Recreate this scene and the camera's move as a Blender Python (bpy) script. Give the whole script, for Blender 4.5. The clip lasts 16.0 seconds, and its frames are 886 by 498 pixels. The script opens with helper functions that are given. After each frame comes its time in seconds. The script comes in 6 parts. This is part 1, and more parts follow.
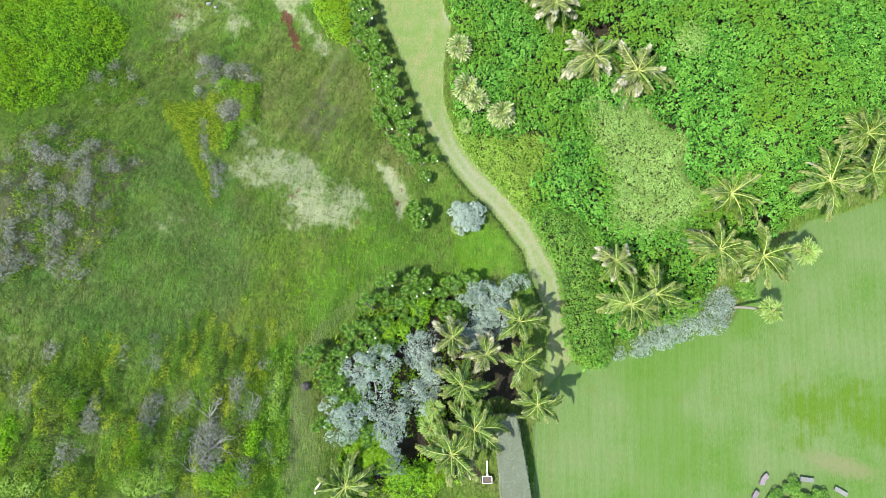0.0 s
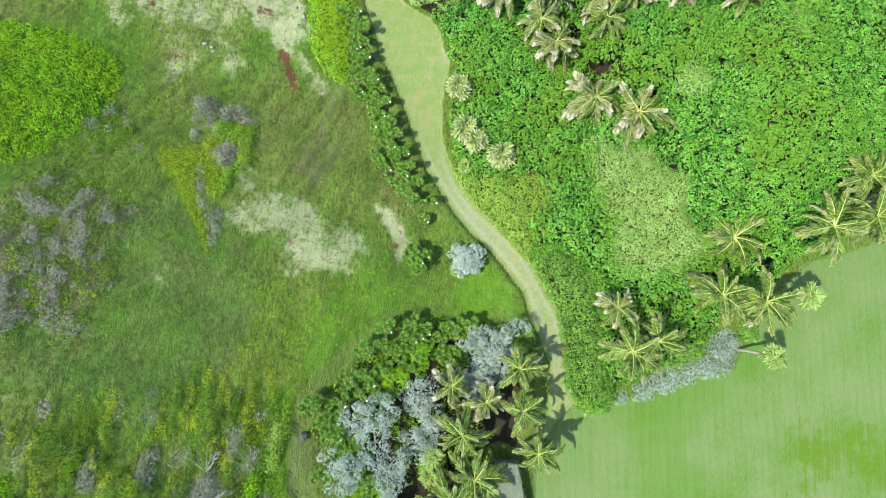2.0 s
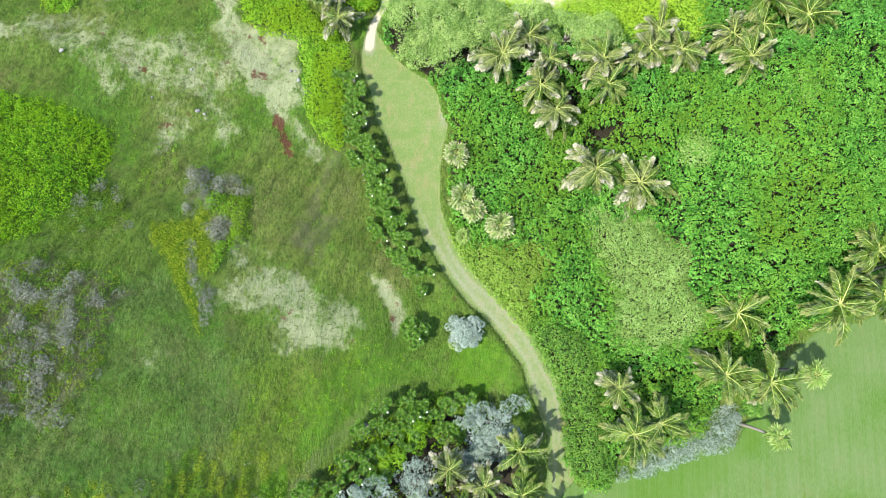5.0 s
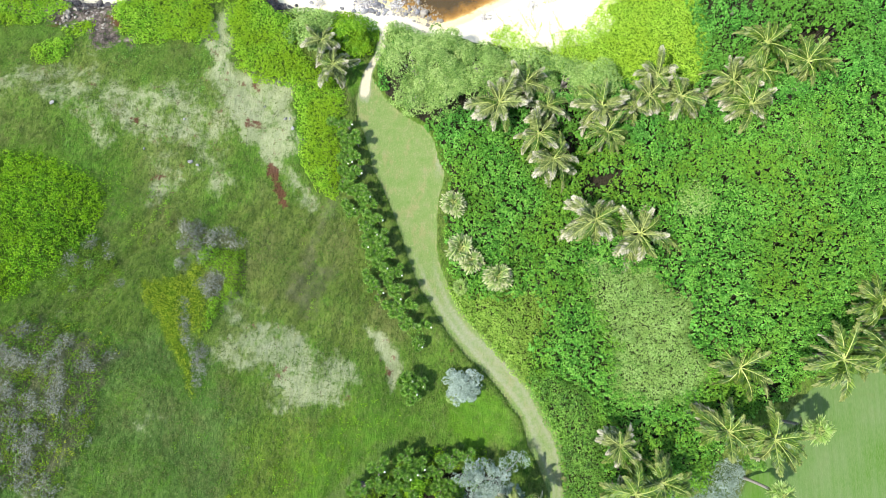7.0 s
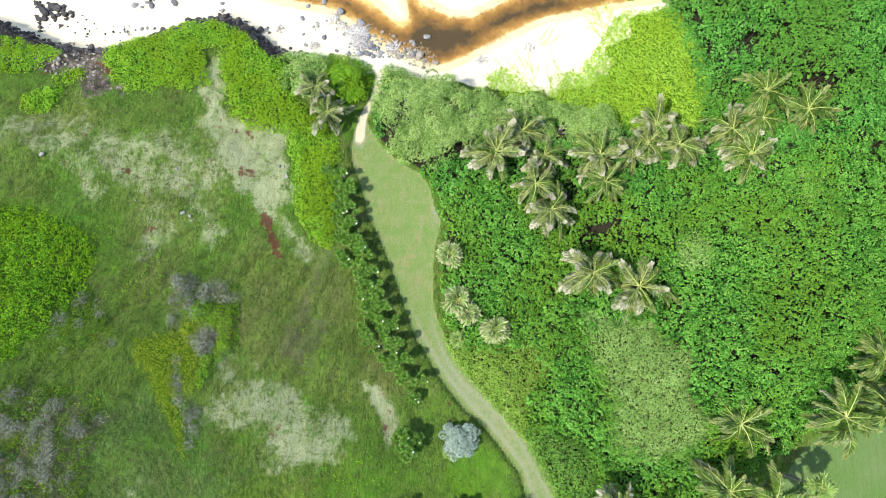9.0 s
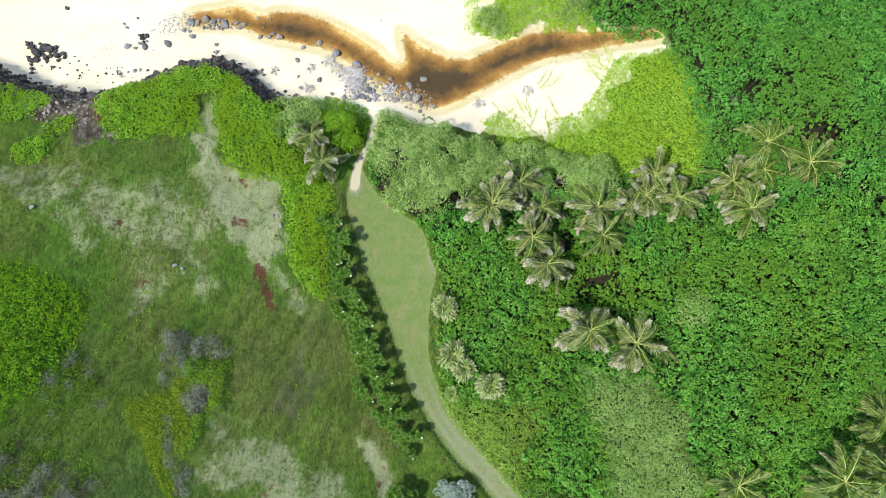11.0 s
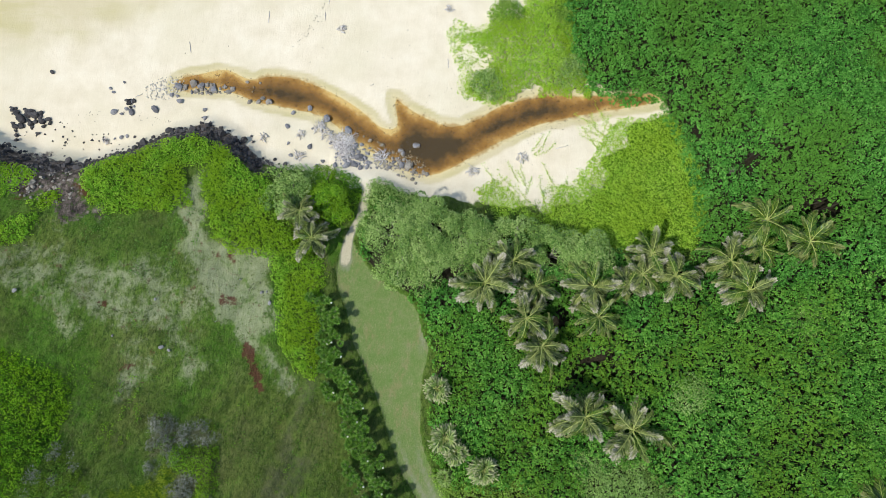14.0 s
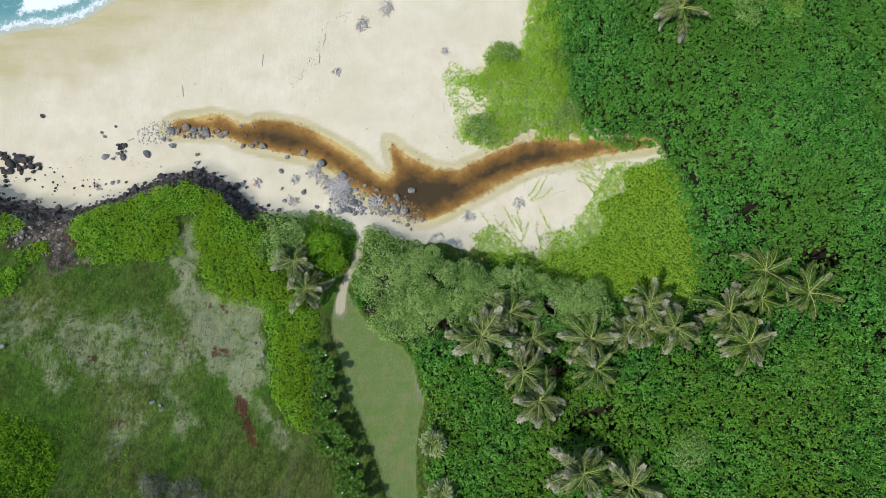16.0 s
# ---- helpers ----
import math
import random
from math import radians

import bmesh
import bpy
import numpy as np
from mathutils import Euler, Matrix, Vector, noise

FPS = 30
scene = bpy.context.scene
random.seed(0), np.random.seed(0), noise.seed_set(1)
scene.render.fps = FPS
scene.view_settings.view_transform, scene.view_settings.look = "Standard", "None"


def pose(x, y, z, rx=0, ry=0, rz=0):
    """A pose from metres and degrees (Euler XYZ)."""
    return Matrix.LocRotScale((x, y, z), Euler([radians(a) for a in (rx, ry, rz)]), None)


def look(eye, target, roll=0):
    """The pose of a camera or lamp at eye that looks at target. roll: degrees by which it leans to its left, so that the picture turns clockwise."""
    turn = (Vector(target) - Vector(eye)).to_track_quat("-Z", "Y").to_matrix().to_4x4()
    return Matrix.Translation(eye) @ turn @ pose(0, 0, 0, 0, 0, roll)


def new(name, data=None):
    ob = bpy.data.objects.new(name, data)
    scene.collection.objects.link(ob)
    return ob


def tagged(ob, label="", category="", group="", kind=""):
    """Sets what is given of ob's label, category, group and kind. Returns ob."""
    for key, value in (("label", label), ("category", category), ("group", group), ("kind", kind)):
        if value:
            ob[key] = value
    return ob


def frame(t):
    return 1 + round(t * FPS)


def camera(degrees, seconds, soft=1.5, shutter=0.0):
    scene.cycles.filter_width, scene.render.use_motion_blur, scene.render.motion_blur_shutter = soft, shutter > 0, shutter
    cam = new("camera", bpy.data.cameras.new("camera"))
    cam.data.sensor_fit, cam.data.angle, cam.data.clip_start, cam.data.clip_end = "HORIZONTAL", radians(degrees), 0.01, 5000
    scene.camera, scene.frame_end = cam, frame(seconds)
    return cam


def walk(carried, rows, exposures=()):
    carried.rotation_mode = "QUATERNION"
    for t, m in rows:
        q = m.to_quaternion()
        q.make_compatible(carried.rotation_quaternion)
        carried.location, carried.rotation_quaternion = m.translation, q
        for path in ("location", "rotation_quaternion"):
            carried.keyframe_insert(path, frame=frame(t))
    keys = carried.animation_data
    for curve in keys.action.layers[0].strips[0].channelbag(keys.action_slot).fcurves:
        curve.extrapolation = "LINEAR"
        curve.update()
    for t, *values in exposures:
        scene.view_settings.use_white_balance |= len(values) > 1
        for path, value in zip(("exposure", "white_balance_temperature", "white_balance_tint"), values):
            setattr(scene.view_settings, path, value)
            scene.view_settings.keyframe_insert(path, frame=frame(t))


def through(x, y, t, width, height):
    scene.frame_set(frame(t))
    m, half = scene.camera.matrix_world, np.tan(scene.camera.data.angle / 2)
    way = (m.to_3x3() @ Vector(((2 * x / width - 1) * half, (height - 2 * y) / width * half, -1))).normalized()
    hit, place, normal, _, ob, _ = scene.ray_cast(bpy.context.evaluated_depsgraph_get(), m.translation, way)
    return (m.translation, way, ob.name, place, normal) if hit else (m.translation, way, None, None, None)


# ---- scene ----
cam = camera(68.2, 16.0, soft=0.5)
PATH = [
    (0, (1.232, -10.499, 75.68), (1.214, -10.163, 73.709), 1.2),
    (0.5, (1.147, -9.199, 75.676), (1.129, -8.866, 73.704), 1.1),
    (1, (1.053, -7.905, 75.72), (1.035, -7.574, 73.748), 1.2),
    (1.5, (0.974, -6.636, 75.72), (0.955, -6.306, 73.748), 1.1),
    (2, (0.958, -5.33, 75.704), (0.939, -4.999, 73.731), 0.8),
    (2.5, (0.916, -3.933, 75.657), (0.896, -3.605, 73.684), 0.7),
    (3, (0.851, -2.561, 75.681), (0.831, -2.233, 73.708), 0.7),
    (3.5, (0.834, -1.169, 75.649), (0.814, -0.841, 73.677), 0.5),
    (4, (0.784, 0.216, 75.599), (0.764, 0.546, 73.627), 0.5),
    (4.2, (0.75, 0.761, 75.595), (0.73, 1.09, 73.622), 0.6),
    (6.5, (0.379, 6.868, 75.49), (0.366, 7.213, 73.52), 1.7),
    (7, (0.363, 8.226, 75.401), (0.35, 8.574, 73.431), 1.6),
    (7.5, (0.367, 9.619, 75.3), (0.353, 9.969, 73.33), 1.7),
    (8, (0.343, 11.011, 75.309), (0.33, 11.364, 73.341), 1.7),
    (8.5, (0.324, 12.474, 75.316), (0.312, 12.827, 73.347), 1.8),
    (9, (0.263, 14.016, 75.362), (0.254, 14.366, 73.392), 2.1),
    (9.2, (0.251, 14.662, 75.379), (0.241, 15.01, 73.409), 2.1),
    (11.5, (0.664, 22.449, 75.569), (0.649, 22.774, 73.596), 1.2),
    (12, (0.755, 24.058, 75.561), (0.738, 24.38, 73.587), 1.0),
    (12.5, (0.77, 25.704, 75.61), (0.756, 26.021, 73.635), 1.1),
    (13, (0.795, 27.286, 75.604), (0.781, 27.6, 73.629), 1.2),
    (13.5, (0.821, 28.833, 75.593), (0.807, 29.146, 73.618), 1.3),
    (14, (0.792, 30.322, 75.627), (0.78, 30.634, 73.652), 1.6),
    (14.5, (0.726, 31.748, 75.643), (0.716, 32.061, 73.667), 2.0),
    (15, (0.647, 33.078, 75.624), (0.639, 33.394, 73.649), 2.4),
    (15.5, (0.514, 34.322, 75.602), (0.511, 34.643, 73.628), 3.1),
    (16, (0.378, 35.48, 75.564), (0.38, 35.807, 73.591), 4.0),
]
EXPOSURE = [(0.0, 1.26, 6600, 10), (4.0, 1.26, 6600, 10), (6.5, 1.16, 6580, 10), (9.0, 0.97, 6550, 10), (11.5, 0.50, 6500, 10), (14.0, 0.15, 6380, 10), (16.0, -0.13, 6270, 10)]

walk(cam, [(t, look(eye, aim, lean)) for t, eye, aim, lean in PATH], EXPOSURE)

# ---- light ----
SUN_AZ = math.atan2(-0.80, -0.60)          # compass of the sun: it stands in the south-west
SUN_EL = radians(58)
sun_dir = Vector((math.sin(SUN_AZ) * math.cos(SUN_EL), math.cos(SUN_AZ) * math.cos(SUN_EL), math.sin(SUN_EL)))
sun_lamp = bpy.data.lights.new("sun", "SUN")
sun_lamp.energy, sun_lamp.angle, sun_lamp.color = 3.3, radians(0.6), (1.0, 0.965, 0.90)
sun_ob = new("sun", sun_lamp)
sun_ob.matrix_world = look(sun_dir * 200, (0, 0, 0))
world = bpy.data.worlds.new("world")
scene.world = world
world.use_nodes = True
wn = world.node_tree.nodes
sky = wn.new("ShaderNodeTexSky")
sky.sky_type, sky.sun_disc = "NISHITA", False
sky.sun_elevation, sky.sun_rotation = SUN_EL, SUN_AZ
wn["Background"].inputs["Strength"].default_value = 0.15
world.node_tree.links.new(sky.outputs["Color"], wn["Background"].inputs["Color"])


# ---- plan of the place, in metres ----
WATER = -2.85


def smooth(a, b, v):
    u = np.clip((v - a) / (b - a), 0, 1)
    return u * u * (3 - 2 * u)


def cliff_line(x):
    """The y at which the meadow ends and the beach begins."""
    return np.interp(x, [-75, -57.7, -50, -44, -39.6, -34, -29.4, -26, -22.5, -17.5, -11, -8, 2.5, 6.8, 13.7, 19, 25, 30, 60],
                     [53, 52, 49.3, 49, 50.6, 53.6, 55, 53.8, 51, 50.4, 48.5, 49.5, 48.2, 47, 48.0, 49.5, 54, 60, 64])


def terrain(x, y):
    """Height of the bare ground: a hillside that falls to the lawn, then a step down to the beach."""
    x, y = np.asarray(x, float), np.asarray(y, float)
    slope = np.interp(y, [-60, -20, -3, 4, 25, 35, 45, 60], [.44, .42, .37, .335, .21, .20, .12, .11])
    foot = np.interp(y, [-60, 5, 15, 25, 35, 45], [1.8, 1.8, -2, -9, -13, -15])
    wide = np.interp(y, [0, 25], [1.2, 4.0])
    d = wide * np.logaddexp(0, (foot - x) / wide)
    d = 75 * np.tanh(d / 75)
    hill = slope * (d + .006 * d * d)
    hill = hill + 0.10 * np.sin(x * .9 + 1.3 * np.sin(y * .35)) * smooth(0, 8, d) + 0.12 * np.sin(y * .8 + x * .3) * smooth(0, 8, d)
    beach = -2.6 - 0.022 * np.clip(y - 56, 0, 60) - 0.02 * np.clip(-20 - x, 0, 40) * smooth(62, 80, y) + 0.05 * np.sin(x * .35) * np.sin(y * .3)
    edge = cliff_line(x)
    run = np.where(x < -14, 3.2, 6.0)
    k = smooth(-1.0, 1.0, (y - edge) / run)
    east = smooth(14, 26, x)
    beach = beach + east * 0.8 * smooth(66, 80, y + .25 * x)
    return hill * (1 - k) + beach * k


TRACK_LEFT = [(-10.6, 43.2), (-11.6, 41.4), (-12, 39.2), (-11.4, 36.8), (-10.2, 34.1), (-8.8, 30.1), (-6.9, 26.9), (-5.3, 23.3), (-3.9, 19.8),
    (-2.4, 16.7), (-0.6, 14), (1, 11.9), (3.5, 9.3), (6.1, 7), (8.1, 4.9), (9.8, 2.8), (10.9, -0.1), (12.1, -2.3), (13, -4.6), (13.2, -7.5),
    (13.2, -10.3), (12.9, -13.5)]
TRACK_RIGHT = [(-10.1, 42.3), (-8.5, 39.7), (-6.5, 37.9), (-3.3, 36.4), (-2, 34.7), (-1.6, 32.7), (-0.6, 30.7), (-1, 28), (-1.1, 25.3), (-0.8, 21.4),
    (0.3, 18.2), (1.9, 15.1), (3.9, 12.7), (6.6, 10.7), (9.2, 8.4), (11.2, 5.8), (12.9, 2.9), (14.2, 0.8), (15, -1.8), (15.3, -5), (16, -8.2),
    (16.7, -10.2)]
LAWN = [(12.9, -13.5), (16, -9.5), (18, -10.3), (20.9, -8.9), (26.3, -6.5), (30.2, -5.2), (34.1, -4.1), (34.9, -2.4), (37, 1.2), (40.4, 6.1),
    (43.4, 8.9), (48.1, 10.5), (52.7, 12.5), (68.7, 18), (80.8, 4.5), (77.1, -32.5), (12.6, -37.2), (12.6, -24.5), (12.2, -17.3)]
PALE_MID = [(-22.8, 13), (-19.5, 13.7), (-17.4, 11.5), (-14.9, 11.5), (-12.5, 9.5), (-8.8, 8), (-7.8, 5.5), (-11.2, 3), (-13.9, 2.5), (-16.3, 3.5),
    (-17.1, 5.2), (-20.4, 6), (-22.2, 8.3), (-21.8, 10.9)]
PALE_WEST = [(-42.4, 35.3), (-39.4, 36.6), (-34.6, 37.6), (-29.8, 38.3), (-26.2, 36.4), (-26.2, 32.7), (-27.7, 29.7), (-30.9, 32.5), (-33.6, 29.7),
    (-36.9, 30.4), (-40.1, 31.1)]
PALE_NORTH = [(-30.6, 45.4), (-29.1, 48.5), (-27.8, 49), (-27.5, 46), (-25.9, 41.5), (-23, 40.5), (-19.3, 39.8), (-18.1, 33.2), (-19, 30.7),
    (-15.9, 27.2), (-12.9, 24.4), (-15.2, 24.3), (-19, 28.3), (-22.2, 30.5), (-25.7, 33.4), (-27.5, 35.7), (-28.8, 39.4), (-30.8, 43.7)]
PALE_TOP = [(-54.5, 36.2), (-50.3, 36.9), (-44.9, 39.6), (-38.1, 39.3), (-31.7, 35.7), (-28.4, 33.4), (-34.7, 31.7), (-40.3, 33.8), (-47, 33.6),
    (-53.6, 33.4)]
PALE_LOW = [(-28.6, 30.2), (-25.7, 31), (-24.8, 27.5), (-25.2, 24.6), (-27.5, 25.1)]
PALE_SPOT = [(-34.1, 29.4), (-31.1, 29.5), (-30.3, 25.5), (-32.1, 25.2)]
BROWN_A = [(-41.2, 19.9), (-29.5, 22.8), (-28, 16.6), (-30.4, 9.1), (-36.3, 8.3), (-39.6, 10.2)]
BROWN_B = [(-25.9, 25.7), (-18.4, 25.4), (-10.4, 23.7), (-6, 12.2), (-11.3, 9), (-19.2, 11.9), (-22.5, 17.5)]
BROWN_C = [(-46.8, 41.6), (-40.2, 40.9), (-38.8, 38.6), (-42.2, 37.1), (-45.3, 36.8)]
BROWN_D = [(-38.2, -8.5), (-35.5, -8.2), (-33.3, -11.1), (-34.7, -14.2), (-37, -14.4)]
SAGE = [(-32.7, 7.5), (-26.2, 9), (-19.4, 3.1), (-17.8, -4.7), (-23, -10.3), (-38.2, -11.3), (-40, -2.8), (-31.3, -0.7)]
SILVER_BAND = [(20.3, -9.5), (20.6, -8), (23.5, -6.3), (26.7, -3.4), (29.9, -1.6), (33.8, 0.3), (34.6, -1), (33.7, -4.5), (30.1, -5.8), (26.2, -7.3),
    (22.4, -9.1)]
MOUTH_BUSH = [(-17, 50.2), (-15.3, 52), (-11.7, 51.1), (-10, 49.4), (-10.1, 47.1), (-11.9, 45.3), (-14.2, 45.9), (-16, 47.6)]
WEEDS_C = [(-40.2, 42.7), (-28.1, 45.3), (-27.7, 40.4), (-32.1, 36.3), (-38.4, 38)]
BANK_SHRUB_A = [(-9.3, 49.9), (-7.6, 50.4), (-3.8, 48.8), (-0.8, 47.6), (-4.6, 45.9), (-8.8, 46)]
BANK_SHRUB_B = [(-21.2, 50.7), (-17.2, 51.4), (-14.6, 50.3), (-14.6, 48), (-19.5, 48.3)]
WEEDS_A = [(-40.5, 26.6), (-32.1, 26.8), (-29.1, 21.4), (-33.2, 17.8), (-39.1, 21.1)]
WEEDS_B = [(-16, 1.1), (-4.7, 4.5), (-4.9, -0.5), (-12, -5.6), (-16.3, -4.7)]
GOLD = [(-19, 0.8), (-12.7, 2), (-8.3, 4.2), (-7.9, -0.7), (-11.7, -7.9), (-13.1, -14.5), (-19.1, -14.4), (-20.2, -5.9)]
LAVA_APRON = [(-53, 46.5), (-53, 51), (-50, 51.2), (-45.7, 49.8), (-39.2, 48.6), (-40.8, 47), (-40.6, 45.2), (-37.2, 43.8), (-38.4, 42.2), (-41.5, 42.4), (-42.9, 44.1), (-45, 43.5), (-46.8, 43.9), (-50.8, 43.8)]
SCAR = [(-8.2, 12), (-6.6, 11.2), (-4.8, 9), (-4, 7.2), (-4.7, 4.5), (-5.3, 7.7), (-6.4, 9.5)]
RED = [(-20.9, 29.7), (-19.9, 29), (-19.3, 27), (-18.3, 25), (-19.1, 25.4), (-20.1, 27.3)]
HEDGE_A = [(-25.8, 53.2), (-23.6, 51.6), (-20.6, 50.2), (-19.7, 46.3), (-17.2, 43), (-13.2, 40.5), (-12.5, 37), (-13.3, 34.2), (-12.7, 26.8),
    (-14.3, 26.7), (-17.2, 30.4), (-18.3, 35.7), (-20, 40), (-23.6, 39.9), (-26.4, 42.5), (-28.1, 46.8)]
HEDGE_B = [(-41.2, 48), (-37.2, 50.6), (-32.8, 53.4), (-28.8, 54.6), (-25.8, 53.2), (-28.1, 46.9), (-30.5, 43.9), (-36.1, 43.6), (-39.1, 43.5)]
HEDGE_C = [(-48, 40.5), (-47, 41.7), (-45.9, 42.5), (-44.4, 42.5), (-43.7, 41.6), (-44.3, 39.9), (-45.4, 39), (-47.5, 38.9)]
HEDGE_E = [(-46, 43.3), (-45.2, 44.5), (-43.7, 45.3), (-42.8, 45.3), (-43.1, 44.2), (-44.2, 43.1), (-45.4, 42.6)]
HEDGE_D = [(-57.4, 47.8), (-52.4, 48.5), (-52.9, 51.5), (-46.1, 47), (-48.3, 44.4), (-51.1, 43.6), (-55.9, 42.8)]
BUSH_WEST = [(-53.1, 26.9), (-45.7, 27.4), (-42.8, 27.5), (-40.4, 26.6), (-37.5, 25.1), (-36.2, 21.7), (-36.8, 18.1), (-38.3, 14.6), (-40.2, 12.3),
    (-45.8, 11)]
WEDGE = [(-30.8, 14.9), (-29.5, 11.7), (-28.6, 11.4), (-27.4, 9.1), (-26, 7.3), (-24.5, 4.9), (-23.7, 3.2), (-23.5, 3.3), (-23.9, 5), (-24.7, 7.2),
    (-25.5, 8.8), (-26.3, 12.5), (-26.2, 13), (-25.5, 10.8), (-24.4, 9.5), (-23.8, 9.9), (-24.4, 13.5), (-25.6, 17), (-26.6, 17), (-27.1, 15.7),
    (-28.4, 15.9), (-29.4, 14.9)]
MOUND = [(-26, 19.1), (-25.9, 17.3), (-24.8, 16.5), (-23.4, 16.2), (-23.1, 14.3), (-24.1, 13.2), (-23.9, 11.1), (-24.2, 9.4), (-23.4, 10.2),
    (-23, 11.6), (-22.3, 12.9), (-21.1, 14.5), (-21.4, 17.4), (-21.9, 19.2), (-23, 19), (-24.7, 19.1)]
DRY_A = [(-28.7, 22.1), (-27, 21.9), (-25.5, 21), (-24.3, 21.8), (-22.3, 21.1), (-21.8, 19.2), (-23.1, 18.7), (-24.6, 19.1), (-25.5, 18.5),
    (-24.8, 16.8), (-23.6, 16.7), (-23, 15.9), (-23, 14.7), (-23.7, 13.5), (-25.1, 13.6), (-25.8, 15.2), (-25.4, 16.5), (-26.8, 18.2), (-27.2, 16.8),
    (-28.2, 15.9), (-28.3, 18.3)]
DRY_GULLY = [(-26.6, 12.9), (-26.1, 12.8), (-25.1, 9.3), (-24.3, 8.8), (-23.3, 8.2), (-23.1, 6.9), (-23.3, 5.7), (-23.6, 4.4), (-24.3, 6.8), (-25.4, 8.6)]
DRY_B = [(-42.1, 2.6), (-41.5, 8.3), (-38.2, 10.6), (-33.5, 9.5), (-30.6, 7.1), (-31.4, 1.9), (-31.2, -1.5), (-33.1, -5.9), (-36.3, -4.6),
    (-39.6, -7)]
DRY_D = [(-39.1, 18.1), (-34.6, 18.8), (-31.9, 14.5), (-34.4, 10.7), (-38.3, 12.6)]
GREEN_STRIP = [(-18.1, -15.4), (-16.6, -11.9), (-14.3, -8.8), (-13.8, -15.1), (-13.5, -25.1), (-16.5, -25)]
THICKET = [(-7.7, 47.6), (-3, 47.4), (2.4, 46.2), (6.5, 45.8), (13.1, 43.5), (19, 43.9), (29.5, 42.1), (28, 57.5), (26.6, 60.8), (26.2, 62.4), (25.2, 63.4), (21.2, 62.6),
    (18.3, 63.9), (16.3, 65.2), (14.3, 70.6), (15.9, 88.9), (76.4, 92.7), (69.7, 47.9), (74.6, 29.8), (51.5, 15.4), (47, 13), (42.3, 9.8), (39, 7),
    (33.2, 3.9), (30, -3.4), (20.6, -6.7), (19.7, -9.8), (17.2, -9.4), (15.5, -7), (14.9, -3.3), (13.9, 1.2), (11.1, 6.2), (8.2, 11.1),
    (5, 13.6), (2.2, 17), (0.8, 20.1), (0.1, 25.2), (0.4, 27.9), (0.1, 30.5), (-1.1, 33.8), (-3, 36.5), (-7.1, 38.9), (-9.4, 42)]
PALE_BUSH = [(15.7, 21.2), (19.3, 20.1), (23.5, 20.8), (25.8, 17.9), (28.1, 17.4), (27.7, 13), (29.9, 10.5), (28.8, 7.3), (24.4, 5.2), (19.4, 6.1),
    (19.4, 11.3), (16.5, 15.8)]
YELLOW_BUSH = [(0.5, 17.6), (3.9, 16.5), (10.6, 17.4), (12.8, 14.8), (11, 10.5), (10.5, 6.4), (7.8, 8.9), (2.8, 14)]
DARK_HEDGE = [(10.9, 8.4), (14.8, 8.1), (18.1, 6), (19.2, 1.5), (19.7, -4.2), (20.2, -9.2), (17.1, -9.4), (15.3, -7.1), (14.8, -3.3), (13.8, 1.1),
    (11, 5.5)]
VINE = [(2.9, 48.4), (6.2, 51.6), (9.6, 48.9), (12.3, 51.3), (15.7, 51.8), (18.4, 56.3), (21.2, 60.5), (24.3, 60.7), (27.4, 61.6), (29.2, 57.6),
    (30.6, 52.7), (31.2, 48), (28.6, 43.2), (24, 43.4), (18.8, 43.8), (14.9, 45.0), (10.3, 45.0), (7, 46.6)]
DUNE_SHRUB = [(0.2, 70.5), (3, 71.1), (4.6, 74.6), (6.3, 75.7), (8.5, 74.1), (9.7, 81.2), (10.9, 87.8), (16.8, 88.1), (15.6, 73.8), (17.7, 63.1),
    (13.8, 63.6), (9.7, 62.6), (5.6, 61.6), (2.1, 62.5), (1.9, 65.4), (4.3, 66.6), (2.4, 69.1)]
DOME_TREES = [(-9.4, 44.2), (-7.7, 47.4), (-3, 47.2), (1.7, 46), (6.4, 45.4), (11.7, 43.6), (18.6, 42.6), (18.3, 39.9), (10.5, 40), (4, 40.3),
    (2.8, 38.1), (0.3, 37.3), (-3.5, 36.4), (-6.1, 36.8), (-8.2, 38.7)]
GROVE = [(-12.3, -12.2), (-11.7, -10.1), (-8.6, -8), (-7.4, -5.2), (-4.4, -2.1), (-0.8, -0.8), (3.7, -0.7), (8.3, -0.8), (11.6, -3.5), (12.5, -7.2),
    (13, -12.2), (11, -16), (8, -17.4), (7.8, -24.7), (-7.9, -26), (-10.8, -18.3), (-10.4, -14.9)]
LOWER_WEST = [(-38.6, -13.5), (-35.1, -12), (-31.6, -10.4), (-27.5, -9), (-24, -8.1), (-20.8, -6), (-18.4, -4.9), (-15.5, -7.2), (-14.6, -11.8),
    (-13.8, -16.2), (-13.9, -21.8), (-14.7, -27.7), (-26.8, -27.1), (-36.2, -26.8)]
GRASS_STRIP = [(-13.7, -26.1), (-14, -15.1), (-14, -10.5), (-12.2, -7.7), (-9.1, -4), (-5.3, -0), (-2.2, 1), (-4.5, -2.2), (-7.8, -5.7), (-11.9, -10.1),
    (-12.5, -12.8), (-11.1, -18.4), (-8.1, -26.3)]
FRESH_GRASS = [(-14.5, -7.1), (-13.9, -2.1), (-10.9, 1.5), (-5.5, 2.8), (-1.1, 2.8), (1.4, 5.2), (5.3, 6.9), (10.3, 1.2), (9.8, -0.9), (3.8, 0),
    (-0.9, 0.2), (-4.6, -0.9), (-9, -5.3), (-13.2, -8.7)]
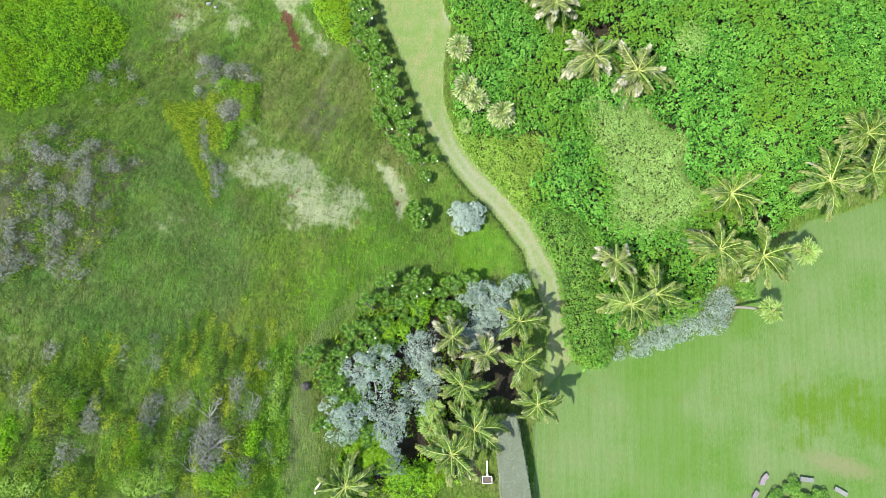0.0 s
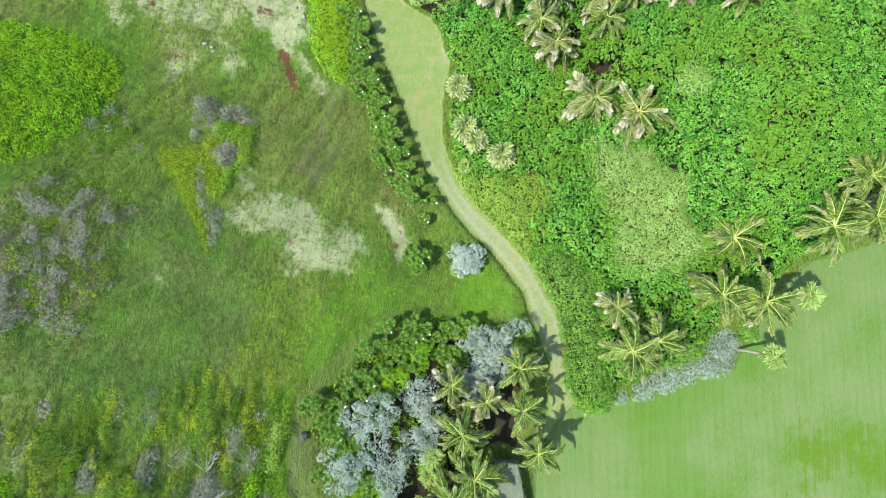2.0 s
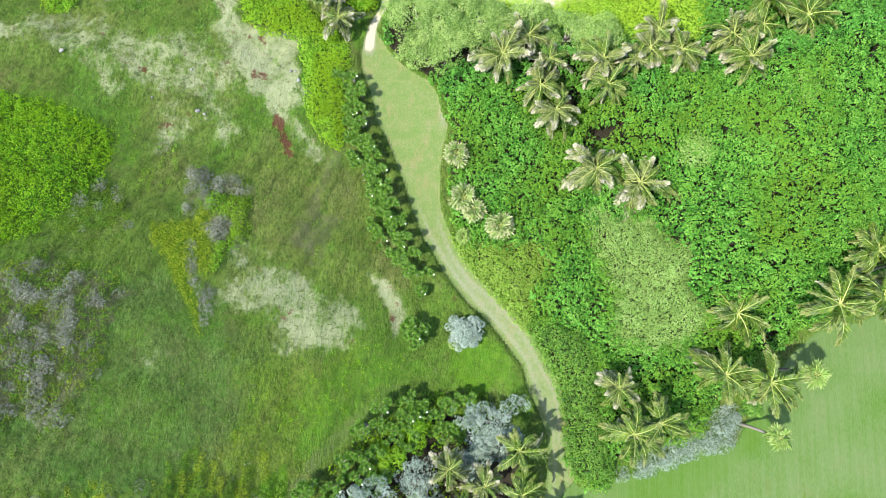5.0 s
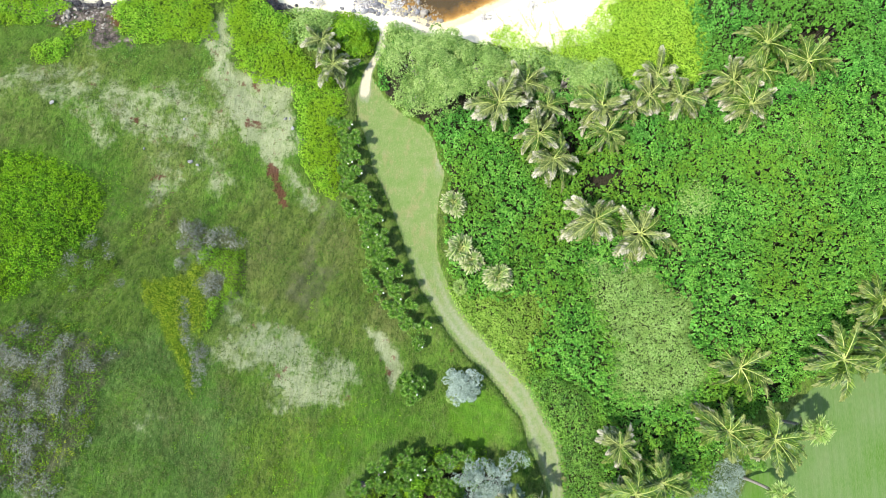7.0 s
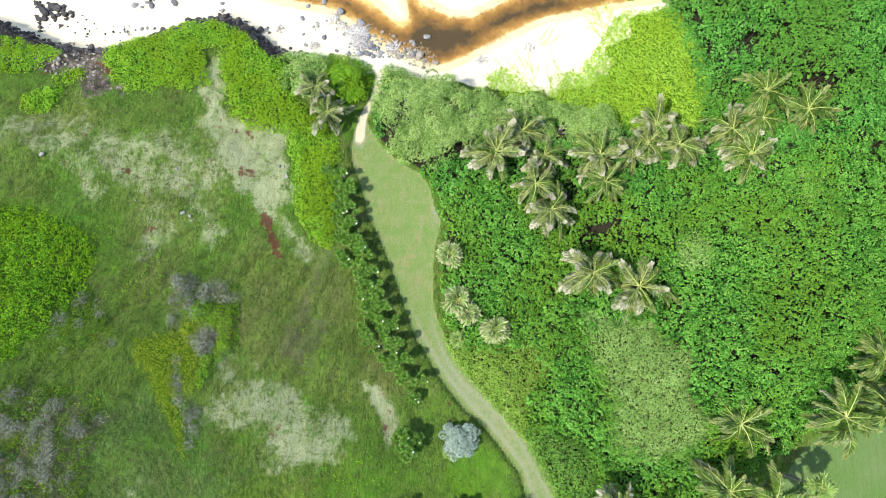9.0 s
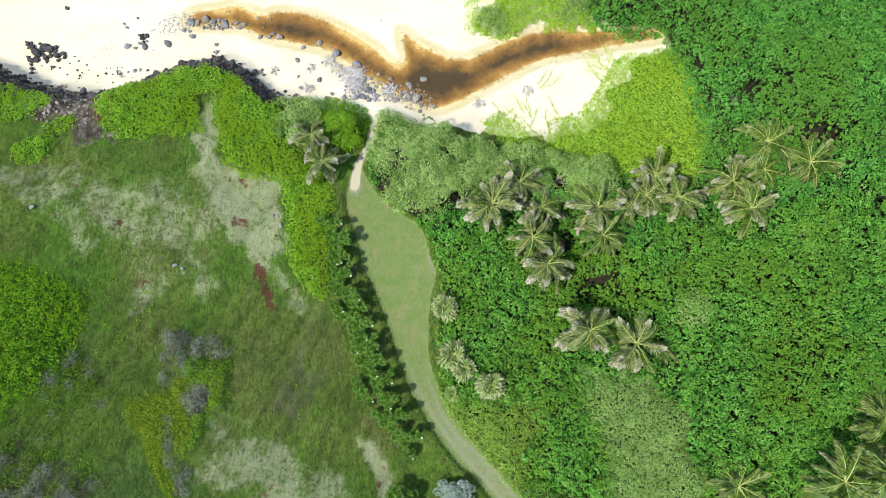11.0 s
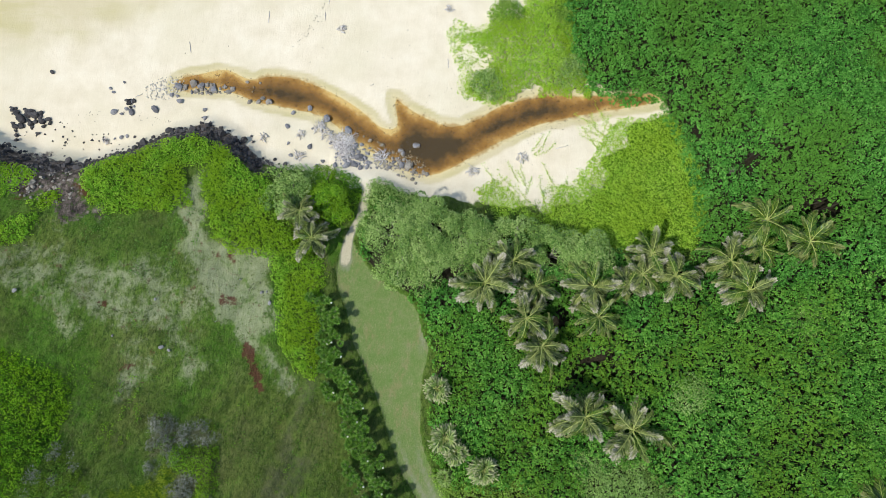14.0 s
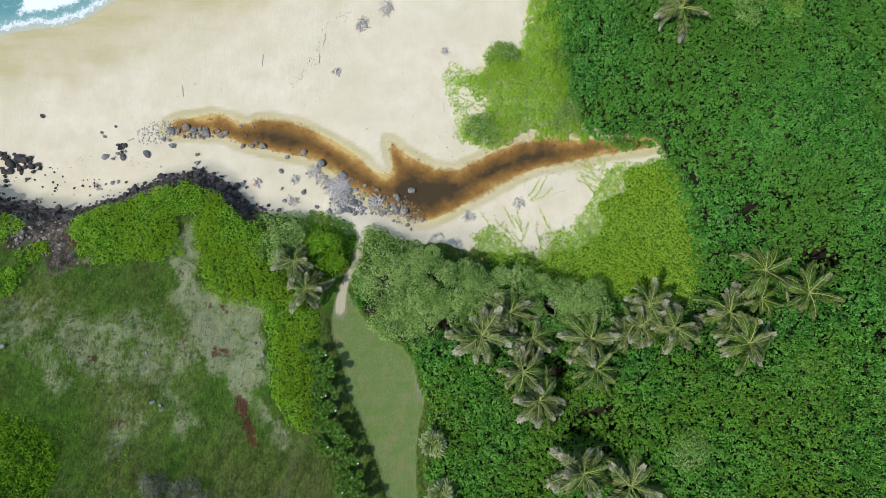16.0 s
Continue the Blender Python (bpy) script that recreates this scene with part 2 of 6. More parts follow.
LAWN_PATCH = [(40.1, -11.8), (41.9, -9.3), (46.3, -9.3), (51.9, -10), (56.4, -10.3), (56.1, -16.5), (51.1, -16.9), (46.1, -16.1), (41.3, -16.1)]
STREAM = [(-34.8, 62.2), (-31.9, 63.3), (-28.5, 64.1), (-25.5, 63), (-22.8, 63.6), (-19.2, 63.4), (-14.8, 61.9), (-11.1, 59.9), (-8.5, 57.9),
    (-6.7, 58), (-7.3, 61.3), (-6.9, 61.8), (-4.1, 60), (0.2, 58.5), (3.7, 59.8), (6.4, 61.7), (12, 63.3), (17.7, 63.7), (25.5, 64.6),
    (26.2, 63), (19.1, 61.2), (12.2, 59.3), (8, 57.2), (4, 54.8), (-0.7, 51.8), (-3.5, 51.8), (-6.4, 53), (-9.9, 54.2), (-12.9, 56.2),
    (-15.9, 58.2), (-20.2, 59), (-24.4, 59.6), (-27.3, 60.5), (-30.9, 61), (-34.4, 60.6)]

# ---- small tools ----
rng = np.random.default_rng(7)


def hash2(i, j, seed):
    h = np.sin(i * 127.1 + j * 311.7 + seed * 74.7) * 43758.5453
    return h - np.floor(h)


def value_noise(x, y, seed=0):
    i, j = np.floor(x), np.floor(y)
    u, v = x - i, y - j
    u, v = u * u * (3 - 2 * u), v * v * (3 - 2 * v)
    a, b = hash2(i, j, seed), hash2(i + 1, j, seed)
    c, d = hash2(i, j + 1, seed), hash2(i + 1, j + 1, seed)
    return (a * (1 - u) + b * u) * (1 - v) + (c * (1 - u) + d * u) * v


def fbm(x, y, size, seed=0):
    """Smooth noise, 0 to 1, with features of about that size in metres."""
    x, y = np.asarray(x, float) / size, np.asarray(y, float) / size
    return (value_noise(x, y, seed) + .5 * value_noise(x * 2.1, y * 2.1, seed + 1) + .25 * value_noise(x * 4.3, y * 4.3, seed + 2)) / 1.75


def depth_in(outline, x, y):
    """Metres inside an outline (negative outside)."""
    x, y = np.asarray(x, float), np.asarray(y, float)
    best, inside = np.full(x.shape, 1e9), np.zeros(x.shape, bool)
    n = len(outline)
    for k in range(n):
        ax, ay = outline[k]
        bx, by = outline[(k + 1) % n]
        dx, dy = bx - ax, by - ay
        u = np.clip(((x - ax) * dx + (y - ay) * dy) / (dx * dx + dy * dy + 1e-9), 0, 1)
        best = np.minimum(best, (x - ax - u * dx) ** 2 + (y - ay - u * dy) ** 2)
        if ay != by:
            cross = ((ay > y) != (by > y)) & (x < (bx - ax) * (y - ay) / (by - ay) + ax)
            inside ^= cross
    return np.where(inside, 1, -1) * np.sqrt(best)


def curved(outline, steps=3):
    """The same closed outline, rounded (Catmull-Rom)."""
    out, n = [], len(outline)
    for k in range(n):
        p = [np.array(outline[(k + q) % n]) for q in (-1, 0, 1, 2)]
        for s in range(steps):
            t = s / steps
            out.append(tuple(.5 * (2 * p[1] + (p[2] - p[0]) * t + (2 * p[0] - 5 * p[1] + 4 * p[2] - p[3]) * t * t + (3 * p[1] - p[0] - 3 * p[2] + p[3]) * t ** 3)))
    return out


def mesh_from(name, verts, faces, mat=None, smooth_shade=False):
    me = bpy.data.meshes.new(name)
    verts, faces = np.asarray(verts, np.float32), np.asarray(faces, np.int32)
    k = faces.shape[1]
    me.vertices.add(len(verts)), me.loops.add(faces.size), me.polygons.add(len(faces))
    me.vertices.foreach_set("co", verts.ravel())
    me.loops.foreach_set("vertex_index", faces.ravel())
    me.polygons.foreach_set("loop_start", np.arange(0, faces.size, k, dtype=np.int32))
    me.polygons.foreach_set("use_smooth", np.full(len(faces), smooth_shade))
    me.update(calc_edges=True)
    if mat:
        me.materials.append(mat)
    return me


def bm_mesh(name, bm, mat, smooth_shade=True):
    me = bpy.data.meshes.new(name)
    bm.to_mesh(me)
    bm.free()
    me.materials.append(mat)
    me.polygons.foreach_set("use_smooth", np.full(len(me.polygons), smooth_shade))
    return me


def part(name, me, parent, label="", at=None):
    ob = new(name, me)
    ob.parent = parent
    if at is not None:
        ob.matrix_basis = at
    return tagged(ob, label)


def empty(name, m, label, category, group=""):
    ob = new(name)
    ob.empty_display_size = .3
    ob.matrix_basis = m
    return tagged(ob, label, category, group)


def ground_z(x, y):
    return float(terrain(x, y))


def tube(bm, pts, radii, sides=6):
    """A tapered tube along points."""
    rings = []
    for k, p in enumerate(pts):
        p = Vector(p)
        way = Vector(pts[min(k + 1, len(pts) - 1)]) - Vector(pts[max(k - 1, 0)])
        q = way.to_track_quat("Z", "Y")
        rings.append([bm.verts.new(p + q @ Vector((radii[k] * math.cos(a), radii[k] * math.sin(a), 0))) for a in [2 * math.pi * s / sides for s in range(sides)]])
    for a, b in zip(rings, rings[1:]):
        for s in range(sides):
            bm.faces.new((a[s], a[(s + 1) % sides], b[(s + 1) % sides], b[s]))
    bm.faces.new(rings[-1])
    bm.faces.new(rings[0][::-1])


def box(bm, x0, x1, y0, y1, z0, z1, m=None, bevel=0.0):
    made = bmesh.ops.create_cube(bm, size=1)["verts"]
    for v in made:
        v.co = Vector(((x0 + x1) / 2 + v.co.x * (x1 - x0), (y0 + y1) / 2 + v.co.y * (y1 - y0), (z0 + z1) / 2 + v.co.z * (z1 - z0)))
    if m:
        bmesh.ops.transform(bm, matrix=m, verts=made)
    if bevel:
        edges = list({e for v in made for e in v.link_edges})
        bmesh.ops.bevel(bm, geom=edges, offset=bevel, segments=2, affect="EDGES")


# ---- materials ----
class Nodes:
    """Short names for building a node material."""

    def __init__(self, name, rough=.8, spec=.3):
        self.mat = bpy.data.materials.new(name)
        self.mat.use_nodes = True
        self.t = self.mat.node_tree
        self.b = self.t.nodes["Principled BSDF"]
        self.b.inputs["Roughness"].default_value = rough
        self.b.inputs["Specular IOR Level"].default_value = spec
        self.pos = self.t.nodes.new("ShaderNodeNewGeometry").outputs["Position"]
        self.info = None

    def put(self, socket, v):
        if isinstance(v, bpy.types.NodeSocket):
            self.t.links.new(v, socket)
        elif socket.type == "RGBA" and not isinstance(v, (int, float)):
            socket.default_value = (*v[:3], 1)
        else:
            socket.default_value = v

    def noise(self, scale, detail=3, rough=.55, vec=None, stretch=None, out="Fac"):
        n = self.t.nodes.new("ShaderNodeTexNoise")
        n.inputs["Scale"].default_value, n.inputs["Detail"].default_value, n.inputs["Roughness"].default_value = scale, detail, rough
        v = vec or self.pos
        if stretch:
            mp = self.t.nodes.new("ShaderNodeMapping")
            mp.inputs["Scale"].default_value = stretch[:3]
            if len(stretch) > 3:
                mp.inputs["Rotation"].default_value = (0, 0, radians(stretch[3]))
            self.t.links.new(v, mp.inputs["Vector"])
            v = mp.outputs["Vector"]
        self.t.links.new(v, n.inputs["Vector"])
        return n.outputs[out]

    def voronoi(self, scale, out="Distance"):
        n = self.t.nodes.new("ShaderNodeTexVoronoi")
        n.inputs["Scale"].default_value = scale
        self.t.links.new(self.pos, n.inputs["Vector"])
        return n.outputs[out]

    def math(self, op, a, b=0.0, clamp=False):
        n = self.t.nodes.new("ShaderNodeMath")
        n.operation, n.use_clamp = op, clamp
        self.put(n.inputs[0], a), self.put(n.inputs[1], b)
        return n.outputs[0]

    def range(self, v, a, b, lo=0.0, hi=1.0):
        n = self.t.nodes.new("ShaderNodeMapRange")
        n.interpolation_type = "SMOOTHSTEP"
        for s, w in zip(n.inputs[:5], (v, a, b, lo, hi)):
            self.put(s, w)
        return n.outputs[0]

    def mix(self, fac, a, b, blend="MIX"):
        n = self.t.nodes.new("ShaderNodeMix")
        n.data_type, n.blend_type = "RGBA", blend
        self.put(n.inputs["Factor"], fac), self.put(n.inputs[6], a), self.put(n.inputs[7], b)
        return n.outputs[2]

    def ramp(self, fac, *stops):
        n = self.t.nodes.new("ShaderNodeValToRGB")
        e = n.color_ramp.elements
        while len(e) < len(stops):
            e.new(.5)
        for s, (p, c) in zip(e, stops):
            s.position, s.color = p, (*c, 1)
        self.put(n.inputs[0], fac)
        return n.outputs[0]

    def attribute(self, name):
        n = self.t.nodes.new("ShaderNodeAttribute")
        n.attribute_name = name
        return n

    def island(self):
        n = self.t.nodes.new("ShaderNodeNewGeometry")
        return n.outputs["Random Per Island"]

    def object_random(self):
        n = self.t.nodes.new("ShaderNodeObjectInfo")
        return n.outputs["Random"]

    def bump(self, height, strength=.5, distance=.05):
        n = self.t.nodes.new("ShaderNodeBump")
        n.inputs["Strength"].default_value, n.inputs["Distance"].default_value = strength, distance
        self.t.links.new(height, n.inputs["Height"])
        self.t.links.new(n.outputs["Normal"], self.b.inputs["Normal"])

    def base(self, colour):
        self.put(self.b.inputs["Base Color"], colour)
        return self.mat

    def leafy(self, colour, through=.3):
        """A leaf: part of the light passes through it."""
        self.put(self.b.inputs["Base Color"], colour)
        tr = self.t.nodes.new("ShaderNodeBsdfTranslucent")
        self.put(tr.inputs["Color"], colour)
        mx = self.t.nodes.new("ShaderNodeMixShader")
        mx.inputs[0].default_value = through
        self.t.links.new(self.b.outputs[0], mx.inputs[1]), self.t.links.new(tr.outputs[0], mx.inputs[2])
        self.t.links.new(mx.outputs[0], self.t.nodes["Material Output"].inputs["Surface"])
        return self.mat


def meadow_colour(n):
    """Rough pasture: green, olive and straw in drifts that run down the slope."""
    drift = n.noise(.11, 5, .62, stretch=(1, .5, 1, 20))
    fine = n.noise(2.4, 6, .75, stretch=(1.2, .75, 1, 20))
    mid = n.noise(2.2, 4, .65)
    green = n.ramp(drift, (.30, (.042, .125, .011)), (.42, (.074, .159, .017)), (.52, (.112, .164, .030)), (.62, (.136, .147, .048)), (.74, (.175, .175, .080)))
    lush = n.ramp(fine, (.3, (.044, .106, .011)), (.55, (.090, .170, .020)), (.75, (.159, .211, .050)))
    both = n.mix(n.range(n.noise(.33, 4, .6), .35, .65, .2, .7), green, lush)
    d = n.attribute("zone_d")
    sd = n.t.nodes.new("ShaderNodeSeparateColor")
    n.t.links.new(d.outputs["Color"], sd.inputs[0])
    b = n.attribute("zone_b")
    sb = n.t.nodes.new("ShaderNodeSeparateColor")
    n.t.links.new(b.outputs["Color"], sb.inputs[0])

    def soft(mask, by, lo=.3, hi=.8):
        return n.range(n.math("ADD", mask, n.math("MULTIPLY", n.math("SUBTRACT", n.math("ADD", n.math("MULTIPLY", mid, .5), n.math("MULTIPLY", drift, .5)), .5), by)), lo, hi)

    both = n.mix(n.math("MULTIPLY", soft(sd.outputs[1], 1.2), .7), both, n.ramp(fine, (.3, (.042, .093, .019)), (.55, (.072, .136, .032)), (.75, (.122, .175, .062))))
    both = n.mix(n.math("MULTIPLY", soft(sd.outputs[2], 1.6), .45), both, n.ramp(fine, (.3, (.064, .138, .010)), (.55, (.144, .212, .019)), (.75, (.228, .265, .048))))
    both = n.mix(n.math("MULTIPLY", soft(sd.outputs[0], 2.4), .30), both, n.ramp(fine, (.28, (.066, .078, .015)), (.5, (.122, .136, .030)), (.72, (.185, .185, .058))))
    ridge = n.noise(1.3, 5, .7, stretch=(1.7, .55, 1, 22))
    both = n.mix(n.range(ridge, .53, .63, 0, .72), both, (.048, .080, .017))
    both = n.mix(n.range(n.noise(.22, 5, .65), .50, .68, 0, .32), both, (.138, .125, .050))
    both = n.mix(n.range(n.noise(.26, 5, .65, stretch=(1, 1, 1, 70)), .56, .70, 0, .32), both, (.048, .154, .010))
    tussock = n.noise(2.9, 5, .7, stretch=(1.3, .8, 1, 20))
    both = n.mix(n.range(tussock, .50, .37, 0, .7), both, (.034, .070, .012))
    both = n.mix(n.range(tussock, .53, .68, 0, .45), both, (.175, .240, .058))
    both = n.mix(n.math("MULTIPLY", n.range(n.noise(4.5, 4, .7), .54, .64), n.range(n.noise(.4, 4, .65), .48, .62, 0, .75)), both, (.068, .205, .012))
    grain = n.noise(9, 4, .7)
    both = n.mix(soft(b.outputs["Alpha"], 1.4), both, n.ramp(grain, (.3, (.048, .128, .008)), (.7, (.106, .218, .017))))
    fresh = n.ramp(n.noise(.7, 5, .7), (.3, (.050, .132, .012)), (.5, (.078, .182, .016)), (.7, (.130, .205, .032)))
    both = n.mix(n.math("MULTIPLY", soft(d.outputs["Alpha"], 1.2), .9), both, fresh)
    both = n.mix(n.math("MULTIPLY", soft(sb.outputs[2], 1.6), .8), both, n.ramp(grain, (.3, (.074, .081, .039)), (.7, (.159, .157, .085))))
    return n.mix(n.range(n.noise(8, 3, .7), .62, .80, 0, .3), both, (.212, .239, .090))


def ground_material():
    n = Nodes("ground", .95, .1)
    a, b, c = n.attribute("zone_a"), n.attribute("zone_b"), n.attribute("zone_c")
    sa, sb, sc = [n.t.nodes.new("ShaderNodeSeparateColor") for _ in range(3)]
    for s, at in ((sa, a), (sb, b), (sc, c)):
        n.t.links.new(at.outputs["Color"], s.inputs[0])
    sand_m, lawn_m, track_m, litter_shade_m = sa.outputs[0], sa.outputs[1], sa.outputs[2], a.outputs["Alpha"]
    pale_m, red_m, lush_m = sb.outputs[0], sb.outputs[1], b.outputs["Alpha"]
    bed_m, deep_m, wet_m, rock_m = sc.outputs[0], sc.outputs[1], sc.outputs[2], c.outputs["Alpha"]
    grain, mid = n.noise(9, 4, .7), n.noise(2.2, 4, .65)

    def soft(mask, by=.55, lo=.35, hi=.65):
        return n.range(n.math("ADD", mask, n.math("MULTIPLY", n.math("SUBTRACT", mid, .5), by)), lo, hi)

    col = meadow_colour(n)
    pale = n.ramp(n.math("ADD", n.math("MULTIPLY", grain, .5), n.math("MULTIPLY", n.noise(.7, 5, .7), .5)), (.30, (.150, .172, .070)), (.47, (.240, .272, .138)), (.62, (.325, .342, .200)), (.75, (.375, .372, .25)))
    blot = n.math("ADD", n.math("MULTIPLY", n.math("SUBTRACT", n.noise(1.5, 5, .75, stretch=(1.3, .8, 1, 25)), .5), 1.6), n.math("MULTIPLY", n.math("SUBTRACT", n.noise(.45, 5, .7), .5), 2.2))
    col = n.mix(n.math("MULTIPLY", n.range(n.math("ADD", pale_m, blot), .30, 1.0), .88), col, pale)
    # dark specks paint short shadows into the pale turf; red-brown specks are soil
    col = n.mix(n.math("MULTIPLY", n.range(pale_m, .2, .6), n.range(n.noise(1.1, 6, .8), .575, .635, 0, .8)), col, n.ramp(n.noise(.35, 3, .6), (.42, (.055, .062, .030)), (.55, (.135, .066, .044))))
    earth = n.range(n.math("ADD", red_m, n.math("ADD", n.math("MULTIPLY", n.math("SUBTRACT", n.noise(2.6, 5, .75), .5), 1.7), n.math("MULTIPLY", n.math("SUBTRACT", n.noise(.8, 4, .7), .5), .7))), .30, .70)
    col = n.mix(n.math("MULTIPLY", earth, .9), col, n.ramp(grain, (.3, (.060, .024, .016)), (.55, (.105, .040, .025)), (.8, (.15, .080, .050))))
    # leaf litter, darkened so that gaps between the leaves read as deep shade
    col = n.mix(soft(litter_shade_m, .3), col, n.ramp(grain, (.3, (.017, .018, .010)), (.7, (.052, .043, .028))))
    stripe = n.t.nodes.new("ShaderNodeTexWave")
    stripe.inputs["Scale"].default_value, stripe.inputs["Distortion"].default_value, stripe.inputs["Detail"].default_value = .33, .8, 1
    mp = n.t.nodes.new("ShaderNodeMapping")
    mp.inputs["Rotation"].default_value = (0, 0, radians(-6))
    n.t.links.new(n.pos, mp.inputs["Vector"]), n.t.links.new(mp.outputs["Vector"], stripe.inputs["Vector"])
    blades = n.noise(5, 5, .75, stretch=(1.6, .35, 1, -6))
    lawn = n.ramp(n.noise(.13, 4, .6), (.32, (.057, .131, .014)), (.46, (.082, .147, .036)), (.60, (.104, .158, .054)), (.72, (.125, .156, .064)))
    lawn = n.mix(n.math("MULTIPLY", n.range(blades, .35, .70), .5), lawn, (.158, .218, .084))
    lawn = n.mix(n.math("MULTIPLY", n.range(n.noise(14, 4, .8), .45, .75), .30), lawn, (.043, .103, .009))
    lawn = n.mix(n.math("MULTIPLY", n.range(stripe.outputs["Fac"], .35, .65), .12), lawn, (.047, .134, .007))
    lawn = n.mix(n.math("MULTIPLY", n.range(n.noise(.3, 3, .6), .58, .74), .35), lawn, (.115, .134, .040))
    lawn = n.mix(n.range(n.noise(.05, 3, .5), .52, .60, 0, .45), lawn, (.061, .141, .011))
    mown = n.noise(1.0, 3, .6, stretch=(2.4, .05, 1, -6))
    lawn = n.mix(n.range(mown, .42, .66, 0, .20), lawn, (.128, .190, .076))
    lawn = n.mix(n.range(mown, .50, .34, 0, .16), lawn, (.060, .138, .016))
    worn = n.math("ADD", lush_m, n.math("ADD", n.math("MULTIPLY", n.math("SUBTRACT", n.noise(.35, 5, .7), .5), 1.6), n.math("MULTIPLY", n.math("SUBTRACT", mown, .5), 1.5)))
    lawn = n.mix(n.range(worn, .22, .85, 0, .9), lawn, n.mix(n.range(blades, .3, .7), (.053, .119, .006), (.084, .150, .014)))
    lawn = n.mix(n.range(n.noise(.9, 5, .75), .62, .74, 0, .4), lawn, (.102, .119, .036))
    lawn_wear = n.attribute("wear").outputs["Fac"]
    lawn = n.mix(n.math("MULTIPLY", n.range(n.math("ADD", lawn_wear, n.math("MULTIPLY", n.math("SUBTRACT", mid, .5), .9)), .25, .85), .75), lawn, (.160, .160, .080))
    col = n.mix(soft(lawn_m, .25), col, lawn)
    track = n.ramp(n.noise(.8, 4, .65), (.3, (.121, .199, .051)), (.55, (.169, .220, .077)), (.75, (.221, .224, .111)))
    track = n.mix(n.math("MULTIPLY", n.range(n.noise(6, 5, .75), .38, .66), .45), track, (.081, .160, .022))
    track = n.mix(n.range(n.noise(.5, 5, .7, stretch=(1.2, .7, 1, 28)), .50, .66, 0, .5), track, (.248, .208, .103))
    track = n.mix(n.range(n.noise(13, 4, .8), .48, .66, 0, .5), track, (.066, .127, .017))
    track = n.mix(n.range(n.noise(7, 5, .8, stretch=(1.5, .5, 1, -8)), .52, .66, 0, .5), track, (.30, .29, .15))
    bare = n.ramp(grain, (.3, (.190, .195, .128)), (.7, (.285, .288, .200)))
    wear = n.attribute("wear").outputs["Fac"]
    track = n.mix(n.math("MULTIPLY", n.range(n.math("ADD", wear, n.math("MULTIPLY", n.math("SUBTRACT", mid, .5), .8)), .20, .95), .8), track, bare)
    track = n.mix(n.range(n.math("ADD", wear, n.math("MULTIPLY", n.math("SUBTRACT", mid, .5), .4)), .80, 1.1), track, n.ramp(grain, (.3, (.40, .36, .235)), (.7, (.52, .475, .33))))
    col = n.mix(soft(track_m, .25), col, track)
    sand = n.ramp(n.noise(.35, 4, .6), (.3, (.645, .571, .408)), (.55, (.715, .642, .478)), (.75, (.752, .690, .530)))
    sand = n.mix(n.range(n.noise(.12, 3, .5), .40, .70, 0, .5), sand, (.618, .564, .385))
    sand = n.mix(n.range(n.noise(3.0, 4, .7), .60, .80, 0, .30), sand, (.516, .445, .303))
    sand = n.mix(n.math("MULTIPLY", wet_m, .95), sand, n.mix(n.range(n.noise(.3, 4, .6, stretch=(.3, 1.4, 1, -25)), .4, .6), (.473, .419, .204), (.541, .471, .279)))
    col = n.mix(soft(sand_m, .35, .42, .58), col, sand)
    col = n.mix(soft(rock_m, 1.5, .3, .7), col, n.ramp(n.noise(1.1, 6, .75), (.36, (.024, .021, .020)), (.46, (.075, .060, .050)), (.55, (.165, .132, .108)), (.68, (.31, .265, .22))))
    depth = n.math("ADD", deep_m, n.math("ADD", n.math("MULTIPLY", n.math("SUBTRACT", n.noise(.45, 5, .7), .5), .95), n.math("MULTIPLY", n.math("SUBTRACT", mid, .5), .25)))
    bed = n.ramp(depth, (.08, (.60, .52, .29)), (.22, (.43, .31, .135)), (.42, (.295, .192, .075)), (.64, (.205, .138, .062)), (.90, (.080, .068, .048)))
    bed = n.mix(n.range(n.noise(2.6, 5, .75), .56, .66, 0, .75), bed, (.040, .034, .024))
    col = n.mix(bed_m, col, bed)
    rough_h = n.math("ADD", n.noise(3.5, 6, .75), n.math("MULTIPLY", grain, .5))
    calm = n.math("SUBTRACT", 1.0, n.math("MAXIMUM", n.math("MULTIPLY", n.math("MAXIMUM", n.math("MAXIMUM", sand_m, bed_m), n.math("MAXIMUM", track_m, lawn_m)), .85), n.math("MULTIPLY", pale_m, .45)))
    furrow = n.math("MULTIPLY", n.noise(1.5, 4, .65, stretch=(1.6, .40, 1, 28)), 1.3)
    n.bump(n.math("MULTIPLY", n.math("ADD", rough_h, furrow), calm), .85, .20)
    return n.base(col)


def foliage(name, dark, mid, light, patch=None, through=.3, rough=.5, spec=.35, size=.25, tip=None):
    """Leaves that differ one by one, clump by clump and in wide drifts."""
    n = Nodes(name, rough, spec)
    tone = n.attribute("tone").outputs["Fac"]
    f = n.math("ADD", n.math("MULTIPLY", n.island(), .5), n.math("MULTIPLY", tone, .5))
    col = n.ramp(f, (.15, dark), (.5, mid), (.9, light))
    if patch:
        col = n.mix(n.range(n.noise(size, 3, .6), .42, .62, 0, .8), col, n.mix(.5, patch, n.mix(1.0, patch, col, "MULTIPLY")))
    if tip:
        burnt = n.range(n.math("ADD", n.attribute("tip").outputs["Fac"], n.math("MULTIPLY", n.math("SUBTRACT", n.noise(1.3, 3, .6), .5), .9)), .45, .84)
        burnt = n.math("MULTIPLY", burnt, n.range(n.island(), .0, .75, .45, 1.0))
        col = n.mix(burnt, col, tip)
    return n.leafy(col, through)


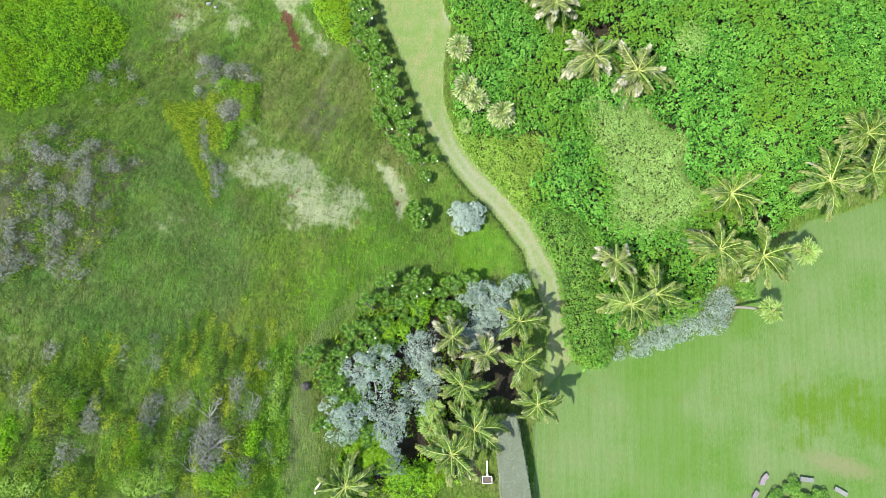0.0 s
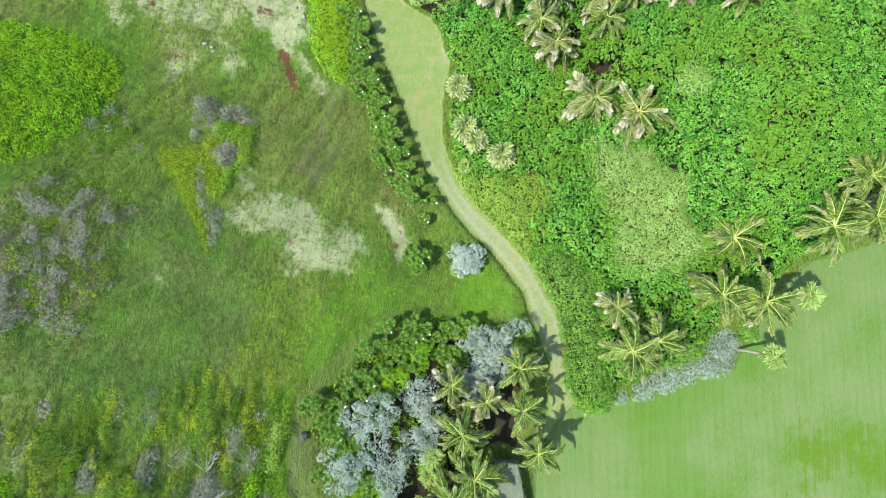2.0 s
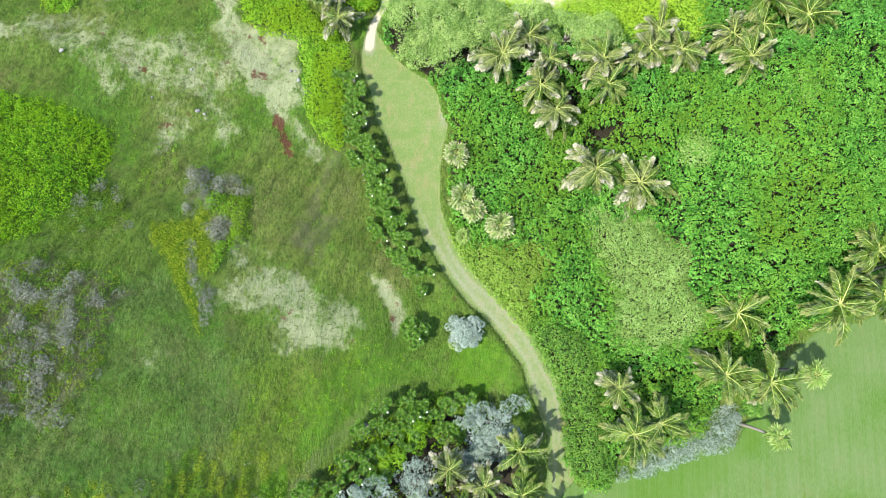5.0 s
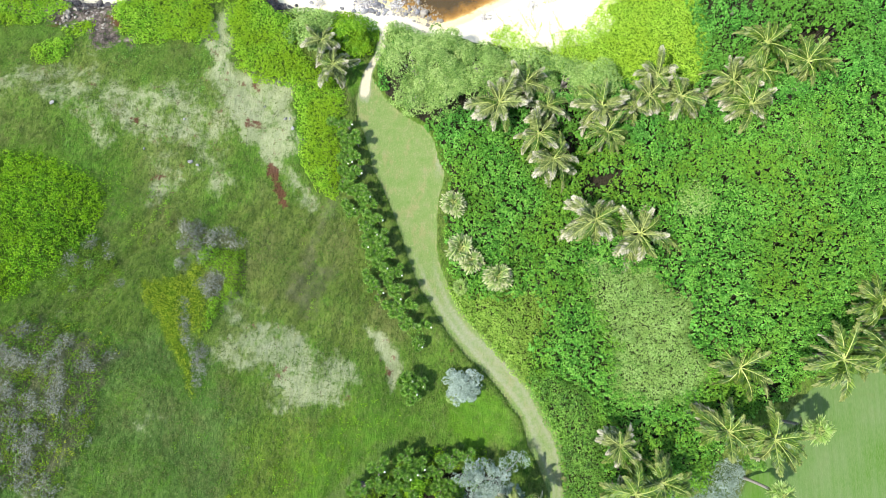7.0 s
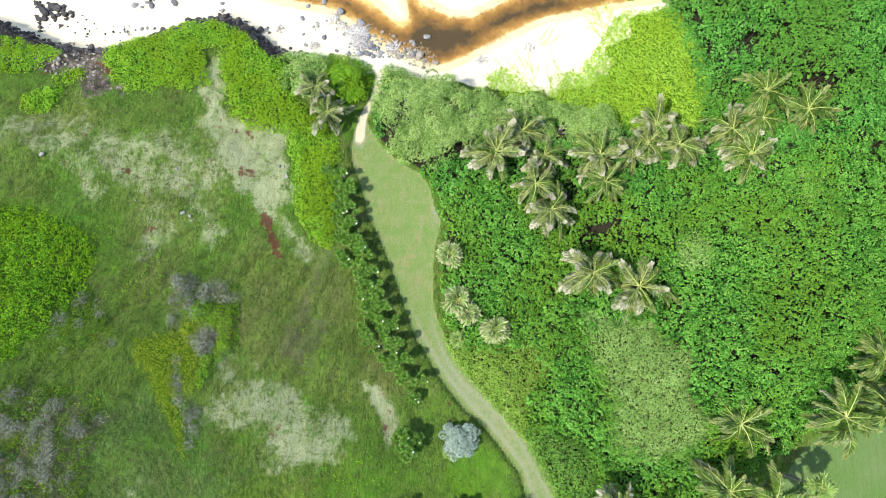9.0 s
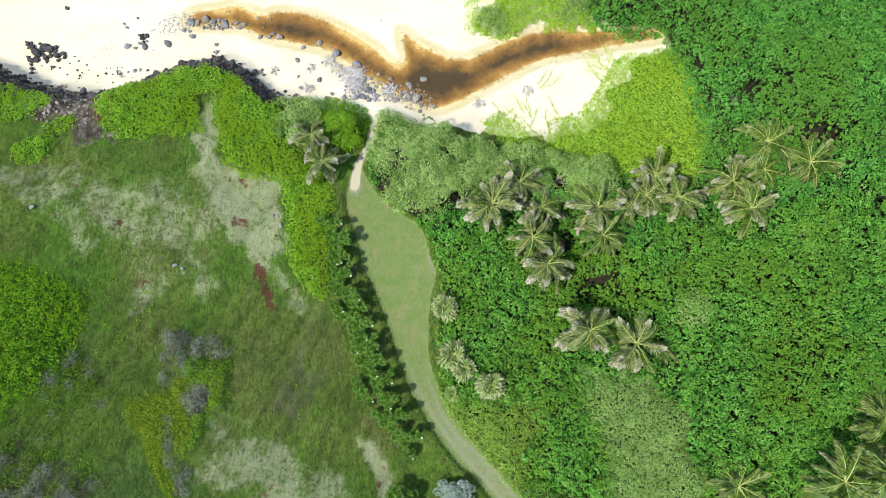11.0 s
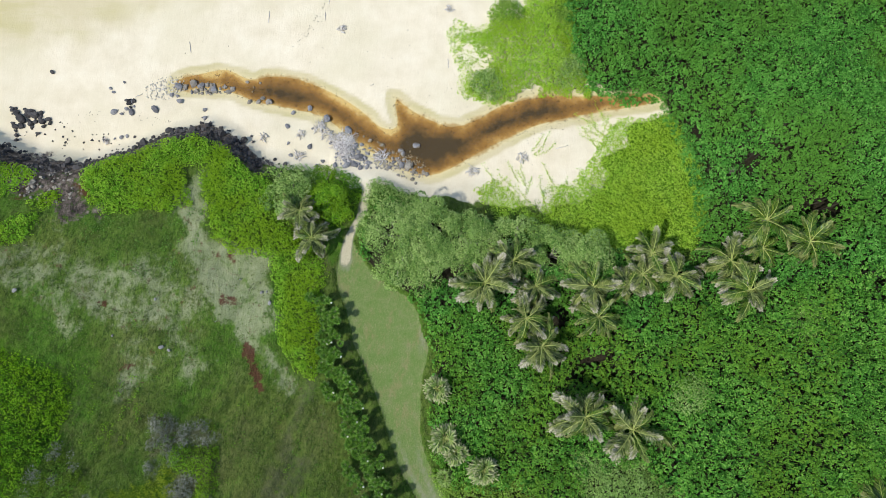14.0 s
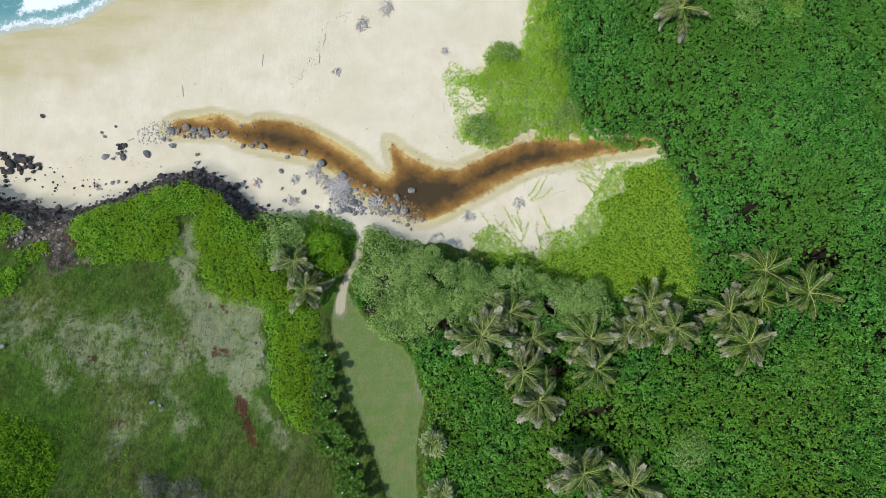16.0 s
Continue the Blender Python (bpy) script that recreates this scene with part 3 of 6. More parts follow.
def plain(name, c0, c1, scale=6.0, rough=.8, spec=.3, metal=0.0, bump=.3, dist=.02):
    n = Nodes(name, rough, spec)
    n.b.inputs["Metallic"].default_value = metal
    f = n.noise(scale, 5, .65)
    vary = n.math("ADD", n.math("MULTIPLY", f, .8), n.math("MULTIPLY", n.object_random(), .3))
    if bump:
        n.bump(n.noise(scale * 2.5, 5, .7), bump, dist)
    return n.base(n.ramp(vary, (.3, c0), (.75, c1)))


M_GROUND = ground_material()
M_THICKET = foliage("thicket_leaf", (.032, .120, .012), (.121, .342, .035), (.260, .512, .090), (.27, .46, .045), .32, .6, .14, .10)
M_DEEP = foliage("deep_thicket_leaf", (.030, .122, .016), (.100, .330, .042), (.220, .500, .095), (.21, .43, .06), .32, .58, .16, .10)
M_HEDGE = foliage("hedge_leaf", (.115, .300, .013), (.245, .505, .028), (.41, .64, .060), (.43, .60, .024), .46, .55, .22, .2)
M_BUSH = foliage("bush_leaf", (.060, .190, .006), (.165, .380, .010), (.285, .500, .024), (.32, .50, .010), .36, .5, .3)
M_PALE = foliage("pale_leaf", (.132, .275, .042), (.268, .442, .104), (.41, .57, .20), (.330, .485, .130), .3, .55, .3, .5)
M_YELLOW = foliage("yellow_leaf", (.120, .276, .018), (.248, .432, .046), (.377, .534, .120), (.331, .478, .083), .34, .5, .3, .6)
M_LIME = foliage("lime_leaf", (.066, .215, .006), (.180, .420, .010), (.33, .57, .022), (.35, .56, .010), .38, .55, .2, .22)
M_SLOPE = foliage("slope_leaf", (.042, .135, .009), (.115, .265, .016), (.240, .400, .034), (.260, .390, .016), .36, .55, .25, .5)
M_GOLD = foliage("golden_leaf", (.120, .205, .006), (.270, .380, .014), (.42, .50, .036), None, .36, .55, .25)
M_DARK = foliage("dark_leaf", (.042, .135, .012), (.118, .285, .026), (.240, .430, .060), None, .34, .45, .4)
M_DOME = foliage("dome_leaf", (.085, .185, .030), (.260, .425, .090), (.47, .60, .21), None, .34, .5, .3)
M_VINE = foliage("vine_leaf", (.215, .420, .026), (.405, .650, .056), (.56, .74, .115), (.54, .70, .065), .50, .5, .25, .16)
M_SILVER = foliage("silver_leaf", (.150, .215, .155), (.270, .355, .280), (.41, .495, .42), None, .2, .6, .3)
M_CLIPPED = foliage("clipped_hedge_leaf", (.145, .180, .119), (.242, .286, .202), (.370, .418, .312), (.290, .326, .229), .2, .7, .15, .9)
M_ROSETTE = foliage("rosette_leaf", (.044, .130, .012), (.128, .290, .030), (.270, .450, .075), None, .34, .38, .5)
M_ROSETTE_TIP = foliage("rosette_heart", (.34, .50, .18), (.46, .62, .27), (.60, .72, .40), None, .3, .45, .4)
M_DRY = foliage("dry_twig", (.108, .120, .090), (.192, .208, .162), (.37, .385, .31), None, .1, .9, .1)
M_FROND = foliage("palm_leaf", (.024, .066, .006), (.080, .168, .014), (.24, .345, .045), None, .32, .38, .5, tip=(.30, .33, .10))
M_FROND_DRY = foliage("windburnt_palm_leaf", (.036, .066, .012), (.145, .200, .042), (.35, .39, .125), None, .3, .45, .4, tip=(.58, .53, .41))
M_RIB = plain("palm_rib", (.26, .32, .07), (.42, .47, .14), 8, .5, .4, bump=0)
M_FAN = foliage("fan_palm_leaf", (.095, .200, .026), (.200, .340, .058), (.34, .46, .125), None, .32, .45, .35, tip=(.31, .39, .13))
M_FAN_PALE = foliage("pale_fan_palm_leaf", (.065, .135, .022), (.185, .295, .062), (.37, .46, .14), None, .3, .5, .35, tip=(.50, .50, .28))
M_TRUNK = plain("palm_bark", (.16, .14, .115), (.33, .30, .255), 5, .9, .2, bump=.6, dist=.03)
M_BARK = plain("grey_bark", (.20, .18, .155), (.38, .35, .31), 6, .9, .2, bump=.6, dist=.03)
M_LAVA = plain("lava_rock", (.022, .021, .022), (.095, .090, .088), 3, .9, .3, bump=.9, dist=.06)
M_STONE = plain("beach_stone", (.095, .095, .102), (.27, .27, .275), 3.0, .8, .3, bump=.7, dist=.05)
M_FIELD_STONE = plain("field_stone", (.16, .16, .15), (.30, .30, .285), 5, .9, .2, bump=.6, dist=.04)
M_TAN = plain("tan_stone", (.165, .150, .122), (.31, .285, .24), 4, .85, .3, bump=.6, dist=.03)
M_PEBBLE = plain("pale_pebble", (.36, .34, .28), (.55, .52, .44), 5, .85, .3, bump=.5, dist=.02)
M_DRIFT = plain("driftwood", (.38, .36, .34), (.66, .63, .60), 7, .85, .2, bump=.5, dist=.01)
M_CONCRETE = plain("bench_stone", (.12, .125, .118), (.20, .205, .19), 9, .85, .3, bump=.3)
M_PINK = plain("pinkish_stone", (.15, .125, .135), (.23, .195, .205), 8, .85, .3, bump=.3)
M_WHITE = plain("white_paint", (.66, .66, .62), (.80, .80, .77), 12, .5, .4, bump=.1)
M_STEEL = plain("galvanised_steel", (.42, .43, .43), (.60, .60, .60), 14, .45, .5, .6, .1)
M_RUST = plain("worn_bed", (.045, .036, .03), (.11, .09, .078), 9, .8, .3, bump=.3)
M_TYRE = plain("tyre_rubber", (.020, .020, .020), (.05, .05, .05), 20, .8, .3, bump=.3)
M_FLOWER = plain("white_bloom", (.62, .62, .52), (.85, .85, .76), 10, .6, .3, bump=0)
M_SNAG = plain("bleached_twig", (.17, .165, .15), (.32, .31, .29), 7, .9, .2, bump=.4, dist=.01)
M_STEM = plain("thicket_stem", (.035, .032, .022), (.085, .075, .055), 8, .9, .2, bump=0)
M_DEADWOOD = plain("dark_stump", (.045, .038, .034), (.13, .115, .10), 8, .9, .2, bump=.7, dist=.03)


def grass_material():
    n = Nodes("pasture_blade", .8, .15)
    col = n.mix(n.range(n.island(), .2, .9, .15, .45), meadow_colour(n), n.ramp(n.island(), (.2, (.045, .095, .012)), (.55, (.115, .180, .030)), (.9, (.235, .245, .095))))
    return n.leafy(col, .25)


def water_material():
    """Shallow tea-coloured water: clear, tinted, glossy."""
    n = Nodes("stream_water", .06, .5)
    clear = n.t.nodes.new("ShaderNodeBsdfTransparent")
    clear.inputs["Color"].default_value = (.88, .78, .60, 1)
    gloss = n.t.nodes.new("ShaderNodeBsdfGlossy")
    gloss.inputs["Roughness"].default_value = .05
    bm_ = n.t.nodes.new("ShaderNodeBump")
    bm_.inputs["Strength"].default_value, bm_.inputs["Distance"].default_value = .12, .02
    n.t.links.new(n.noise(4, 3, .5), bm_.inputs["Height"])
    n.t.links.new(bm_.outputs[0], gloss.inputs["Normal"])
    fr = n.t.nodes.new("ShaderNodeFresnel")
    fr.inputs["IOR"].default_value = 1.33
    n.t.links.new(bm_.outputs[0], fr.inputs["Normal"])
    mx = n.t.nodes.new("ShaderNodeMixShader")
    n.t.links.new(fr.outputs[0], mx.inputs[0]), n.t.links.new(clear.outputs[0], mx.inputs[1]), n.t.links.new(gloss.outputs[0], mx.inputs[2])
    n.t.links.new(mx.outputs[0], n.t.nodes["Material Output"].inputs["Surface"])
    return n.mat


def sea_material():
    """Shallow sea: a lacy line of foam at the edge, green water, then a broad white breaker."""
    n = Nodes("sea_water", .12, .5)
    m = n.math("MULTIPLY", n.attribute("offshore").outputs["Fac"], 16.0)
    lace, curl = n.noise(2.4, 6, .75), n.noise(.55, 5, .7)
    wave = n.math("ADD", m, n.math("MULTIPLY", n.math("SUBTRACT", curl, .5), 3.0))
    rim = n.math("SUBTRACT", 1.0, n.math("DIVIDE", n.math("ABSOLUTE", n.math("SUBTRACT", wave, .9)), 1.2))
    rim = n.range(n.math("ADD", rim, n.math("MULTIPLY", n.math("SUBTRACT", lace, .5), 2.4)), .45, .95, 0, .85)
    broad = n.math("MULTIPLY", n.range(n.math("ADD", wave, n.math("MULTIPLY", n.math("SUBTRACT", lace, .5), 1.6)), 2.1, 2.8), n.range(n.math("ADD", n.attribute("foam").outputs["Fac"], n.math("MULTIPLY", n.math("SUBTRACT", n.noise(1.1, 5, .75), .5), 1.1)), .35, .6))
    body = n.ramp(n.math("DIVIDE", wave, 16.0), (.0, (.50, .52, .40)), (.07, (.26, .42, .38)), (.18, (.13, .31, .31)), (.6, (.08, .24, .26)))
    body = n.mix(n.range(n.noise(1.6, 5, .75), .54, .70, 0, .5), body, (.42, .55, .54))
    n.bump(n.noise(1.2, 4, .6), .4, .12)
    return n.base(n.mix(n.math("MAXIMUM", rim, broad), body, (.85, .88, .88)))


M_GRASS, M_WATER, M_SEA = grass_material(), water_material(), sea_material()

# ---- ground, lawn, track and beach ----
TRACK = TRACK_LEFT + TRACK_RIGHT[::-1]
SHORE_A, SHORE_WAY = np.array((-61.4, 70.2)), np.array((22.0, 10.2)) / 24.25
SEA_LEVEL = -3.45
MOUTH_Y = [39.1, 41.0, 42.7, 44.4, 46.1, 48.6, 50.5]
MOUTH_X = [-10.9, -11.0, -10.8, -10.2, -9.5, -9.4, -9.4]
STREAM_C, THICKET_C = curved(STREAM), curved(THICKET, 2)


def offshore(x, y):
    """Metres beyond the waterline of the sea."""
    along = (x - SHORE_A[0]) * SHORE_WAY[0] + (y - SHORE_A[1]) * SHORE_WAY[1]
    d = -(x - SHORE_A[0]) * SHORE_WAY[1] + (y - SHORE_A[1]) * SHORE_WAY[0]
    return d - .8 * np.sin(along * .35)


def lie(x, y):
    """Height of the finished ground, with the stream's bed and the foreshore."""
    x, y = np.asarray(x, float), np.asarray(y, float)
    z = terrain(x, y)
    s = depth_in(STREAM_C, x, y)
    near = smooth(-3.5, 0.2, s)
    z = z * (1 - near) + np.minimum(z, WATER + .02) * near - .38 * smooth(0, 2.2, s)
    d = offshore(x, y)
    z = np.where((y > 62) & (d < 0), np.maximum(z, SEA_LEVEL + .02 - .012 * d), z)
    beach = smooth(-6, 0, d) * (y > 60)
    return z * (1 - beach) + np.minimum(z, SEA_LEVEL - .07 * d) * beach


def zone_masks(x, y):
    edge = (fbm(x, y, 2.5, 3) - .5)
    m = {}
    m["sand"] = smooth(-.5, .5, (y - cliff_line(x)) / np.where(x < -14, 1.0, 2.5) - .3 + edge * 1.2) * (1 - smooth(-1.5, 1.5, depth_in(THICKET_C, x, y) - 1.2))
    creep = smooth(-2.5, 2.5, x - 18.5 - .35 * (y - 50) + edge * 5) * smooth(-.5, 1.2, depth_in(curved(VINE), x, y))
    m["sand"] = m["sand"] * (1 - creep)
    mouth = (1 - smooth(.35, .75, np.abs(x - np.interp(y, MOUTH_Y, MOUTH_X)) + edge * .5)) * ((y > MOUTH_Y[0]) & (y < 50.5))
    m["sand"] = np.maximum(m["sand"], mouth * smooth(46.5, 48.5, y) * .9)
    m["lawn"] = smooth(-.25, .25, depth_in(LAWN, x, y) + edge * .3)
    m["track"] = smooth(-.25, .25, depth_in(TRACK, x, y) + edge * .5) * (1 - m["lawn"])
    m["track"] = np.maximum(m["track"], mouth * (y < 48))
    vine = smooth(-.6, .6, depth_in(curved(VINE), x, y))
    # floor below the canopy: leaf litter with the shade under leaves coloured in
    m["litter_shade"] = np.maximum.reduce([smooth(-.4, .8, depth_in(THICKET_C, x, y)), smooth(-.5, .5, depth_in(curved(GROVE), x, y) - 2.6 + edge * 3), smooth(-.5, .5, depth_in(curved(DOME_TREES), x, y) - 1.8)]) * (1 - m["lawn"]) * (1 - m["track"]) * (1 - vine)
    m["pale"] = np.maximum.reduce([smooth(-1.8, 2.4, depth_in(PALE_MID, x, y) + edge * 5) * .86, smooth(-1.8, 1.8, depth_in(PALE_NORTH, x, y) + edge * 4), *[smooth(-2.2, 2.0, depth_in(o, x, y) + edge * 4) * .84 for o in (PALE_LOW, PALE_SPOT)], *[smooth(-2.6, 2.2, depth_in(o, x, y) + edge * 6) * .66 for o in (PALE_WEST, PALE_TOP)], smooth(-.6, .7, depth_in(SCAR, x, y) + .35 + edge * 1.2) * 1.15])
    for px, py, r, k in ((-26.5, 1, 3.0, .45), (-35, -6, 3.5, .4), (-37, -11, 2.5, .4), (-12, 20, 4, .1)):
        m["pale"] = np.maximum(m["pale"], k * (1 - smooth(0, r, np.hypot(x - px, (y - py) * 1.3) + edge * 2)))
    m["red"] = smooth(-.5, .4, depth_in(RED, x, y) + .12 + edge * .8 + (fbm(x, y, .7, 29) - .5) * 1.1)
    for px, py, r in ((-23.6, 34.5, .9), (-22.7, 34.4, .7), (-25, 39.4, .9), (-23.8, 39.7, .8), (-23.1, 38.9, .7), (-30, 28.2, .5), (-31.9, 26.6, .9), (-35.7, 33.1, .8), (-41, 45.5, 1.6), (1.5, 9.8, .9), (-5.2, 7.0, .9), (-25.5, 42.5, .8), (-47, 45, 1.4)):
        m["red"] = np.maximum(m["red"], .66 * (1 - smooth(.2, 1, np.hypot(x - px, y - py) / r + edge + (fbm(x, y, .6, 31) - .5) * 1.4)))
    m["dry"] = np.maximum.reduce([smooth(-1, 1.5, depth_in(o, x, y) + edge * 3) for o in (DRY_A, DRY_B)]) * .9
    brown = smooth(.45, .75, fbm(x, y, 11, 9)) * smooth(14, 22, y) * (1 - smooth(30, 36, y)) * smooth(-5, -11, x * 1.0)
    m["dry"] = np.maximum(m["dry"], .50 * smooth(-.4, .5, depth_in(GRASS_STRIP, x, y) + edge))
    m["dry"] = np.maximum(m["dry"], np.maximum(.3 * brown, .55 * smooth(4, 1, np.abs(x + 13.5 + (y - 20) * -.25)) * (y > 12) * (y < 31) * smooth(.35, .6, fbm(x, y, 4, 13))))
    m["lush"] = np.maximum.reduce([smooth(-1, 1, depth_in(GREEN_STRIP, x, y) + edge * 3), .45 * smooth(.5, .7, fbm(x, y, 7, 5)) * (y < 6), smooth(-1.5, 1.5, depth_in(WEDGE, x, y) + edge) * .9,
                                   smooth(0, 3, 5 - np.hypot(x - 4.5, y - 2.5) + edge * 2), creep, .6 * smooth(-7, 2, depth_in(BUSH_WEST, x, y) + edge * 6)])
    m["lush"] = np.where(m["lawn"] > .1, smooth(-2.6, 2.6, depth_in(LAWN_PATCH, x, y) + edge * 5) * .72, m["lush"])
    m["fresh"] = np.maximum(.5 * smooth(-.6, .6, depth_in(GRASS_STRIP, x, y) + edge), smooth(-2, 2, depth_in(FRESH_GRASS, x, y) + edge * 6) * .7) + smooth(-1.4, -.4, -np.hypot((x + 12.3) / 1.0, (y - 42) / 3.4) + edge) * .9
    m["brown"] = np.maximum.reduce([smooth(-3, 2.5, depth_in(o, x, y) + edge * 5) for o in (BROWN_A, BROWN_B, BROWN_C, BROWN_D)])
    m["sage"] = smooth(-4, 3, depth_in(SAGE, x, y) + edge * 5)
    m["gold"] = smooth(-3, 3, depth_in(GOLD, x, y) + edge * 5)
    s = depth_in(STREAM_C, x, y)
    m["bed"] = smooth(-.45, .15, s + edge * .6)
    m["deep"] = smooth(-.5, 2.8, s + edge * 1.6)
    m["wet"] = np.maximum(smooth(-1.05, -.65, s + edge * .9) * .9, .9 * smooth(-12, -2, offshore(x, y) + edge * 6) * (y > 62))
    m["rock"] = (1 - smooth(.4, 2.0, np.abs(y - cliff_line(x) + .3 + edge * 2))) * (x < -20) * (1 - smooth(-24, -20, x))
    m["rock"] = np.maximum(m["rock"], .75 * smooth(-1.2, 1.6, depth_in(LAVA_APRON, x, y) + edge * 5))
    return m


STEP = .33
gx, gy = np.arange(-78, 88, STEP), np.arange(-46, 104, STEP)
GX, GY = np.meshgrid(gx, gy)
flat_x, flat_y = GX.ravel(), GY.ravel()
LIE = lie(flat_x, flat_y)
MASK = zone_masks(flat_x, flat_y)
LIE = LIE + (fbm(flat_x, flat_y, .8, 21) - .5) * .16 * (1 - np.maximum.reduce([MASK["lawn"], MASK["track"], MASK["sand"], MASK["bed"]]))
turn_x, turn_y = flat_x * .883 - flat_y * .469, flat_x * .469 + flat_y * .883
LIE = LIE + (fbm(turn_x / .9, turn_y / 4.5, 1.0, 23) - .5) * (.42 + .60 * MASK["brown"] + .35 * smooth(-2, 3, depth_in(LOWER_WEST, flat_x, flat_y))) * (1 - np.maximum.reduce([MASK["lawn"], MASK["track"], MASK["sand"], MASK["bed"], MASK["litter_shade"]]))
track_x = np.interp(flat_y, *np.array(sorted((y, x) for x, y in TRACK_LEFT)).T)
LIE = LIE + .34 * smooth(.05, .45, track_x - flat_x) * (1 - smooth(1.5, 4.5, track_x - flat_x)) * smooth(-5, -2, flat_y) * (1 - smooth(40, 42, flat_y))
mid_track = np.interp(flat_y, [-10, -2, 5, 12, 16, 22, 30, 40, 44], [.15, .7, .75, .9, .6, .25, .05, .3, .9])
track_d = depth_in(TRACK, flat_x, flat_y)
MASK["wear"] = MASK["track"] * smooth(MOUTH_Y[0] - 1, MOUTH_Y[0] + 1.5, flat_y) * 1.2 * (1 - smooth(.35, 1.0, np.abs(flat_x - np.interp(flat_y, MOUTH_Y, MOUTH_X)))) + mid_track * smooth(.2, 1.1, track_d) * .62 + .7 * np.exp(-((flat_x + 1.2) / .7) ** 2 - ((flat_y - 32.2) / 2.6) ** 2) + .45 * np.exp(-((track_d - .75) / .28) ** 2) * smooth(24, 18, flat_y)
lawn_rub = np.maximum(.45 * np.exp(-((flat_x - 14.3 - .06 * (flat_y + 20)) / .9) ** 2) * smooth(-10, -14, flat_y), .85 * np.exp(-(((flat_x - 46.5) / 5.5) ** 2 + ((flat_y + 18.6 + .18 * (flat_x - 46)) / 1.5) ** 2)))
MASK["wear"] = np.where(MASK["lawn"] > .5, lawn_rub, MASK["wear"])
rows_n, cols_n = GX.shape
ids = np.arange(rows_n * cols_n).reshape(rows_n, cols_n)
quads = np.stack([ids[:-1, :-1], ids[:-1, 1:], ids[1:, 1:], ids[1:, :-1]], -1).reshape(-1, 4)
face_mask = {k: MASK[k][quads].mean(1) for k in ("sand", "lawn", "track", "bed")}
kind_of = np.zeros(len(quads), int)
kind_of[(face_mask["sand"] > .5) | (face_mask["bed"] > .3)] = 3
kind_of[face_mask["track"] > .5] = 2
kind_of[face_mask["lawn"] > .5] = 1
border = np.concatenate([ids[0, :], ids[1:, -1], ids[-1, -2::-1], ids[-2:0:-1, 0]])


def sheet(name, k, label, category):
    q = quads[kind_of == k]
    used, back = np.unique(q, return_inverse=True)
    v = np.stack([flat_x[used], flat_y[used], LIE[used]], 1)
    faces = back.reshape(-1, 4)
    attrs = {m: MASK[m][used] for m in MASK}
    if k == 0:
        # the sheet goes on to the horizon beyond the modelled part
        lookup = -np.ones(len(flat_x), int)
        lookup[used] = np.arange(len(used))
        ring = border[lookup[border] >= 0]
        far = np.stack([5 + (flat_x[ring] - 5) * 40, 29 + (flat_y[ring] - 29) * 40, np.where((flat_y[ring] > 60) & (flat_x[ring] < 20), -8.0, np.minimum(LIE[ring], 4.0))], 1)
        start = len(v)
        v = np.concatenate([v, far])
        near_ids = lookup[ring]
        add = [(near_ids[i], start + i, start + i + 1, near_ids[i + 1]) for i in range(len(ring) - 1) if abs(int(ring[i]) - int(ring[i + 1])) in (1, cols_n)]
        faces = np.concatenate([faces, np.array(add)])
        attrs = {m: np.concatenate([a, a[near_ids]]) for m, a in attrs.items()}
    me = mesh_from(name, v, faces, M_GROUND, True)
    for layer, chans in (("zone_a", ("sand", "lawn", "track", "litter_shade")), ("zone_b", ("pale", "red", "dry", "lush")), ("zone_c", ("bed", "deep", "wet", "rock")), ("zone_d", ("brown", "sage", "gold", "fresh"))):
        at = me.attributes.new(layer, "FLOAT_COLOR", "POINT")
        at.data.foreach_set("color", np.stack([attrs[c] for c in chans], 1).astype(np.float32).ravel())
    me.attributes.new("wear", "FLOAT", "POINT").data.foreach_set("value", attrs["wear"].astype(np.float32))
    return tagged(new(name, me), label, category, kind="structure")


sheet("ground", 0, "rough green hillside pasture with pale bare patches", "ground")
sheet("lawn", 1, "smooth mown bright green lawn with faint stripes", "lawn")
sheet("grass_track", 2, "pale worn grass track between shrubs", "path")
sheet("beach", 3, "pale cream sandy beach with a stream bed", "beach")

# ---- water ----
wx, wy = np.meshgrid(np.arange(-37, 28.5, .5), np.arange(50, 67, .5))
wd = depth_in(STREAM_C, wx.ravel(), wy.ravel())
wid = np.arange(wx.size).reshape(wx.shape)
wq = np.stack([wid[:-1, :-1], wid[:-1, 1:], wid[1:, 1:], wid[1:, :-1]], -1).reshape(-1, 4)
wq = wq[wd[wq].max(1) > -1.2]
stream = new("stream", mesh_from("stream", np.stack([wx.ravel(), wy.ravel(), np.full(wx.size, WATER)], 1), wq, M_WATER, True))
stream.visible_shadow = False
tagged(stream, "shallow tea-brown stream winding across the sand", "stream", kind="structure")

sx, sy = np.meshgrid(np.arange(-110, 10, .7), np.arange(66, 150, .7))
so = offshore(sx.ravel(), sy.ravel())
sid = np.arange(sx.size).reshape(sx.shape)
sq = np.stack([sid[:-1, :-1], sid[:-1, 1:], sid[1:, 1:], sid[1:, :-1]], -1).reshape(-1, 4)
sq = sq[so[sq].max(1) > -3]
wave = .22 * np.exp(-((so - 7.5) / 1.6) ** 2) + .03 * np.sin(so * 1.1 + sx.ravel() * .3)
sea_me = mesh_from("sea", np.stack([sx.ravel(), sy.ravel(), SEA_LEVEL + wave * smooth(0, 3, so) + .01], 1), sq, M_SEA, True)
foam = smooth(-3.5, 3.0, sx.ravel() + 56.5 - .25 * so) * (1 - smooth(8, 12, so))
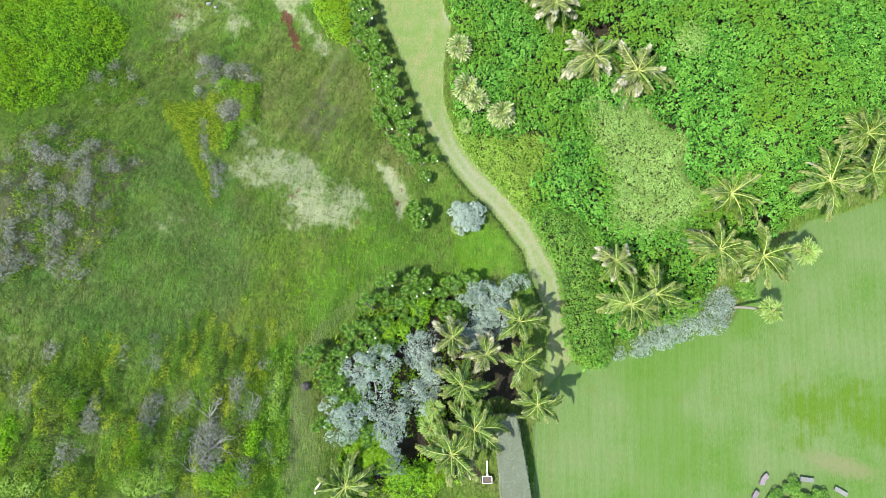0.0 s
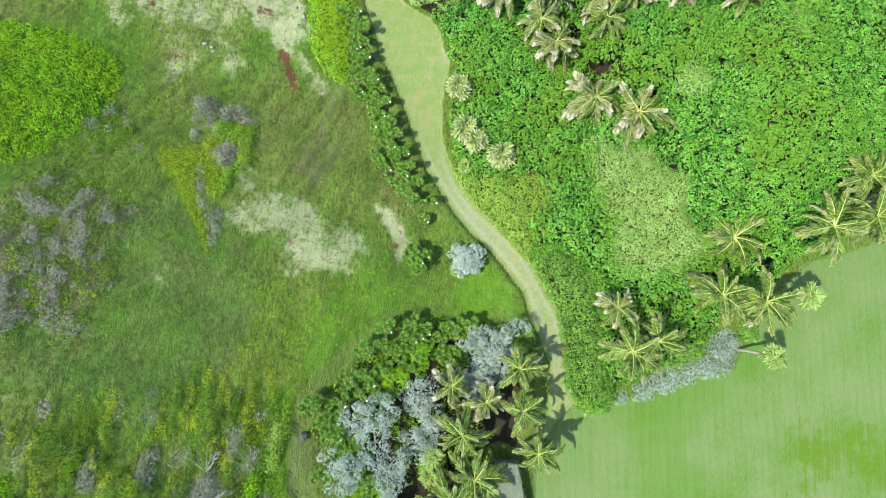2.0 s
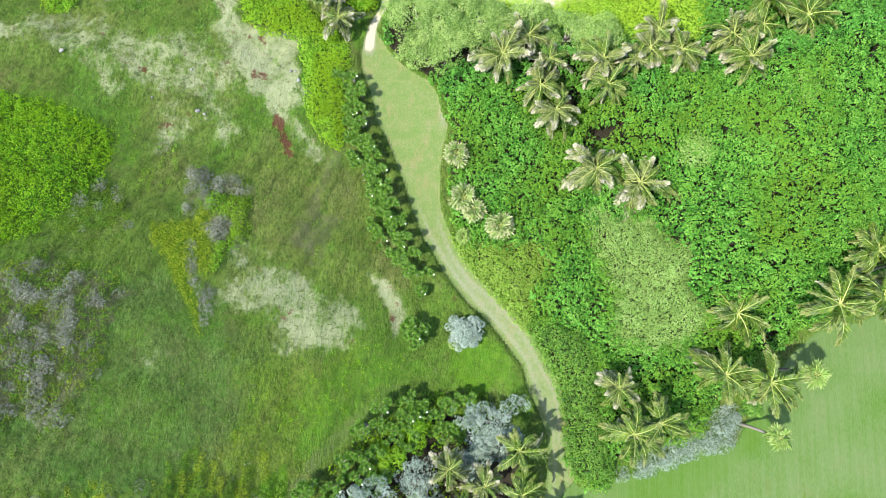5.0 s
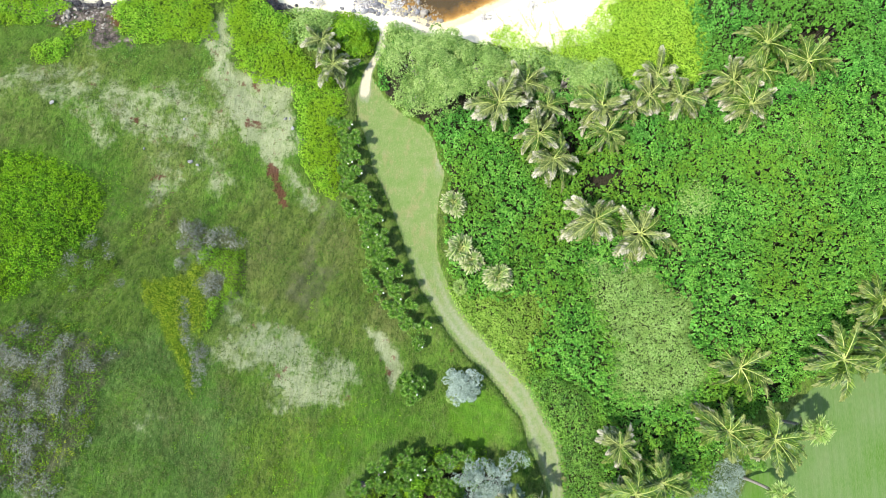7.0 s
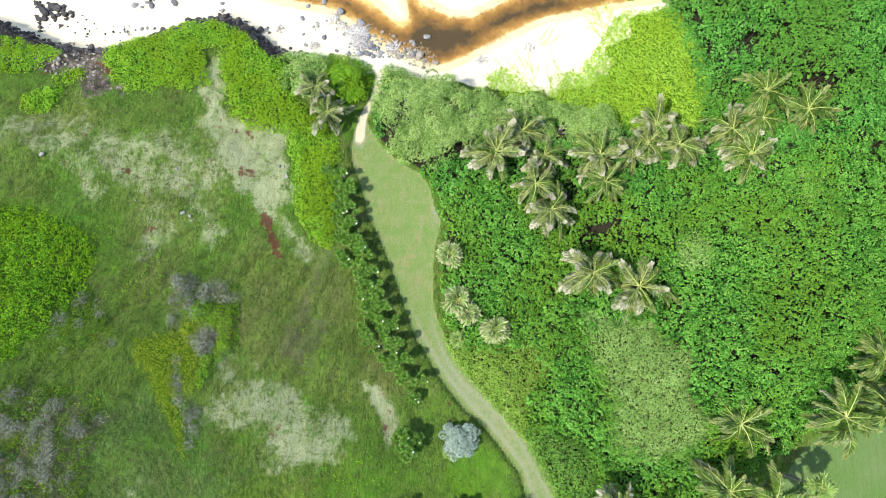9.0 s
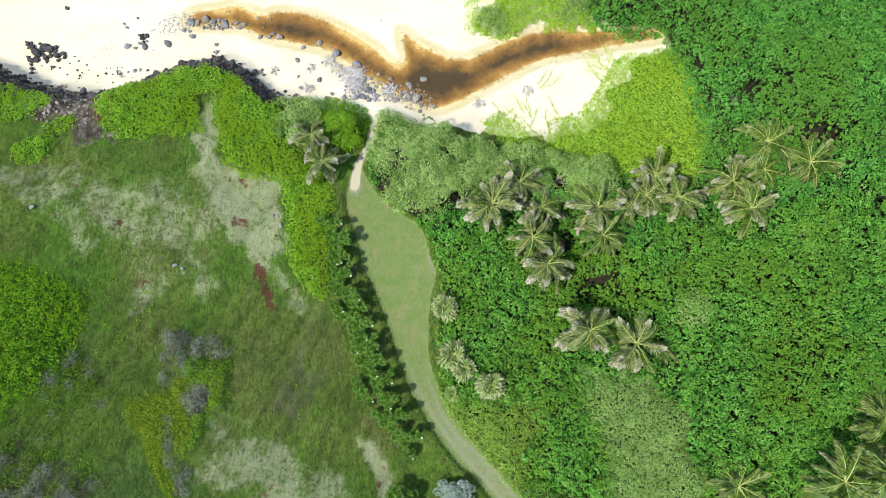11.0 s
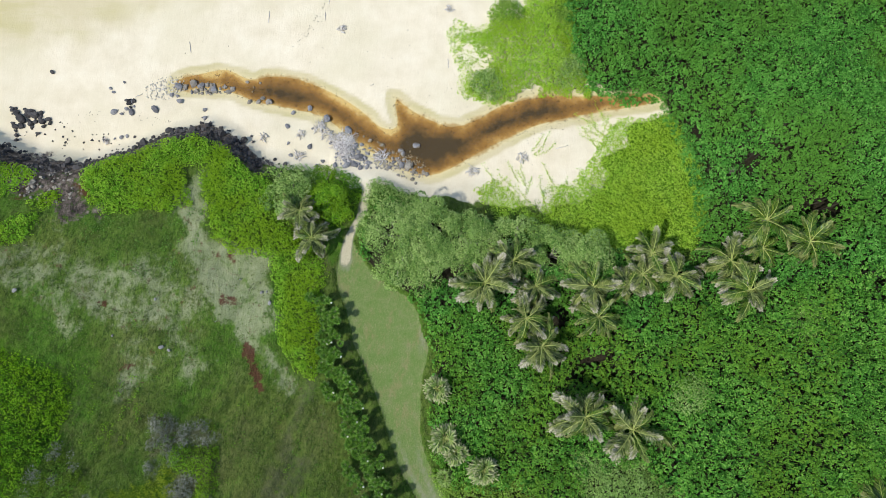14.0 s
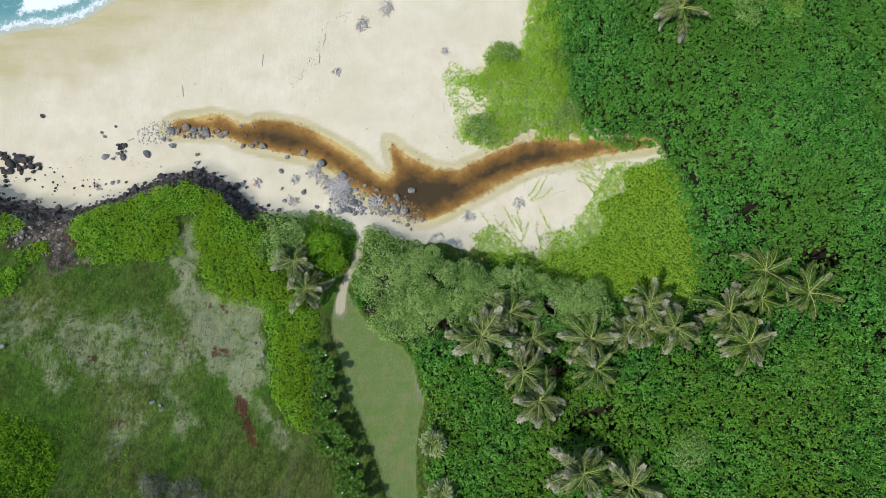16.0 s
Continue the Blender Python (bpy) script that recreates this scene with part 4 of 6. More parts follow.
sea_me.attributes.new("foam", "FLOAT", "POINT").data.foreach_set("value", foam.astype(np.float32))
sea_me.attributes.new("offshore", "FLOAT", "POINT").data.foreach_set("value", np.clip(so / 16, 0, 1).astype(np.float32))
tagged(new("sea", sea_me), "shallow teal sea edge with white foam", "sea", kind="structure")

# ---- leaf cover ----


def leaf_mesh(name, centre, way, length, width, tone, mat, fold=.18, face=(0, 0, 1.0)):
    """Many single leaves: a folded diamond each, from centre along way, turned to face."""
    n = len(centre)
    way = way / np.linalg.norm(way, axis=1, keepdims=True)
    side = np.cross(way, rng.normal(size=(n, 3)) * .35 + np.asarray(face))
    side /= np.linalg.norm(side, axis=1, keepdims=True) + 1e-9
    up = np.cross(side, way)
    L, Wd = length[:, None], width[:, None]
    a = centre
    t = centre + way * L
    m = centre + way * L * .5
    v = np.stack([a, m + side * Wd / 2 + up * Wd * fold, t, m - side * Wd / 2 + up * Wd * fold], 1).reshape(-1, 3)
    k = np.arange(n) * 4
    f = np.concatenate([np.stack([k, k + 1, k + 2], 1), np.stack([k, k + 2, k + 3], 1)])
    me = mesh_from(name, v, f, mat)
    me.attributes.new("tone", "FLOAT", "POINT").data.foreach_set("value", np.repeat(tone, 4).astype(np.float32))
    me.attributes.new("tip", "FLOAT", "POINT").data.foreach_set("value", np.tile((0, .5, 1, .5), n).astype(np.float32))
    return me


def crown_leaves(spots, radius, per, length, width, squash=.75, low=-.15, droop=.15):
    """Leaves over the upper halves of round clumps. Returns arrays for leaf_mesh."""
    n = len(spots)
    c = np.repeat(spots, per, 0)
    r = np.repeat(radius, per)
    d = rng.normal(size=(n * per, 3))
    d[:, 2] = np.abs(d[:, 2]) * .9 + low
    d /= np.linalg.norm(d, axis=1, keepdims=True)
    shell = rng.uniform(.74, 1.0, n * per)
    p = c + d * (r * shell)[:, None] * np.array((1, 1, squash))
    flat = np.hypot(d[:, 0], d[:, 1])[:, None] + 1e-6
    hang = np.concatenate([d[:, :2] / flat * d[:, 2:], -flat], 1)
    way = hang * .75 + d * .4 + rng.normal(size=d.shape) * np.array((.45, .45, .25))
    way[:, 2] -= droop
    tone = np.repeat(rng.uniform(0, 1, n), per)
    return p, way, rng.uniform(.7, 1.25, n * per) * length, rng.uniform(.75, 1.2, n * per) * width, tone, d * np.array((1, 1, 1 / squash)) + np.array((0, 0, .3))


def scatter(outline, spacing, jitter=.5):
    """A jittered triangular lattice inside an outline."""
    xs, ys = [p[0] for p in outline], [p[1] for p in outline]
    a, b = np.meshgrid(np.arange(min(xs), max(xs), spacing), np.arange(min(ys), max(ys), spacing * .87))
    a[1::2] += spacing / 2
    a, b = a.ravel(), b.ravel()
    a, b = a + rng.uniform(-1, 1, a.size) * spacing * jitter, b + rng.uniform(-1, 1, b.size) * spacing * jitter
    d = depth_in(outline, a, b)
    return a[d > 0], b[d > 0], d[d > 0]


# coconut palms: x, y and height of the top, size, windburnt or not, fronds
GROVE_PALMS = ((9.3, -5.8, 6.2, 1.05, 0, 20), (9.8, -10.1, 6.1, .95, 0, 18), (3.7, -12.9, 6.2, 1.15, 0, 22), (5.2, -17.2, 6.2, 1.2, 0, 22), (11.6, -14.3, 5.9, 1.05, 0, 20), (3.1, -19.9, 6.2, 1.25, 0, 24), (-7.4, -23.7, 2.6, 1.15, 0, 20), (2.3, -8.0, 6.0, .8, 1, 22), (6.0, -9.5, 5.9, .8, 1, 20))
LAWN_PALMS = ((20.7, -3.2, 7.1, 1.2, 0, 22), (23.3, -1.9, 7.1, 1.2, 0, 22), (19.1, 1.3, 6.8, .85, 1, 22), (30.1, 3.4, 6.9, 1.25, 0, 22), (34.5, 3.0, 7.4, 1.2, 0, 22), (31.8, 10.0, 5.9, 1.2, 0, 20), (41.3, 11.4, 8.2, 1.35, 0, 22), (45.2, 12.5, 9.1, 1.2, 0, 20), (46.3, 17.6, 7.0, 1.2, 0, 22), (48.6, 16.4, 7.5, 1.2, 0, 18), (16.2, 24.8, 6.3, 1.32, 1, 22), (21.3, 23.7, 5.6, 1.38, 1, 22))
NORTH_PALMS = ((5.2, 38.1, 4.8, 1.25, 1, 26), (8.1, 40.8, 4.6, .95, 1, 18), (10.7, 38.2, 4.4, .9, 1, 18), (9.8, 34.6, 5.0, 1.0, 1, 20), (11.6, 31.7, 5.1, 1.0, 1, 20), (17.0, 38.5, 4.7, 1.1, 1, 22), (17.5, 35.2, 5.2, .95, 0, 20), (23.3, 42.6, 4.7, 1.0, 1, 20), (22.3, 40.2, 4.6, 1.0, 1, 20), (20.8, 38.9, 4.2, .85, 1, 16), (25.9, 40.2, 4.9, 1.05, 1, 22))
BEACH_PALMS = ((35.4, 46.9, 5.8, 1.2, 0, 22), (31.7, 42.2, 5.4, 1.12, 1, 20), (35.2, 43.9, 5.2, .95, 0, 18), (33.2, 39.0, 6.5, 1.12, 1, 22), (39.8, 44.8, 6.2, 1.2, 0, 22), (26.7, 77.7, 7.0, 1.1, 1, 20), (-16.0, 45.0, 3.2, .85, 1, 16), (-14.4, 42.0, 3.2, .9, 1, 18))


def canopy_height(x, y, d):
    top = np.interp(x, [-8, 0, 6, 12, 20, 30, 40], [2.3, 2.6, 3.4, 4.0, 4.8, 6.4, 7.8])
    top = top - 1.8 * smooth(16, 4, y) - 1.5 * smooth(56, 66, y)
    for px, py, ph, ps, dry, count in LAWN_PALMS + NORTH_PALMS + BEACH_PALMS:
        near = np.exp(-((x - px) ** 2 + (y - py + .6) ** 2) / (1.9 * ps) ** 2)
        top = top - np.maximum(top - ph + 2.2, 0) * near
    for hx, hy, reach, fall in ((.7, 26.2, 1.6, 1.4), (2.4, 20.6, 1.6, 1.4), (6.1, 18.1, 1.6, 1.4), (39.5, 48.0, 3.0, 4.0), (17.8, 29.0, 2.4, 3.0), (14.0, 33.5, 2.2, 2.4), (13.5, 36.5, 2.2, 2.4), (28.8, 41.5, 1.8, 2.2), (37.5, 4.8, 2.0, 2.5), (38.0, 8.5, 2.4, 3.5)):
        top = top - fall * np.exp(-((x - hx) ** 2 + (y - hy) ** 2) / reach ** 2)
    h = np.minimum(1.0 + d * .75, np.maximum(top, 1.0))
    return h + ((fbm(x, y, 6, 12) - .5) * 2.6 * smooth(1, 6, d) + (fbm(x, y, 2.4, 14) - .5) * 1.9) * np.clip(top / 4, .3, 1)


def stem_mesh(name, tops, floor):
    """A thin three-sided stem from the ground up into every clump."""
    n = len(tops)
    foot = tops.copy()
    foot[:, :2] += rng.normal(size=(n, 2)) * .3
    foot[:, 2] = floor - .1
    knee = foot * .45 + tops * .55 + rng.normal(size=(n, 3)) * .12
    rad = .02 + .012 * (tops[:, 2] - floor)
    rings = []
    for p, k in ((foot, 1.0), (knee, .7), (tops, .3)):
        for a in (0, 2.094, 4.189):
            rings.append(p + np.stack([np.cos(a) * rad * k, np.sin(a) * rad * k, np.zeros(n)], 1))
    v = np.stack(rings, 1).reshape(-1, 3)
    base = np.arange(n)[:, None] * 9
    f = np.concatenate([base + np.array([[r + q, r + (q + 1) % 3, r + 3 + (q + 1) % 3, r + 3 + q]]) for r in (0, 3) for q in range(3)])
    return mesh_from(name, v, f, M_STEM)


def leaf_cover(name, outline, spacing, radius, per, length, width, mat, label, height, skip=(), squash=.75, keep=None, shade=None):
    x, y, d = scatter(curved(outline, 2), spacing)
    ok = np.ones(len(x), bool)
    for s in skip:
        ok &= depth_in(s, x, y) < (1.8 if s is VINE else .55)
    if keep is not None:
        ok &= keep(x, y, d)
    x, y, d = x[ok], y[ok], d[ok]
    z = lie(x, y) + height(x, y, d) + rng.uniform(-.22, .22, len(x)) * radius
    r = radius * rng.uniform(.7, 1.3, len(x))
    spots = np.stack([x, y, z - r * squash * .6], 1)
    p, way, ln, wd, tone, face = crown_leaves(spots, r, per, length, width, squash)
    if shade is not None:
        tone = np.clip(.35 * tone + .65 * np.repeat(shade(x, y), per), 0, 1)
    me = leaf_mesh(name, p, way, ln, wd, tone, mat, face=face)
    ob = tagged(new(name, me), label, "foliage", kind="stuff")
    tall = (spots[:, 2] - lie(x, y) > .35) & (rng.uniform(0, 1, len(x)) < .3)
    if tall.any():
        part("stemwork", stem_mesh("stemwork", spots[tall], lie(x, y)[tall]), ob, "thin grey branching stems")
    return ob


gap = lambda size, seed, level: (lambda x, y, d: (fbm(x, y, size, seed) > level) | (d > 3.0))
OTHERS = (PALE_BUSH, YELLOW_BUSH, DARK_HEDGE, DOME_TREES, VINE)
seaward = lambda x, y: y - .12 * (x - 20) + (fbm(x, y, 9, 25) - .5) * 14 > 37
by_stump = lambda x, y, r: np.hypot(x - 34.1, y - 54.0) > r
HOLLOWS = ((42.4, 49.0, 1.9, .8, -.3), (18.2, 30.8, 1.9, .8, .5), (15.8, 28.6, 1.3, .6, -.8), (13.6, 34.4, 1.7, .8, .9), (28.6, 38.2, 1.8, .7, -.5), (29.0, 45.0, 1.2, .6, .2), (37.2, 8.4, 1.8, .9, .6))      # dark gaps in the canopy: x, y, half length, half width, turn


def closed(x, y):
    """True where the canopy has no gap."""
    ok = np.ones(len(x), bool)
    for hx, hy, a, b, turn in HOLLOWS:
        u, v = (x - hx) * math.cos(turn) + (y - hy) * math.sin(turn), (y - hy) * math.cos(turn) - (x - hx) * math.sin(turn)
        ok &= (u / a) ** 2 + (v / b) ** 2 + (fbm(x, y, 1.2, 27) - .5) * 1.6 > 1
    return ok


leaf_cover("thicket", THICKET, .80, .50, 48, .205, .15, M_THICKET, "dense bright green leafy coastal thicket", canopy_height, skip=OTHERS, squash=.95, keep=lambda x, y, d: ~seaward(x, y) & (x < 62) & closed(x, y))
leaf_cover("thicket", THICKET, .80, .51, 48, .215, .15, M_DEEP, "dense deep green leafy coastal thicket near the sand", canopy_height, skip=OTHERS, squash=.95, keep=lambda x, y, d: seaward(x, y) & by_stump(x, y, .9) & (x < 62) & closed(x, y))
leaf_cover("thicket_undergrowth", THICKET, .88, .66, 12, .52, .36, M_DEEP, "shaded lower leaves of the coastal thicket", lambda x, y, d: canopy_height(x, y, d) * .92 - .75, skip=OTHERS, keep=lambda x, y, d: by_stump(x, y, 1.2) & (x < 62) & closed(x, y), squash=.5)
leaf_cover("pale_shrubs", PALE_BUSH, .42, .44, 44, .17, .12, M_PALE, "pale grey-green shrubs within the thicket", lambda x, y, d: canopy_height(x, y, d + 4) - .8)
leaf_cover("pale_shrubs", [(25.2, 26.4), (27.0, 25.6), (29.2, 26.8), (29.4, 29.0), (27.4, 29.8), (25.6, 28.6)], .62, .42, 46, .20, .12, M_PALE, "pale grey-green shrub within the thicket", lambda x, y, d: canopy_height(x, y, d + 6) + .25)
for cx, cy, mt in ((35.4, 79.6, M_PALE), (40.3, 79.4, M_YELLOW), (39.5, 36.4, M_PALE)):
    leaf_cover("pale_shrubs", [(cx + 1.8 * math.cos(k * .785), cy + 2.4 * math.sin(k * .785)) for k in range(8)], .6, .44, 44, .20, .12, mt, "pale shrubs breaking through the thicket", lambda x, y, d: canopy_height(x, y, d + 6) + .2)
leaf_cover("track_side_shrubs", YELLOW_BUSH, .46, .46, 44, .18, .12, M_YELLOW, "low yellow-green shrubs beside the track", lambda x, y, d: .6 + .35 * d)
leaf_cover("dark_hedge", DARK_HEDGE, .50, .48, 50, .20, .12, M_DARK, "dark green fine-leaved hedge beside the track", lambda x, y, d: 1.2 + np.minimum(d * .8, 1.6))
for o, h, lab in ((HEDGE_A, 1.0, "yellow-green coastal hedge between pasture and track"), (HEDGE_B, .8, "yellow-green shrub bank above the beach"), (HEDGE_C, .8, "low rounded yellow-green shrub patch"), (HEDGE_E, .5, "narrow yellow-green shrub patch"), (HEDGE_D, .6, "yellow-green shrubs on the rocky bank")):
    leaf_cover("shrub_bank", o, .50, .44, 46, .18, .125, M_HEDGE, lab, squash=.55, height=lambda x, y, d: np.minimum(.3 + d * .6, h) + (fbm(x, y, 2.5, 31) - .5) * .6, keep=lambda x, y, d: (fbm(x, y, 1.3, 38) + .5 * d > .50) & ((y < cliff_line(x) - 1.3 + 1.6 * (fbm(x, y, 1.6, 37) - .5)) | (x > -20)) & (depth_in([(-29.8, 49.5), (-29.2, 47.0), (-27.6, 43.8), (-27.2, 43.8), (-28.4, 47.0), (-28.8, 49.5)], x, y) < -.45))
leaf_cover("mouth_bush", MOUTH_BUSH, .5, .40, 40, .19, .12, M_BUSH, "green bushes beside the path to the beach", lambda x, y, d: .3 + np.minimum(d * .7, 1.3) + (fbm(x, y, 1.5, 39) - .5) * .5)
for o in (BANK_SHRUB_A, BANK_SHRUB_B):
    leaf_cover("bank_shrubs", o, .55, .44, 46, .19, .12, M_DOME, "grey-green shrubs at the top of the beach", lambda x, y, d: .4 + np.minimum(d * .8, 1.2) + (fbm(x, y, 1.5, 45) - .5) * .6)
leaf_cover("pasture_bush", BUSH_WEST, .52, .42, 44, .165, .105, M_LIME, "large mounded bright green bush in the pasture", lambda x, y, d: np.minimum(.3 + d * .45, 1.5) + (fbm(x, y, 3, 33) - .5) * .8, keep=lambda x, y, d: fbm(x, y, 1.4, 36) + .4 * d > .50)
leaf_cover("beach_vines", VINE, .42, .34, 40, .135, .105, M_VINE, "yellow-green creeping beach vines on the sand", lambda x, y, d: .14 + .35 * smooth(1, 5, d) + .4 * smooth(22, 27, x), squash=.4,
           keep=lambda x, y, d: fbm(x, y, 1.6, 41) + d * .15 + .10 * np.clip(x - 14, 0, 20) > .62)
leaf_cover("dune_shrubs", DUNE_SHRUB, .48, .46, 46, .19, .13, M_VINE, "yellow-green shrubs at the edge of the sand", lambda x, y, d: np.minimum(.2 + d * .55, 2.2) + (fbm(x, y, 3, 35) - .5) * .7,
           keep=lambda x, y, d: (fbm(x, y, 2.0, 43) > .36) | (d > 1.2))
for cx, cy, r, mt in ((4.6, 63.9, 2.3, M_DOME), (14.2, 66.5, 2.6, M_DOME), (6.4, 73.6, 2.2, M_YELLOW), (12.6, 73.5, 2.6, M_YELLOW)):
    leaf_cover("dune_bush", [(cx + r * math.cos(k * .785), cy + r * .85 * math.sin(k * .785)) for k in range(8)], .5, .42, 44, .2, .12, mt, "rounded bush at the edge of the sand", lambda x, y, d: .9 + np.minimum(d * .7, 1.5))
leaf_cover("dune_vines", [(-1.5, 72.5), (3, 71.5), (5, 68), (5, 63), (1, 62), (.5, 66)], .5, .34, 22, .15, .12, M_VINE, "sparse creeping vines on the sand", lambda x, y, d: .12, squash=.4, keep=gap(1.8, 47, .55))

# ---- palms ----


def frond_mesh(name, length, droop, leaf, mat, pairs=96, lift=.55, sway=0.0):
    """A feather frond along +x from the origin: an arched rib with hanging leaflets."""
    def at(u):
        a = lift - droop * u
        return np.array((length * u * (1 - .12 * droop * u * u), length * .09 * sway * u * u, length * (lift * u - .5 * droop * u * u)))
    c, w, L, Wd, tone = [], [], [], [], []
    for k in range(pairs):
        u = .14 + .86 * (k / (pairs - 1)) ** .95
        p, q = at(u), at(min(u + .02, 1.02))
        fwd = (q - p) / (np.linalg.norm(q - p) + 1e-9)
        size = leaf * .80 * (.45 + .75 * math.sin(math.pi * min(u * .86 + .12, 1))) * rng.uniform(.85, 1.1)
        for s in (-1, 1):
            way = fwd * (.75 + .85 * u) + np.array((0, s * .85, 0)) + np.array((0, 0, -.20 - .80 * rng.uniform()))
            c.append(p), w.append(way + rng.normal(size=3) * .2), L.append(size * rng.uniform(.75, 1.12)), Wd.append((.145 - .035 * u)), tone.append(rng.uniform(0, .6) + .40 * (s > 0))
    me = leaf_mesh(name, np.array(c), np.array(w), np.array(L), np.array(Wd), np.array(tone), mat, .1)
    far = np.repeat([.14 + .86 * (k / (pairs - 1)) ** .95 for k in range(pairs)], 2)
    me.attributes["tip"].data.foreach_set("value", (far[:, None] * .62 + np.array((0, .16, .34, .16))).astype(np.float32).ravel())
    bm = bmesh.new()
    bm.from_mesh(me)
    first = len(bm.faces)
    tube(bm, [at(u) for u in (0, .2, .4, .6, .8, 1)], [.048, .043, .036, .027, .017, .008], 4)
    bm.faces.ensure_lookup_table()
    for f in bm.faces[first:]:
        f.material_index = 1
    bm.to_mesh(me)
    bm.free()
    me.materials.append(M_RIB)
    return me


FRONDS = {m.name: [frond_mesh("frond", L, dr, lf, m, lift=li, sway=sw + rng.uniform(-.8, .8)) for sw in (-1.6, 1.3) for L, dr, lf, li in ((3.6, 1.15, q * .92, .55), (3.9, 1.3, q * .96, .30), (3.5, 1.5, q * .90, .08), (2.6, .8, q * .66, 1.15))] for m, q in ((M_FROND, .90), (M_FROND_DRY, 1.06))}


def trunk_mesh(name, top, lean, r0, r1, mat, bow=.25):
    bm = bmesh.new()
    n = 12
    pts = [(lean[0] * (u ** 1.5), lean[1] * (u ** 1.5) + bow * math.sin(u * math.pi), top * u) for u in [k / n for k in range(n + 1)]]
    pts[0] = (0, 0, -.3)
    tube(bm, pts, [r0 * (1.5 if k == 0 else 1) + (r1 - r0) * k / n + (.012 if k % 2 else 0) for k in range(n + 1)], 9)
    return bm_mesh(name, bm, mat), Vector(pts[-1])


bm = bmesh.new()
bmesh.ops.create_icosphere(bm, subdivisions=2, radius=.13)
for v in bm.verts:
    v.co.z *= 1.25
COCONUT = bm_mesh("coconut", bm, M_FAN)


def palm(x, y, height, size=1.0, windburnt=False, fronds=20, base=None):
    """A coconut palm whose crown stands above (x, y); base: where the trunk meets the ground."""
    bx, by = base or (x + rng.uniform(-.8, .8), y + rng.uniform(-.8, .8))
    z = ground_z(bx, by)
    lab = "coconut palm with wind-burnt greyish fronds" if windburnt else "coconut palm with yellow-green feathered fronds"
    root = empty("coconut_palm", pose(bx, by, z), lab, "palm tree", "coconut palms")
    me, tip = trunk_mesh("trunk", height, (x - bx, y - by), .2, .13, M_TRUNK)
    part("trunk", me, root, "ringed grey trunk")
    kinds = FRONDS[M_FROND_DRY.name if windburnt else M_FROND.name]
    green = FRONDS[M_FROND.name]
    spin = rng.uniform(0, 360)
    fronds = int(fronds * (1.0 if windburnt else 1.1))
    for k in range(fronds):
        u = k / (fronds - 1)
        old = 3 if u < .2 else 0 if u < .5 else 1 if u < .8 else 2
        pool = green if (windburnt and rng.uniform() < .25) else FRONDS[M_FROND_DRY.name] if (not windburnt and old == 2 and rng.uniform() < .5) else kinds
        s = size * rng.uniform(.66, 1.14) * (.94 if windburnt else .88)
        m = Matrix.Translation(tip) @ pose(0, 0, .05 * (1 - u), rng.uniform(-26, 26), rng.uniform(-10, 8 + 38 * u), spin + k * 137.5 + rng.uniform(-28, 28)) @ Matrix.Diagonal((s, s, s, 1))
        part("frond", pool[old + 4 * (k % 2)], root, at=m)
    for k in range(5):
        a = k * 1.26
        part("coconut", COCONUT, root, at=Matrix.Translation(tip + Vector((.24 * math.cos(a), .24 * math.sin(a), -.22 - .05 * (k % 2)))))


for x, y, h, s, w, f in GROVE_PALMS + LAWN_PALMS + NORTH_PALMS + BEACH_PALMS:
    palm(x, y, h, s, bool(w), f)


def fan_mesh(name, radius, mat):
    """A pleated fan blade on a stalk along +x."""
    c, w, L = [], [], []
    for k in range(17):
        a = radians(-125 + 250 * k / 16 + rng.uniform(-7, 7))
        c.append((.75, 0, .1)), w.append((math.cos(a), math.sin(a), -.25 - .2 * abs(math.sin(a)))), L.append(radius * (1 - .25 * abs(a) / 2.2) * rng.uniform(.72, 1.1))
    me = leaf_mesh(name, np.array(c, float), np.array(w), np.array(L), np.full(17, .18), rng.uniform(0, 1, 17), mat, .15)
    bm = bmesh.new()
    bm.from_mesh(me)
    first = len(bm.faces)
    tube(bm, [(0, 0, 0), (.4, 0, .12), (.78, 0, .1)], [.035, .028, .02], 4)
    bm.faces.ensure_lookup_table()
    for f in bm.faces[first:]:
        f.material_index = 1
    bm.to_mesh(me)
    bm.free()
    me.materials.append(M_RIB)
    return me


